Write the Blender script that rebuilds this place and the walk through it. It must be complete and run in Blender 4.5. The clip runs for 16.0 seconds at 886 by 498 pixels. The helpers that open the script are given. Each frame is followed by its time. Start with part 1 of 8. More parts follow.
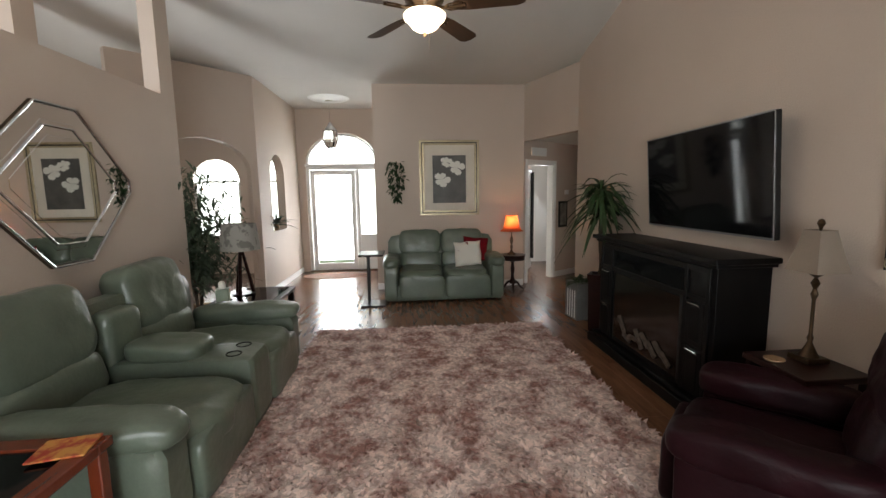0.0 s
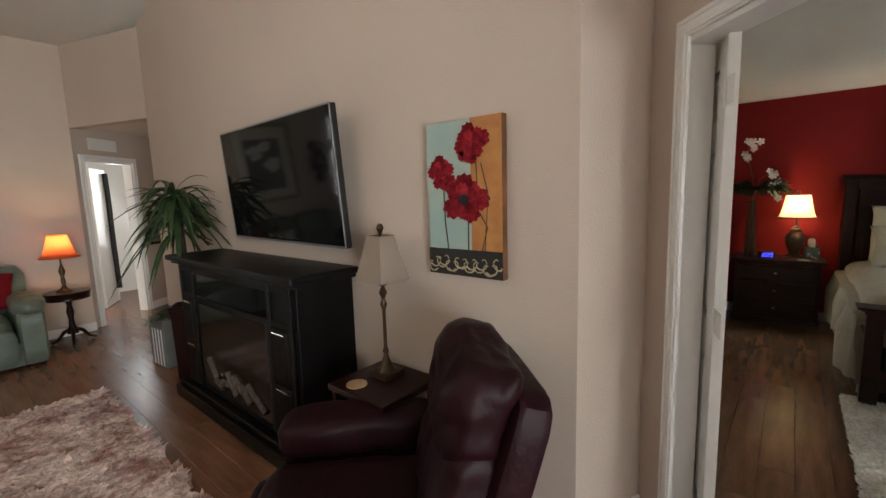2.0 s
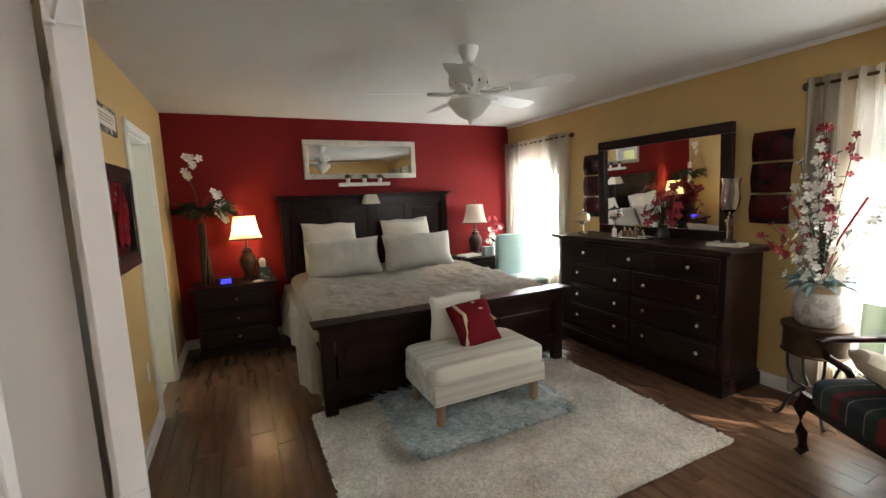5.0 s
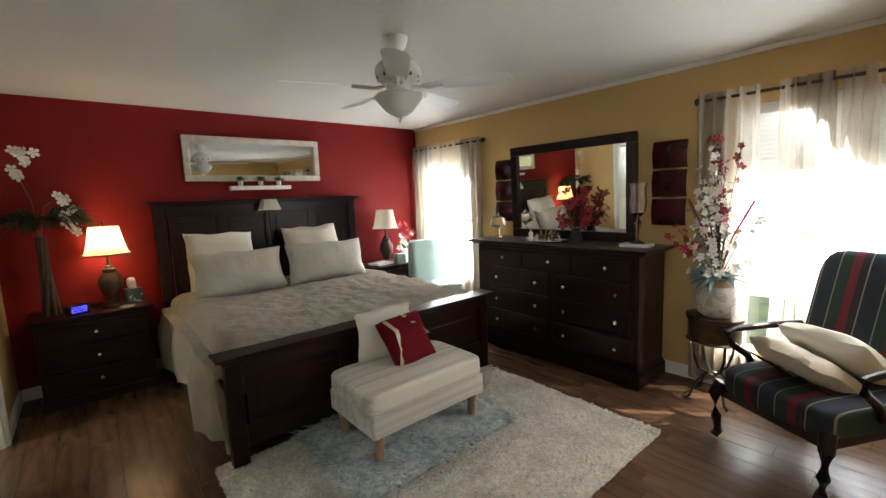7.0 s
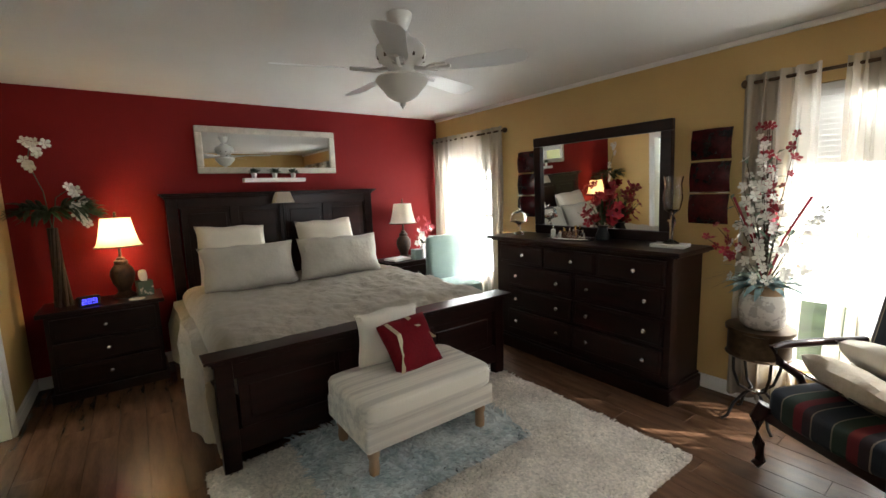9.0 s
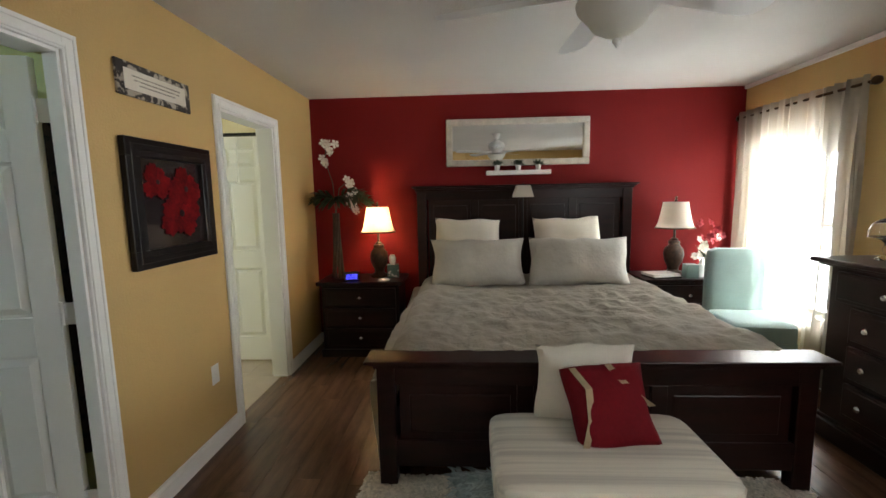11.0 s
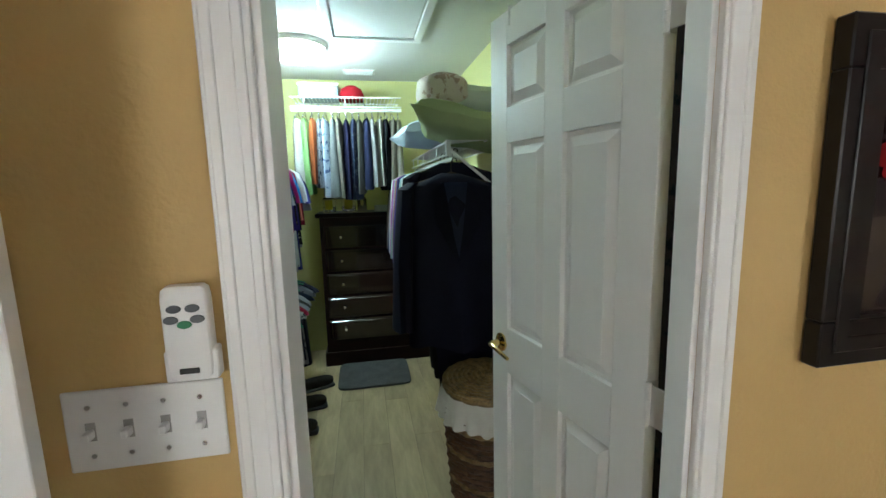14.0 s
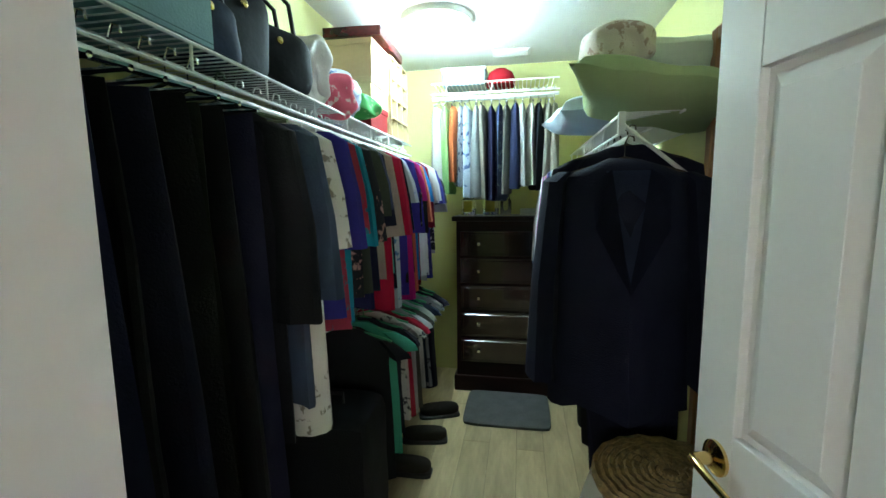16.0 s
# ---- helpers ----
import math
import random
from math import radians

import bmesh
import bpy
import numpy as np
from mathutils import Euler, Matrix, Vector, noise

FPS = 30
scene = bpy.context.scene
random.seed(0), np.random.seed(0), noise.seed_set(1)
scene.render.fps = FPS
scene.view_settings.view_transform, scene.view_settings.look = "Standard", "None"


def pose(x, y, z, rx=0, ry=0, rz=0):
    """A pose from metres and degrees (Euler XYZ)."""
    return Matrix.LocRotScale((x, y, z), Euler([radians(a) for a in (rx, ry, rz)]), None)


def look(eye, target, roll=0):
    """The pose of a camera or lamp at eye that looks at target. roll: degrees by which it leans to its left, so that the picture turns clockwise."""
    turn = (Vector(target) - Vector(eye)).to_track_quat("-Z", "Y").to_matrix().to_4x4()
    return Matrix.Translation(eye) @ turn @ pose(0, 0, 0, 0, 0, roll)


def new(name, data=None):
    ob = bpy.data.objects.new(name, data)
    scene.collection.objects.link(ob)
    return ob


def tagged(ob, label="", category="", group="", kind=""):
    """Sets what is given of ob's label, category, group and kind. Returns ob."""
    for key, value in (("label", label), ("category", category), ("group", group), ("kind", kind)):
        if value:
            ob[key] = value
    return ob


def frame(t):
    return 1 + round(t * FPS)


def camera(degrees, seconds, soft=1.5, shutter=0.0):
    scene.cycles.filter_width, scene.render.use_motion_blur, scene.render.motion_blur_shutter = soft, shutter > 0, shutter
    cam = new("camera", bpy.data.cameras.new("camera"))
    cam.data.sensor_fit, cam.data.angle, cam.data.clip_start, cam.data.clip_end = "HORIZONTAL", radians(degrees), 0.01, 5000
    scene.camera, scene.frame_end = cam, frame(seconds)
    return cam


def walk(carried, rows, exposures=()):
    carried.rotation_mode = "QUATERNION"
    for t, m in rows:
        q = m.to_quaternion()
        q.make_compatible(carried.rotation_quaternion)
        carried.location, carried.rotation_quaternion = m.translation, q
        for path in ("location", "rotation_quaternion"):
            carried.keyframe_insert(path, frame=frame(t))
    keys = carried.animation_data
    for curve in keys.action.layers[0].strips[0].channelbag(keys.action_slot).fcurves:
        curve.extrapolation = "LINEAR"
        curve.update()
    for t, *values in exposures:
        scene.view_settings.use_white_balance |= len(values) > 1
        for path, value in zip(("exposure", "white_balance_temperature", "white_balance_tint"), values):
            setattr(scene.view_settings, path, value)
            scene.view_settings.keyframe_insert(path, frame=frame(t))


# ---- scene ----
cam = camera(92.8, 16.0)
PATH = [
    (0, (0.311, 0.286, 1.534), (0.465, 2.263, 1.28), -0.9),
    (0.5, (0.466, 0.45, 1.532), (0.882, 2.389, 1.272), -1.0),
    (1, (0.642, 0.576, 1.524), (1.398, 2.409, 1.264), -1.3),
    (1.5, (0.871, 0.692, 1.53), (2.016, 2.31, 1.266), -1.6),
    (2, (1.075, 0.785, 1.515), (2.601, 2.051, 1.254), -1.7),
    (2.5, (1.289, 0.838, 1.516), (3.104, 1.639, 1.257), -2.0),
    (3, (1.504, 0.778, 1.509), (3.456, 1.126, 1.246), -2.3),
    (3.5, (1.704, 0.737, 1.496), (3.686, 0.703, 1.234), -2.2),
    (4, (1.885, 0.739, 1.492), (3.83, 0.356, 1.23), -2.1),
    (4.5, (1.99, 0.762, 1.508), (3.859, 0.096, 1.25), -2.2),
    (5, (2.079, 0.775, 1.529), (3.87, -0.077, 1.274), -2.2),
    (7.5, (2.449, 0.879, 1.534), (3.931, -0.44, 1.283), -2.1),
    (8, (2.449, 0.883, 1.544), (3.922, -0.446, 1.29), -2.0),
    (8.2, (2.442, 0.863, 1.539), (3.918, -0.462, 1.279), -2.1),
    (10.3, (2.807, 0.113, 1.479), (4.737, -0.35, 1.228), -1.3),
    (10.5, (2.859, 0.065, 1.458), (4.819, -0.251, 1.216), -1.4),
    (11, (2.968, -0.08, 1.469), (4.95, 0.019, 1.225), -1.1),
    (11.5, (3.156, -0.127, 1.439), (5.071, 0.394, 1.195), -1.2),
    (12, (3.37, -0.098, 1.461), (5.094, 0.885, 1.207), -0.9),
    (12.5, (3.614, 0.048, 1.483), (5.036, 1.428, 1.209), -0.7),
    (13, (3.761, 0.298, 1.475), (4.783, 1.996, 1.202), -0.6),
    (13.5, (3.855, 0.573, 1.496), (4.539, 2.431, 1.216), -0.5),
    (14, (3.977, 0.796, 1.502), (4.339, 2.741, 1.208), -1.4),
    (14.5, (4.043, 1.011, 1.479), (4.166, 2.988, 1.199), -1.1),
    (15, (4.068, 1.192, 1.462), (3.98, 3.173, 1.198), -0.8),
    (15.5, (4.08, 1.288, 1.452), (3.822, 3.255, 1.202), -0.7),
    (16, (4.071, 1.352, 1.436), (3.714, 3.305, 1.196), -0.6),
]
walk(cam, [(t, look(eye, target, roll)) for t, eye, target, roll in PATH],
     [(0, 1.27), (1, 1.22), (1.5, 1.42), (2, 1.72), (2.5, 1.94), (3, 2.04), (4, 2.14), (5, 1.98), (8, 1.96), (10.5, 1.70), (11.5, 2.12), (12.5, 2.40), (13.5, 2.24), (14.5, 2.08), (15.5, 2.38), (16, 2.52)])

# ---------------------------------------------------------------- light
world = bpy.data.worlds.new("world")
scene.world = world
world.use_nodes = True
sky = world.node_tree.nodes.new("ShaderNodeTexSky")
sky.sky_type, sky.sun_disc = "NISHITA", False
sky.sun_elevation, sky.sun_rotation = radians(49), radians(228)
bg = world.node_tree.nodes["Background"]
bg.inputs["Strength"].default_value = 0.12
world.node_tree.links.new(sky.outputs[0], bg.inputs["Color"])


def lamp(name, kind, m, power, color, size=0.1, size_y=None, angle=None):
    d = bpy.data.lights.new(name, kind)
    d.energy, d.color = power, color
    if kind == "AREA":
        d.shape, d.size, d.size_y = "RECTANGLE", size, size_y or size
    elif kind == "SUN":
        d.angle = angle
    else:
        d.shadow_soft_size = size
    ob = new(name, d)
    ob.matrix_world = m
    return ob


SUN_DIR = Vector((0.64, 0.58, -1.0))
lamp("sun", "SUN", look((0, 0, 30), Vector((0, 0, 30)) + SUN_DIR), 5.0, (1, 0.95, 0.87), angle=radians(0.6))
DAY = (0.93, 0.97, 1.0)
# sky light: area lamps in the openings, plus added ones in kitchen and bathroom
lamp("window_light", "AREA", look((-1.2, 9.32, 1.2), (-1.0, 0, 1.0)), 23, DAY, 0.9, 2.0)
lamp("window_light", "AREA", look((-3.5, 9.32, 1.5), (-3.2, 0, 1.2)), 16.2, DAY, 0.9, 1.4)
lamp("window_light", "AREA", look((0.0, -2.35, 1.3), (0.2, 5, 1.2)), 60, DAY, 2.4, 2.0)
# kitchen: unseen lamp added to brighten the space beyond the half wall
lamp("window_light", "AREA", look((-4.7, 2.2, 1.7), (0, 2.4, 2.6)), 62.1, DAY, 1.6, 1.4)
lamp("window_light", "AREA", look((6.54, -2.84, 1.2), (6.0, 3, 0.6)), 30, DAY, 0.9, 1.4)
lamp("window_light", "AREA", look((2.72, -2.84, 1.2), (4.3, -0.6, 0.1)), 24, DAY, 1.35, 1.7)
# bathroom: lamp stands in for a window that is not built
lamp("window_light", "AREA", look((6.1, 3.9, 1.7), (6.0, 1.5, 1.0)), 12, (0.88, 0.96, 1.0), 1.2, 1.0)

# ---------------------------------------------------------------- materials


def mat(name, color, rough=0.5, metal=0.0, var=0.12, scale=6.0, bump=0.0, bump_scale=None, color2=None, fine=60.0,
        stretch=(1, 1, 1), spec=0.5, coat=0.0, sheen=0.0, trans=0.0, per_object=0.0, alpha=1.0, contrast=None):
    m = bpy.data.materials.new(name)
    m.use_nodes = True
    nt = m.node_tree
    n, l = nt.nodes, nt.links
    b = n["Principled BSDF"]
    b.inputs["Roughness"].default_value, b.inputs["Metallic"].default_value = rough, metal
    b.inputs["Specular IOR Level"].default_value = spec
    b.inputs["Coat Weight"].default_value, b.inputs["Sheen Weight"].default_value = coat, sheen
    b.inputs["Transmission Weight"].default_value = trans
    b.inputs["Alpha"].default_value = alpha
    tc, mp = n.new("ShaderNodeTexCoord"), n.new("ShaderNodeMapping")
    mp.inputs["Scale"].default_value = stretch
    l.new(tc.outputs["Object"], mp.inputs["Vector"])
    big, small = n.new("ShaderNodeTexNoise"), n.new("ShaderNodeTexNoise")
    big.inputs["Scale"].default_value, small.inputs["Scale"].default_value = scale, fine
    big.inputs["Detail"].default_value, small.inputs["Detail"].default_value = 4, 3
    l.new(mp.outputs[0], big.inputs["Vector"]), l.new(mp.outputs[0], small.inputs["Vector"])
    mixn = n.new("ShaderNodeMath")
    mixn.operation = "MULTIPLY_ADD"
    l.new(small.outputs["Fac"], mixn.inputs[0])
    mixn.inputs[1].default_value = 0.35
    l.new(big.outputs["Fac"], mixn.inputs[2])
    ramp = n.new("ShaderNodeValToRGB")
    lo, hi = contrast or (0.42, 0.95)
    c1 = color
    c2 = color2 or tuple(max(0.0, c * (1 - 2 * var)) for c in color)
    ramp.color_ramp.elements[0].position, ramp.color_ramp.elements[1].position = lo, hi
    ramp.color_ramp.elements[0].color, ramp.color_ramp.elements[1].color = (*c2, 1), (*c1, 1)
    l.new(mixn.outputs[0], ramp.inputs[0])
    out = ramp.outputs[0]
    if per_object:
        info, hsv, mr = n.new("ShaderNodeObjectInfo"), n.new("ShaderNodeHueSaturation"), n.new("ShaderNodeMapRange")
        mr.inputs["To Min"].default_value, mr.inputs["To Max"].default_value = 1 - per_object, 1 + per_object
        l.new(info.outputs["Random"], mr.inputs["Value"]), l.new(mr.outputs[0], hsv.inputs["Value"])
        l.new(out, hsv.inputs["Color"])
        out = hsv.outputs[0]
    l.new(out, b.inputs["Base Color"])
    if bump:
        bp = n.new("ShaderNodeBump")
        bp.inputs["Strength"].default_value, bp.inputs["Distance"].default_value = min(1, bump), 0.01
        if bump_scale:
            t = n.new("ShaderNodeTexNoise")
            t.inputs["Scale"].default_value, t.inputs["Detail"].default_value = bump_scale, 4
            l.new(mp.outputs[0], t.inputs["Vector"])
            l.new(t.outputs["Fac"], bp.inputs["Height"])
        else:
            l.new(small.outputs["Fac"], bp.inputs["Height"])
        l.new(bp.outputs[0], b.inputs["Normal"])
    return m


def glow(name, color, strength):
    m = bpy.data.materials.new(name)
    m.use_nodes = True
    b = m.node_tree.nodes["Principled BSDF"]
    b.inputs["Base Color"].default_value = (*color, 1)
    b.inputs["Emission Color"].default_value = (*color, 1)
    b.inputs["Emission Strength"].default_value = strength
    return m


M = {}
M["beige"] = mat("beige_paint", (0.55, 0.455, 0.38), 0.7, var=0.03, scale=1.5, bump=0.25, bump_scale=90)
M["yellow"] = mat("yellow_paint", (0.55, 0.37, 0.14), 0.6, var=0.03, scale=1.5, bump=0.2, bump_scale=90)
M["red"] = mat("red_paint", (0.20, 0.010, 0.011), 0.7, spec=0.2, var=0.05, scale=1.5, bump=0.2, bump_scale=90)
M["closet"] = mat("pale_green_yellow_paint", (0.62, 0.60, 0.26), 0.6, var=0.03, scale=1.5, bump=0.2, bump_scale=90)
M["white"] = mat("white_paint", (0.80, 0.80, 0.78), 0.35, var=0.02, scale=3)
M["ceil"] = mat("ceiling_paint", (0.64, 0.62, 0.58), 0.85, var=0.03, scale=2, bump=0.5, bump_scale=120)
M["wood"] = mat("espresso_wood", (0.021, 0.0055, 0.004), 0.30, var=0.35, scale=3, fine=25, stretch=(1, 1, 6), bump=0.05, spec=0.24)
M["blackwood"] = mat("black_wood", (0.005, 0.0045, 0.0045), 0.42, var=0.3, scale=3, fine=25, stretch=(6, 1, 1), bump=0.05, spec=0.16)
M["floor"] = mat("brown_laminate", (0.165, 0.088, 0.05), 0.27, color2=(0.065, 0.034, 0.02), scale=2.0, fine=14, stretch=(1.2, 9, 1), bump=0.06, per_object=0.12)
M["floor_y"] = mat("brown_laminate_y", (0.24, 0.11, 0.056), 0.25, color2=(0.11, 0.048, 0.025), scale=2.0, fine=14, stretch=(9, 1.2, 1), bump=0.06, per_object=0.12)
M["cfloor_y"] = mat("grey_oak_laminate", (0.54, 0.41, 0.225), 0.42, color2=(0.33, 0.24, 0.13), scale=2.5, fine=12, stretch=(6, 1.2, 1), bump=0.05, per_object=0.12)
M["bath_tile"] = mat("beige_floor_tile", (0.42, 0.34, 0.24), 0.4, var=0.1, scale=5, per_object=0.08)
M["green"] = mat("green_leather", (0.13, 0.16, 0.12), 0.33, var=0.15, scale=5, bump=0.38, bump_scale=20)
M["burgundy"] = mat("burgundy_leather", (0.020, 0.0045, 0.007), 0.46, spec=0.13, var=0.25, scale=5, bump=0.55, bump_scale=17)

# ---------------------------------------------------------------- mesh helpers


def mesh_of(name, bm, material, smooth=False):
    bmesh.ops.recalc_face_normals(bm, faces=bm.faces)
    me = bpy.data.meshes.new(name)
    bm.to_mesh(me)
    bm.free()
    for m in (material if isinstance(material, (list, tuple)) else [material]):
        me.materials.append(m)
    if smooth:
        me.polygons.foreach_set("use_smooth", [True] * len(me.polygons))
        me.set_sharp_from_angle(angle=radians(38))
    return me


def part(name, bm, material, parent=None, label="", smooth=False, at=None, kind="", category="", group=""):
    ob = new(name, mesh_of(name, bm, material, smooth))
    if parent is not None:
        ob.parent = parent
    if at is not None:
        ob.matrix_local = at
    return tagged(ob, label, category, group, kind)


def thing(name, label, category, at=None, group="", kind=""):
    ob = new(name)
    ob.empty_display_size = 0.1
    if at is not None:
        ob.matrix_world = at
    return tagged(ob, label, category, group, kind)


def box(bm, a, b, bev=0.0, seg=2, m=None, mi=0):
    r = bmesh.ops.create_cube(bm, size=1.0)
    vs = r["verts"]
    size = [b[k] - a[k] for k in range(3)]
    for v in vs:
        v.co = Vector([a[k] + size[k] * (v.co[k] + 0.5) for k in range(3)])
    fs = {f for v in vs for f in v.link_faces}
    if bev > 0:
        es = list({e for v in vs for e in v.link_edges})
        g = bmesh.ops.bevel(bm, geom=es, offset=min(bev, 0.49 * min(abs(x) for x in size)), segments=seg, profile=0.5, affect="EDGES")
        vs = list({v for f in g["faces"] for v in f.verts} | {v for v in vs if v.is_valid})
        fs = {f for v in vs for f in v.link_faces}
    for f in fs:
        f.material_index = mi
    if m is not None:
        bmesh.ops.transform(bm, matrix=m, verts=vs)
    return vs


def bx(a, b, bev=0.0, seg=2, m=None):
    bm = bmesh.new()
    box(bm, a, b, bev, seg, m)
    return bm


def lathe(profile, seg=24, bm=None, m=None, cap=True):
    """A turned shape from (radius, height) pairs."""
    bm = bm or bmesh.new()
    rings = []
    for r, z in profile:
        rings.append([bm.verts.new((r * math.cos(2 * math.pi * k / seg), r * math.sin(2 * math.pi * k / seg), z)) for k in range(seg)])
    for p, q in zip(rings, rings[1:]):
        for k in range(seg):
            bm.faces.new((p[k], p[(k + 1) % seg], q[(k + 1) % seg], q[k]))
    if cap:
        bm.faces.new(rings[0][::-1]), bm.faces.new(rings[-1])
    if m is not None:
        bmesh.ops.transform(bm, matrix=m, verts=[v for r in rings for v in r])
    return bm


def tube(points, r, seg=8, bm=None, taper=None):
    """A round rod along points; taper gives the end radius."""
    bm = bm or bmesh.new()
    pts = [Vector(p) for p in points]
    rings = []
    up = Vector((0, 0, 1))
    for i, p in enumerate(pts):
        d = (pts[min(i + 1, len(pts) - 1)] - pts[max(i - 1, 0)]).normalized()
        a = d.cross(up)
        if a.length < 1e-3:
            a = d.cross(Vector((1, 0, 0)))
        a.normalize()
        c = d.cross(a)
        rr = r if taper is None else r + (taper - r) * i / (len(pts) - 1)
        rings.append([bm.verts.new(p + rr * (math.cos(2 * math.pi * k / seg) * a + math.sin(2 * math.pi * k / seg) * c)) for k in range(seg)])
    for p, q in zip(rings, rings[1:]):
        for k in range(seg):
            bm.faces.new((p[k], p[(k + 1) % seg], q[(k + 1) % seg], q[k]))
    bm.faces.new(rings[0][::-1]), bm.faces.new(rings[-1])
    return bm


def prism(bm, outline, depth, m=None):
    """A flat outline in x and z, given thickness along y."""
    a = [bm.verts.new((x, 0, z)) for x, z in outline]
    b = [bm.verts.new((x, depth, z)) for x, z in outline]
    n = len(a)
    fs = [bm.faces.new(a), bm.faces.new(b[::-1])]
    for k in range(n):
        fs.append(bm.faces.new((a[k], b[k], b[(k + 1) % n], a[(k + 1) % n])))
    if m is not None:
        bmesh.ops.transform(bm, matrix=m, verts=a + b)
    return bm


def frame_at(p0, p1, z=0.0):
    """Pose with x from p0 to p1 and y to the left of that line."""
    d = Vector((p1[0] - p0[0], p1[1] - p0[1], 0))
    return Matrix.Translation((p0[0], p0[1], z)) @ Matrix.Rotation(math.atan2(d.y, d.x), 4, "Z"), d.length


def wall(name, p0, p1, thick, height, material, holes=(), label="", z0=0.0, top=None):
    """A wall from p0 to p1 whose thickness lies to the left; holes: (s0, s1, z0, z1, arch rise). top: the height at p1."""
    m, n = frame_at(p0, p1)
    bm = bmesh.new()
    h2 = height if top is None else top
    hz = lambda s: height + (h2 - height) * s / n
    cuts = sorted({0.0, n, *[h[0] for h in holes], *[h[1] for h in holes]})
    for a, b in zip(cuts, cuts[1:]):
        mid = (a + b) / 2
        inside = sorted([h for h in holes if h[0] < mid < h[1]], key=lambda h: h[2])
        low = z0
        for h in inside:
            if h[2] > low + 1e-4:
                prism(bm, [(a, low), (b, low), (b, h[2]), (a, h[2])], thick)
            rise = h[4] if len(h) > 4 else 0
            if rise:
                c, w = (h[0] + h[1]) / 2, (h[1] - h[0]) / 2
                k = 20
                arc = [(c + w * math.cos(math.pi * i / k), h[3] - rise + rise * math.sin(math.pi * i / k)) for i in range(k + 1)]
                for (xa, za), (xb, zb) in zip(arc, arc[1:]):
                    prism(bm, [(xb, zb), (xa, za), (xa, h[3]), (xb, h[3])], thick)
            low = h[3]
        prism(bm, [(a, low), (b, low), (b, hz(b)), (a, hz(a))], thick)
    bmesh.ops.remove_doubles(bm, verts=bm.verts, dist=1e-5)
    ob = part(name, bm, material, None, label or "plain painted interior wall", kind="structure", category="wall")
    ob.matrix_world = m
    return ob


def baseboard(p0, p1, h=0.1, t=0.015, holes=()):
    """A white skirting along p0 to p1, proud to the left."""
    m, n = frame_at(p0, p1)
    bm = bmesh.new()
    cuts = [0.0] + [v for hole in holes for v in hole] + [n]
    for a, b in zip(cuts[::2], cuts[1::2]):
        prism(bm, [(a, 0.0), (b, 0.0), (b, h), (a, h)], t)
        prism(bm, [(a, 0.0), (b, 0.0), (b, h * 0.75), (a, h * 0.75)], t + 0.004)
    ob = part("baseboard", bm, M["white"], None, "white painted wooden skirting board", kind="structure", category="baseboard")
    ob.matrix_world = m
    return ob


def casing(name, m, w, h, depth, cw=0.065, both=True, label="white painted door casing with moulded edge", j=0.018, jr=0.0, right_depth=None):
    """Jamb and moulded trim round an opening of w by h in a wall of that depth; m puts x along the wall, y through it.
    jr sets the right jamb back from the trim, right_depth ends it at its rebate."""
    root = thing(name, label, "door frame", m, kind="structure")
    for side, y in ((-1, 0.0), (1, depth)) if both else ((-1, 0.0),):
        for nm, prof in (("casing", ((0, cw, 0.016), (0.008, 0.022, 0.022), (cw - 0.02, cw - 0.006, 0.021))),):
            for pos in ("l", "r", "t"):
                bm = bmesh.new()
                for a, b, t in prof:
                    ya, yb = (y - t, y) if side < 0 else (y, y + t)
                    if pos == "l":
                        box(bm, (-b, ya, 0), (-a, yb, h + b), 0.002, 1)
                    elif pos == "r":
                        e = jr + (0.03 if jr else 0.0) if side < 0 else 0.0
                        box(bm, (w + e + a, ya, 0), (w + e + b, yb, h + b), 0.002, 1)
                    else:
                        box(bm, (-a, ya - 0.0005, h + a), (w + a + (jr if side < 0 else 0.0), yb + 0.0005, h + b), 0.002, 1)
                part(nm, bm, M["white"], root)
    rd = right_depth or depth
    for a, b in (((-0.001, -0.0012, 0), (j, depth + 0.0012, h)), ((w + jr - j, -0.0012, 0), (w + jr + 0.001, rd + 0.0012, h)), ((j, -0.001, h - j), (w + jr - j, depth + 0.001, h + 0.001))):
        part("jamb", bx(a, b, 0.001, 1), M["white"], root)
    return root

# ---------------------------------------------------------------- structure
D = math.sqrt(0.5)
ZB = 2.44          # bedroom and closet ceiling
ZL = 3.27          # flat part of the living ceiling
HX, HY = 2.94, 1.01  # hinge of the bedroom double door, on the bedroom face
OPEN_W = 1.50
BY = "warm ochre yellow painted bedroom wall"
LB = "beige painted living room wall"
# bedroom
wall("wall_bedroom_north", (3.30, 1.41), (7.16, 1.41), 0.06, ZB, M["yellow"], [(0.549, 1.241, 0, 2.04), (2.265, 3.005, 0, 2.04)], BY)
wall("wall_bedroom_east", (7.16, -2.84), (7.16, 1.47), -0.12, ZB, M["red"], (), "deep red painted accent wall")
wall("wall_bedroom_south", (7.16, -2.72), (1.80, -2.72), 0.12, ZB, M["yellow"], [(0.16, 1.08, 0.45, 1.98), (3.74, 5.16, 0.30, 2.08)], BY)
wall("wall_bedroom_west", (1.80, -2.72), (1.80, -0.13), 0.12, ZB, M["yellow"], (), BY)
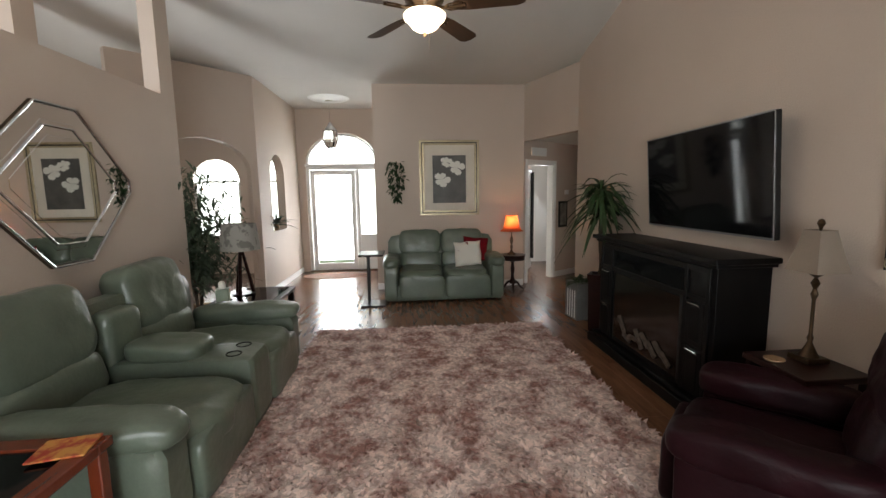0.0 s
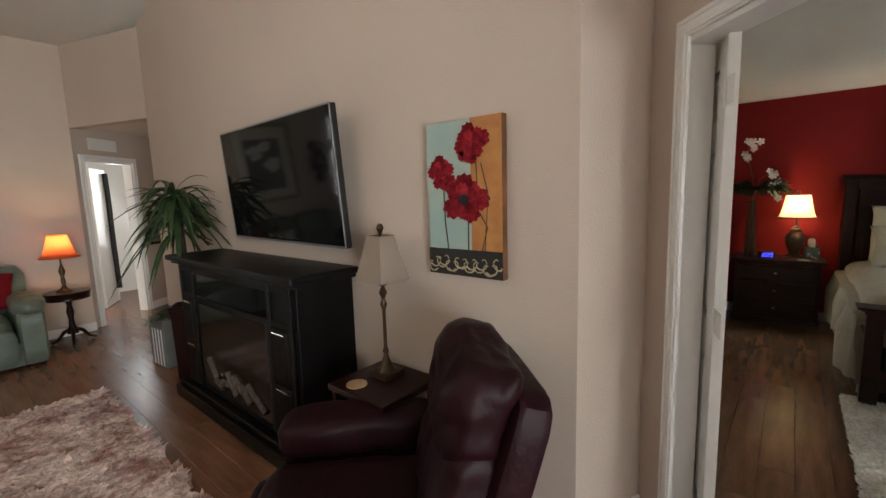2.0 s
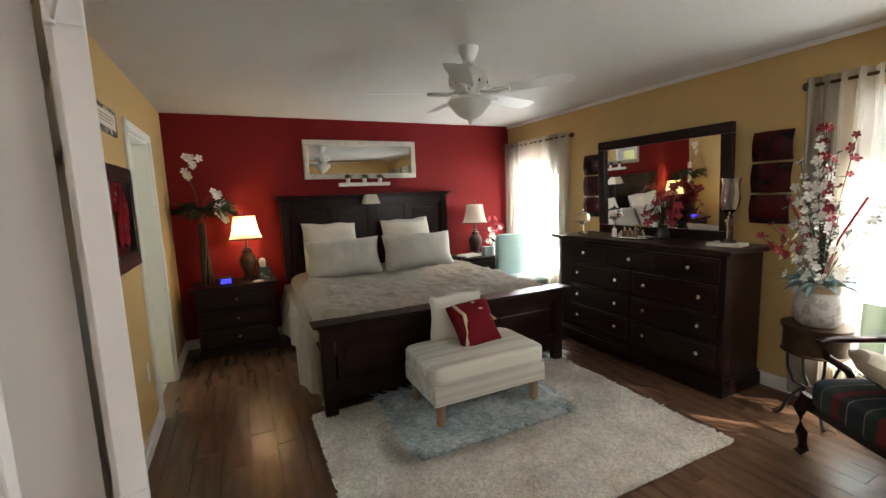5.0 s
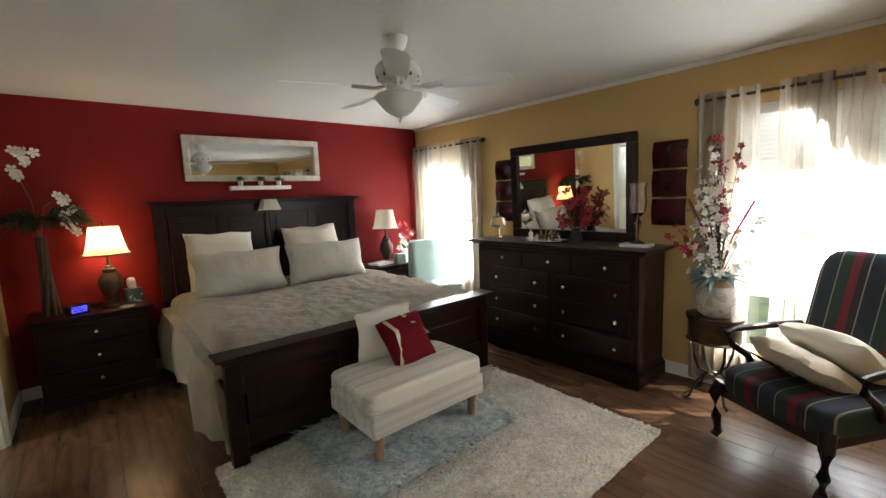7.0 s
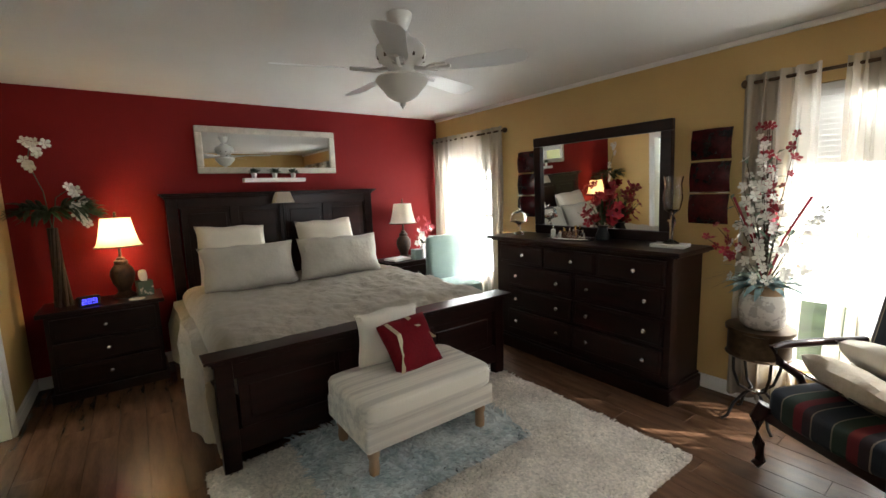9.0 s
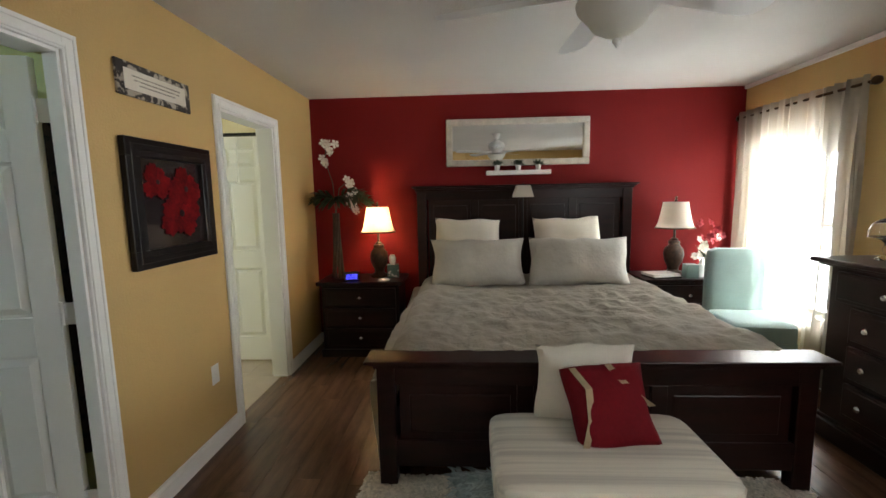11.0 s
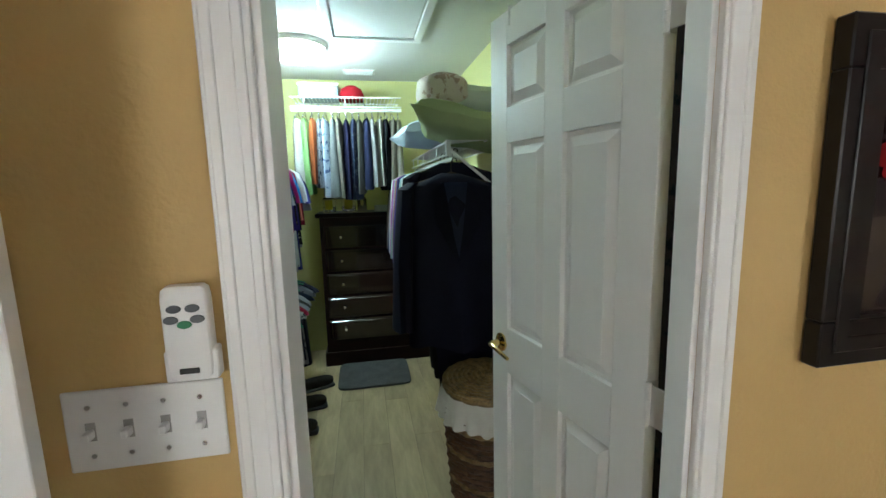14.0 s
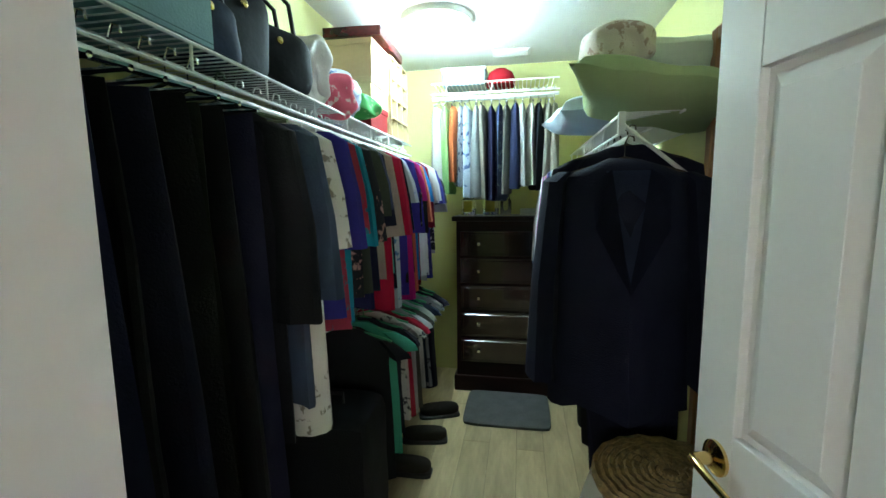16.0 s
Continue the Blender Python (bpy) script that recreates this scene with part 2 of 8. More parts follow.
# diagonal wall with the double door: bedroom face, then living face
P0 = (1.80, HY - (HX - 1.80))
P1 = (3.34, HY + 0.40)
s0 = (HX - 1.80) / D - OPEN_W
off = 0.06 * D
wall("wall_door_bedroom", P0, P1, 0.06, ZB, M["yellow"], [(s0, s0 + OPEN_W + 0.052, 0, 2.04)], BY)
wall("wall_door_living", (P0[0] - off, P0[1] + off), (P1[0] - off - 0.14, P1[1] + off - 0.14), 0.06, 5.3, M["beige"], [(s0, s0 + OPEN_W + 0.052, 0, 2.04)], LB)
wall("wall_tv_return", (2.62, 1.40), (3.06, 1.246), 0.12, 5.0, M["beige"], (), LB)
# living room
wall("wall_tv", (2.62, 6.0), (2.62, 1.40), 0.12, 3.29, M["beige"], (), LB, top=4.62)
wall("wall_art", (-0.23, 7.20), (2.20, 7.20), 0.14, ZL, M["beige"], (), LB)
wall("wall_hall_header", (2.20, 7.20), (2.62, 6.0), 0.12, ZL, M["beige"], (), LB, z0=2.38)
wall("wall_hall", (2.20, 7.28), (3.75, 8.33), 0.12, 2.5, M["beige"], [(0.14, 0.84, 0, 2.04)], LB)
wall("wall_hall_end", (3.75, 8.33), (3.75, 6.0), 0.12, 2.5, M["beige"], (), LB)
wall("wall_hall_south", (3.75, 6.0), (2.74, 6.0), 0.12, 2.5, M["beige"], (), LB)
wall("wall_entry_east", (-0.09, 7.34), (-0.09, 9.10), -0.14, ZL, M["beige"], (), LB)
wall("wall_entry_north", (-4.9, 9.10), (0.0, 9.10), 0.14, ZL, M["beige"],
     [(0.95, 1.85, 0.75, 2.30, 0.45), (2.25, 2.95, 0.75, 2.30, 0.35), (3.15, 4.60, 0, 2.14), (3.15, 4.60, 2.18, 2.80, 0.62)], LB)
wall("wall_entry_west", (-1.90, 9.10), (-1.90, 6.80), -0.14, ZL, M["beige"], [(1.0, 1.75, 0.98, 2.25, 0.36)], LB)
wall("wall_arch", (-1.90, 6.80), (-3.10, 5.60), -0.14, ZL, M["beige"], [(0.10, 1.35, 0, 2.35, 0.45)], LB)
wall("wall_left", (-2.0, 4.85), (-2.0, -2.2), -0.14, 2.52, M["beige"], (), LB)
wall("column_left", (-2.0, 4.85), (-2.0, 4.62), -0.14, 4.6, M["beige"], (), LB, z0=2.52)
wall("wall_kitchen_column", (-3.2, 4.85), (-3.2, 4.6), -0.3, 4.6, M["beige"], (), LB)
wall("wall_kitchen_west", (-4.9, 9.24), (-4.9, -2.2), -0.12, 6.0, M["beige"], (), LB)
wall("wall_south", (-4.9, -2.2), (1.68, -2.2), -0.12, 6.0, M["beige"], [(3.7, 6.1, 0.1, 2.2)], LB)
wall("wall_living_east", (1.68, -2.2), (1.68, -0.01), -0.06, 6.0, M["beige"], (), LB)
# closet
CL = "pale yellow green painted closet wall"
wall("wall_closet_front", (2.74, 1.47), (4.86, 1.47), 0.06, ZB, M["closet"], [(1.109, 1.865, 0, 2.04)], CL)
wall("wall_closet_west", (2.98, 4.75), (2.98, 1.53), -0.12, ZB, M["closet"], (), CL)
wall("wall_closet_back", (2.86, 4.75), (4.98, 4.75), 0.12, ZB, M["closet"], (), CL)
wall("wall_closet_east", (4.86, 1.53), (4.86, 4.75), -0.12, ZB, M["closet"], (), CL)
# bathroom behind the second door
M["bath_paint"] = mat("soft_yellow_paint", (0.66, 0.57, 0.33), 0.6, var=0.03, scale=1.5, bump=0.2, bump_scale=90)
wall("wall_bath_front", (4.98, 1.47), (7.28, 1.47), 0.06, ZB, M["bath_paint"], [(0.585, 1.325, 0, 2.04)], CL)
wall("wall_bath_back", (4.98, 4.0), (7.28, 4.0), 0.12, ZB, M["bath_paint"], (), "soft yellow painted bathroom wall")
wall("wall_bath_east", (7.28, 1.53), (7.28, 4.0), -0.12, ZB, M["bath_paint"], (), "soft yellow painted bathroom wall")


def slab(name, outline, z0, z1, material, label, category):
    bm = bmesh.new()
    a = [bm.verts.new((x, y, z0)) for x, y in outline]
    b = [bm.verts.new((x, y, z1)) for x, y in outline]
    n = len(a)
    bm.faces.new(a[::-1]), bm.faces.new(b)
    for k in range(n):
        bm.faces.new((a[k], a[(k + 1) % n], b[(k + 1) % n], b[k]))
    return part(name, bm, material, None, label, kind="structure", category=category)


slab("floor", [(-5, -2.3), (1.68, -2.3), (1.68, -2.84), (7.3, -2.84), (7.3, 9.7), (-5, 9.7)], -0.12, -0.003, M["floor"], "brown wood laminate floor", "floor")
slab("ceiling_bedroom", [(1.7, -2.84), (7.28, -2.84), (7.28, 4.95), (2.66, 4.95), (2.74, 1.42), (3.16, 1.42), (1.7, -0.04)], ZB, ZB + 0.08, M["ceil"], "white textured flat ceiling", "ceiling")
slab("ceiling_living_flat", [(-5.0, 6.9), (3.9, 6.9), (3.9, 9.3), (-5.0, 9.3)], ZL, ZL + 0.1, M["ceil"], "white flat ceiling over the entry", "ceiling")
vault = []
for k in range(25):
    yy = 6.9 - k * (9.3 / 24)
    d = 6.9 - yy
    vault.append((yy, ZL + (0.285 * (d - 1.0) + 0.142 * (2.0 - d) ** 2 * 0.5 if 0 < d < 2.0 else 0.285 * (d - 1.0))))
vault[0] = (6.9, ZL - 0.001)
prof = vault + [(y_, z_ + 0.1) for y_, z_ in vault[::-1]]
bm = bmesh.new()
prism(bm, prof, 8.4)
c = part("ceiling_living_vault", bm, M["ceil"], None, "white sloping vaulted ceiling", smooth=True, kind="structure", category="ceiling")
c.matrix_world = Matrix.Translation((3.4, 0, 0)) @ Matrix.Rotation(math.pi / 2, 4, "Z")
slab("ceiling_hall", [(2.25, 7.2), (2.62, 6.05), (3.75, 6.05), (3.75, 8.4)], 2.42, 2.5, M["ceil"], "white hall ceiling", "ceiling")
slab("ground", [(-60, -60), (60, -60), (60, 60), (-60, 60)], -0.6, -0.2, mat("lawn", (0.10, 0.14, 0.05), 0.9, var=0.3, scale=3), "mown lawn round the house", "ground")
# unseen slab, added only to block the sun at the living room's south window
slab("ceiling_porch", [(-5.0, -6.0), (1.62, -6.0), (1.62, -2.34), (-5.0, -2.34)], 2.5, 2.6, M["white"], "unseen white slab added to keep sun out of the south window", "ceiling")
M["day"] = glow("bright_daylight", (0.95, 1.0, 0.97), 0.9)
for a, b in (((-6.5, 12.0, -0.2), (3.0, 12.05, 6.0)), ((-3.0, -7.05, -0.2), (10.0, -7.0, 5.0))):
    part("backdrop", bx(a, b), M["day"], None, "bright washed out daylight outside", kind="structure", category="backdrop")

# ---------------------------------------------------------------- shape helpers


def soft(a, b, k=6.0, n=8, wob=0.0, m=None, bm=None, seed=0.0, sag=None):
    """A rounded, stuffed block between two corners; k sets how square it is, wob how creased."""
    bm = bm or bmesh.new()
    start = len(bm.verts)
    c = [(a[i] + b[i]) / 2 for i in range(3)]
    h = [abs(b[i] - a[i]) / 2 for i in range(3)]
    cache = {}

    def vert(p):
        key = tuple(round(q, 5) for q in p)
        if key not in cache:
            s = sum(abs(q) ** k for q in p) ** (1 / k)
            q = Vector([c[i] + h[i] * p[i] / s for i in range(3)])
            if wob:
                d = noise.noise_vector(Vector((q.x * 5 + seed, q.y * 5, q.z * 5 + seed))) * wob
                d += noise.noise_vector(Vector((q.x * 14, q.y * 14 + seed, q.z * 14))) * wob * 0.35
                q += d
            if sag:
                q.z -= sag * max(0.0, 1 - p[0] ** 2) * max(0.0, 1 - p[1] ** 2)
            cache[key] = bm.verts.new(q)
        return cache[key]

    for ax in range(3):
        for sgn in (-1, 1):
            for i in range(n):
                for j in range(n):
                    ps = []
                    for di, dj in ((0, 0), (1, 0), (1, 1), (0, 1)):
                        p = [0, 0, 0]
                        p[ax] = sgn
                        p[(ax + 1) % 3] = -1 + 2 * (i + di) / n
                        p[(ax + 2) % 3] = -1 + 2 * (j + dj) / n
                        ps.append(vert(p))
                    bm.faces.new(ps if sgn > 0 else ps[::-1])
    if m is not None:
        bm.verts.ensure_lookup_table()
        bmesh.ops.transform(bm, matrix=m, verts=bm.verts[start:])
    return bm


def cushion_mesh(w, h, t, n=12, wob=0.01, seed=0.0):
    """A filled pillow, flat in x and z, thickest in the middle, with drawn-in edges and pointed corners."""
    bm = bmesh.new()
    grid = {}
    for side in (-1, 1):
        for i in range(n + 1):
            for j in range(n + 1):
                u, v = -1 + 2 * i / n, -1 + 2 * j / n
                edge = i in (0, n) or j in (0, n)
                if edge and side == 1:
                    grid[1, i, j] = grid[-1, i, j]
                    continue
                pinch = 1 - 0.05 * (1 - u * u) * v * v - 0.0
                pinch2 = 1 - 0.05 * (1 - v * v) * u * u
                th = t / 2 * ((1 - u ** 4) * (1 - v ** 4)) ** 0.5
                q = Vector((w / 2 * u * pinch2, side * th, h / 2 * v * pinch))
                q += noise.noise_vector(Vector((q.x * 6 + seed, q.z * 6, side + seed))) * wob
                grid[side, i, j] = bm.verts.new(q)
    for side in (-1, 1):
        for i in range(n):
            for j in range(n):
                f = [grid[side, i, j], grid[side, i + 1, j], grid[side, i + 1, j + 1], grid[side, i, j + 1]]
                bm.faces.new(f)
    return bm


def leaf(bm, base, d, length, width, droop=0.3, mi=0, segs=3):
    """A pointed leaf blade from base along d, bending down."""
    d = Vector(d).normalized()
    side = d.cross(Vector((0, 0, 1)))
    if side.length < 0.05:
        side = Vector((1, 0, 0))
    side.normalize()
    prev = None
    p = Vector(base)
    for s in range(segs + 1):
        f = s / segs
        w = width * math.sin(math.pi * min(0.97, 0.12 + 0.88 * f)) * 0.5
        q = p + d * length * f + Vector((0, 0, -droop * length * f * f))
        cur = (bm.verts.new(q - side * w), bm.verts.new(q + Vector((0, 0, -w * 0.35))), bm.verts.new(q + side * w))
        if prev:
            for a in (0, 1):
                fc = bm.faces.new((prev[a], prev[a + 1], cur[a + 1], cur[a]))
                fc.material_index = mi
        prev = cur


def blossom(bm, at, r, petals, facing, mi=0, rng=random):
    """A small flower of broad petals."""
    facing = Vector(facing).normalized()
    u = facing.cross(Vector((0.3, 0.2, 1))).normalized()
    v = facing.cross(u)
    c = bm.verts.new(Vector(at))
    for k in range(petals):
        a0 = 2 * math.pi * k / petals
        pts = []
        for da, rr in ((-0.35, 0.7), (-0.15, 1.0), (0.15, 1.0), (0.35, 0.7)):
            a = a0 + da * 2 * math.pi / petals * 1.25
            pts.append(bm.verts.new(Vector(at) + r * rr * (math.cos(a) * u + math.sin(a) * v) + facing * r * 0.25 * rr))
        bm.faces.new([c] + pts).material_index = mi


def put(ob, m):
    ob.matrix_world = m
    return ob


def grid_sheet(fn, nu, nv):
    """A sheet of quads through fn(u, v), u and v from 0 to 1."""
    bm = bmesh.new()
    g = [[bm.verts.new(fn(i / nu, j / nv)) for j in range(nv + 1)] for i in range(nu + 1)]
    for i in range(nu):
        for j in range(nv):
            bm.faces.new((g[i][j], g[i + 1][j], g[i + 1][j + 1], g[i][j + 1]))
    return bm


def cloth_mat(name, color, through_light, clear):
    m = bpy.data.materials.new(name)
    m.use_nodes = True
    n, l = m.node_tree.nodes, m.node_tree.links
    b = n["Principled BSDF"]
    b.inputs["Base Color"].default_value, b.inputs["Roughness"].default_value = (*color, 1), 0.9
    tl, tp, m1, m2 = n.new("ShaderNodeBsdfTranslucent"), n.new("ShaderNodeBsdfTransparent"), n.new("ShaderNodeMixShader"), n.new("ShaderNodeMixShader")
    tl.inputs["Color"].default_value = (*color, 1)
    m1.inputs[0].default_value, m2.inputs[0].default_value = through_light, clear
    l.new(b.outputs[0], m1.inputs[1]), l.new(tl.outputs[0], m1.inputs[2])
    l.new(m1.outputs[0], m2.inputs[1]), l.new(tp.outputs[0], m2.inputs[2])
    l.new(m2.outputs[0], n["Material Output"].inputs["Surface"])
    return m


M["chrome"] = mat("polished_nickel", (0.75, 0.75, 0.75), 0.15, 1.0, var=0.02)
M["brass"] = mat("polished_brass", (0.75, 0.55, 0.22), 0.15, 1.0, var=0.03)
M["bronze"] = mat("antique_bronze", (0.10, 0.06, 0.03), 0.35, 0.7, var=0.3, scale=20)
M["black"] = mat("black_metal", (0.012, 0.012, 0.012), 0.4, 0.3, var=0.1)
M["plastic_w"] = mat("white_plastic", (0.75, 0.75, 0.73), 0.35, var=0.02)
M["glass"] = mat("clear_glass", (1, 1, 1), 0.02, trans=1.0, var=0.0)
M["mirror"] = mat("silvered_mirror", (0.86, 0.87, 0.86), 0.015, 1.0, var=0.0)
M["screen"] = mat("dark_glossy_screen", (0.004, 0.004, 0.005), 0.06, var=0.0, spec=0.14)
M["linen"] = mat("grey_beige_linen", (0.49, 0.46, 0.40), 0.9, var=0.08, scale=5, bump=0.7, bump_scale=16, sheen=0.2)
M["duvet"] = mat("pale_grey_comforter", (0.60, 0.545, 0.44), 0.85, color2=(0.50, 0.45, 0.36), scale=3, fine=30, bump=0.9, bump_scale=30, sheen=0.2)
M["cream"] = mat("cream_cotton", (0.72, 0.67, 0.57), 0.9, var=0.05, scale=5, bump=0.3, bump_scale=260, sheen=0.2)
M["skirt"] = mat("pale_cream_bed_skirt", (0.66, 0.64, 0.52), 0.9, var=0.06, scale=4, bump=0.2, bump_scale=200)
M["teal"] = mat("pale_teal_fabric", (0.30, 0.42, 0.40), 0.85, var=0.06, scale=6, bump=0.25, bump_scale=220, sheen=0.2)
M["leaf"] = mat("dark_green_leaf", (0.035, 0.075, 0.022), 0.5, var=0.3, scale=8)
M["leaf2"] = mat("grey_green_leaf", (0.09, 0.13, 0.075), 0.55, var=0.3, scale=8)
M["petal_w"] = mat("white_petal", (0.78, 0.77, 0.70), 0.6, var=0.06, scale=12)
M["petal_r"] = mat("red_petal", (0.36, 0.012, 0.03), 0.6, var=0.25, scale=12)
M["petal_b"] = mat("dusty_blue_leaf", (0.18, 0.28, 0.28), 0.6, var=0.2, scale=12)
M["bark"] = mat("brown_stem", (0.06, 0.04, 0.022), 0.8, var=0.3, scale=20)
M["pot"] = mat("patterned_ceramic", (0.55, 0.52, 0.47), 0.5, color2=(0.36, 0.34, 0.31), scale=22, contrast=(0.6, 0.66))
M["terracotta"] = mat("tan_ceramic", (0.42, 0.27, 0.15), 0.6, var=0.15)
M["shade_on"] = cloth_mat("cream_lamp_shade", (0.85, 0.74, 0.52), 0.6, 0.0)
M["shade_w"] = cloth_mat("white_lamp_shade", (0.72, 0.66, 0.56), 0.4, 0.0)
M["shade_red"] = cloth_mat("red_lamp_shade", (0.60, 0.13, 0.05), 0.6, 0.0)
M["shade_tan"] = mat("tan_silk_shade", (0.25, 0.195, 0.15), 0.8, var=0.05, bump=0.2, bump_scale=200)
M["bulb"] = glow("warm_bulb", (1.0, 0.75, 0.42), 0.8)
M["sheer"] = cloth_mat("sheer_curtain", (0.80, 0.75, 0.66), 0.55, 0.42)
M["sheer_dark"] = cloth_mat("sheer_curtain_stripe", (0.42, 0.38, 0.32), 0.45, 0.22)
M["cherry"] = mat("cherry_wood", (0.20, 0.035, 0.012), 0.25, var=0.25, scale=3, fine=25, stretch=(6, 1, 1), coat=0.3)
M["walnut"] = mat("carved_brown_resin", (0.085, 0.04, 0.018), 0.45, var=0.4, scale=25, bump=0.5, bump_scale=50)
M["gold"] = mat("champagne_gold_frame", (0.50, 0.42, 0.27), 0.35, 0.6, var=0.15, scale=20)
M["oak_leg"] = mat("pale_oak", (0.36, 0.22, 0.12), 0.5, var=0.2, stretch=(1, 1, 0.2), scale=10)


def knob(parent, x, y, z, d=(0, -1, 0), r=0.015):
    bm = lathe([(0.004, 0), (0.005, 0.012), (r, 0.016), (r * 1.05, 0.021), (r * 0.75, 0.027), (0.002, 0.029)], 12)
    part("knob", bm, M["chrome"], parent, "round brushed nickel knob", True, Matrix.Translation((x, y, z)) @ Vector(d).to_track_quat("Z", "Y").to_matrix().to_4x4())


def drawer(parent, a, b, face_y, material=None, knobs=(), t=0.02):
    """A drawer front proud of face_y (towards -y) with a framed field."""
    bm = bx((a[0], face_y - t, a[1]), (b[0], face_y, b[1]), 0.004, 2)
    box(bm, (a[0] + 0.02, face_y - t - 0.004, a[1] + 0.018), (b[0] - 0.02, face_y - t + 0.002, b[1] - 0.018), 0.003, 1)
    d = part("drawer", bm, material or M["wood"], parent)
    for kx, kz in knobs:
        knob(d, kx, face_y - t - 0.004, kz)
    return d


# ---------------------------------------------------------------- doors
def raised(a, b, slope, y0, y1):
    """A door panel with broad sloping margins that rise from y0 to a flat field at y1."""
    bm = bmesh.new()
    rings = []
    for k, y in ((0, y0), (slope, y1 + (y0 - y1) * 0.1), (slope + 0.001, y1)):
        rings.append([bm.verts.new((x, y, z)) for x, z in ((a[0] + k, a[1] + k), (b[0] - k, a[1] + k), (b[0] - k, b[1] - k), (a[0] + k, b[1] - k))])
    for p, q in zip(rings, rings[1:]):
        for i in range(4):
            bm.faces.new((p[i], p[(i + 1) % 4], q[(i + 1) % 4], q[i]))
    bm.faces.new(rings[-1])
    bm.faces.new(rings[0][::-1])
    bmesh.ops.recalc_face_normals(bm, faces=bm.faces)
    return bm


def panel_door(name, m, w, h, label, lever_side=1, material=None, lever="brass", t=0.035, reach=0.0):
    """A six panel door leaf; x from the hinge, y through the leaf."""
    root = thing(name, label, "door", m, kind="structure")
    mt = material or M["white"]
    st, hm = 0.10, 0.04
    part("leaf", bx((0.002, 0.0155, 0.002), (w - 0.002, t - 0.0155, h - 0.002)), mt, root)
    for a, b in ((0, st), (w / 2 - hm, w / 2 + hm), (w - st, w)):
        part("stile", bx((a, 0, 0), (b, t, h), 0.0015, 1), mt, root)
    for z0, z1 in ((0, 0.22), (0.85, 1.01), (1.625, 1.735), (h - 0.10, h)):
        for a, b in ((st, w / 2 - hm), (w / 2 + hm, w - st)):
            part("rail", bx((a, 0.0004, z0), (b, t - 0.0004, z1), 0.0015, 1), mt, root)
    for a, b in ((st, w / 2 - hm), (w / 2 + hm, w - st)):
        for z0, z1 in ((0.22, 0.85), (1.01, 1.625), (1.735, h - 0.10)):
            for y0, y1 in ((0.002, 0.0125), (t - 0.0125, t - 0.002)):
                part("panel", raised((a + 0.012, z0 + 0.012), (b - 0.012, z1 - 0.012), 0.026, 0.0157 if y0 < t / 2 else t - 0.0157, 0.002 if y0 < t / 2 else t - 0.002), mt, root)
    for y, s in ((0, -1), (t, 1)):
        hx = w - 0.065
        bm = lathe([(0.032, 0), (0.032, 0.006), (0.024, 0.012), (0.012, 0.016), (0.011, 0.045)], 20)
        bmesh.ops.transform(bm, matrix=Matrix.Translation((hx, y, 0.95)) @ Vector((0, s, 0)).to_track_quat("Z", "Y").to_matrix().to_4x4(), verts=bm.verts)
        tube([(hx, y + s * 0.045, 0.95), (hx - 0.03, y + s * 0.052, 0.953), (hx - 0.07, y + s * 0.052, 0.948), (hx - 0.115, y + s * 0.047, 0.938)], 0.009, 10, bm, 0.006)
        part("lever_handle", bm, M[lever], root, "polished brass lever handle", True)
    for z in (0.2, 1.02, h - 0.2):
        bm = bmesh.new()
        for k in range(5):
            tube([(-0.006, t + 0.002, z - 0.05 + 0.02 * k), (-0.006, t + 0.002, z - 0.031 + 0.02 * k)], 0.007, 10, bm)
        box(bm, (-0.003, 0.004, z - 0.045), (0.0015, t, z + 0.045))
        if reach:
            box(bm, (-reach, t - 0.003, z - 0.045), (-0.004, t + 0.001, z + 0.045))
        part("hinge", bm, M["plastic_w"], root, "white painted hinge", True)
    return root


dm, _n = frame_at((2.868, 0.948), (3.66, 1.232))
panel_door("door_bedroom", dm @ Matrix.Translation((0.0, 0.0, 0.008)), 0.835, 2.02, "open white six panel bedroom door with brass lever", t=0.038, reach=0.10)
dm, _n = frame_at((1.88, -0.05), (1.95, -0.78))
panel_door("door_bedroom_second", dm @ Matrix.Translation((0.03, 0.02, 0.008)), 0.74, 2.02, "open white six panel bedroom door folded back")
dm, _n = frame_at((4.594, 1.552), (4.452, 2.222))
panel_door("door_closet", dm @ Matrix.Translation((0.012, 0.0, 0.008)), 0.673, 2.02, "open white six panel closet door with brass lever", reach=0.11)
for hx, hz in ((0.12, 2.02), (0.56, 2.02)):
    hk = thing("over_door_hook", "small white hook hanging over the closet door", "hook", dm @ Matrix.Translation((hx, 0.0, 0.008)), group="hooks over the closet door")
    part("strap", tube([(0, -0.006, hz - 0.05), (0, -0.006, hz + 0.003), (0, 0.041, hz + 0.003), (0, 0.041, hz - 0.05)], 0.004, 6), M["plastic_w"], hk, smooth=True)
cm, _n = frame_at(P0, P1)
casing("door_frame_bedroom", cm @ Matrix.Translation((s0, 0, 0)), OPEN_W, 2.04, 0.12, jr=0.052)
casing("door_frame_closet", Matrix.Translation((3.849, 1.41, 0)), 0.69, 2.04, 0.12, both=False, j=0.012, right_depth=0.055)
casing("door_frame_bath", Matrix.Translation((5.565, 1.41, 0)), 0.74, 2.04, 0.12)
baseboard((3.785, 1.41), (3.34, 1.41))
baseboard((7.16, 1.41), (3.86 + 0.765, 1.41), holes=((7.16 - 6.372, 7.16 - 5.498),))
baseboard((7.16, -2.72), (7.16, 1.39))
baseboard((1.82, -2.72), (7.14, -2.72))
baseboard((2.62, 1.42), (2.62, 6.0))
baseboard((3.02, 1.26), (2.62, 1.40))
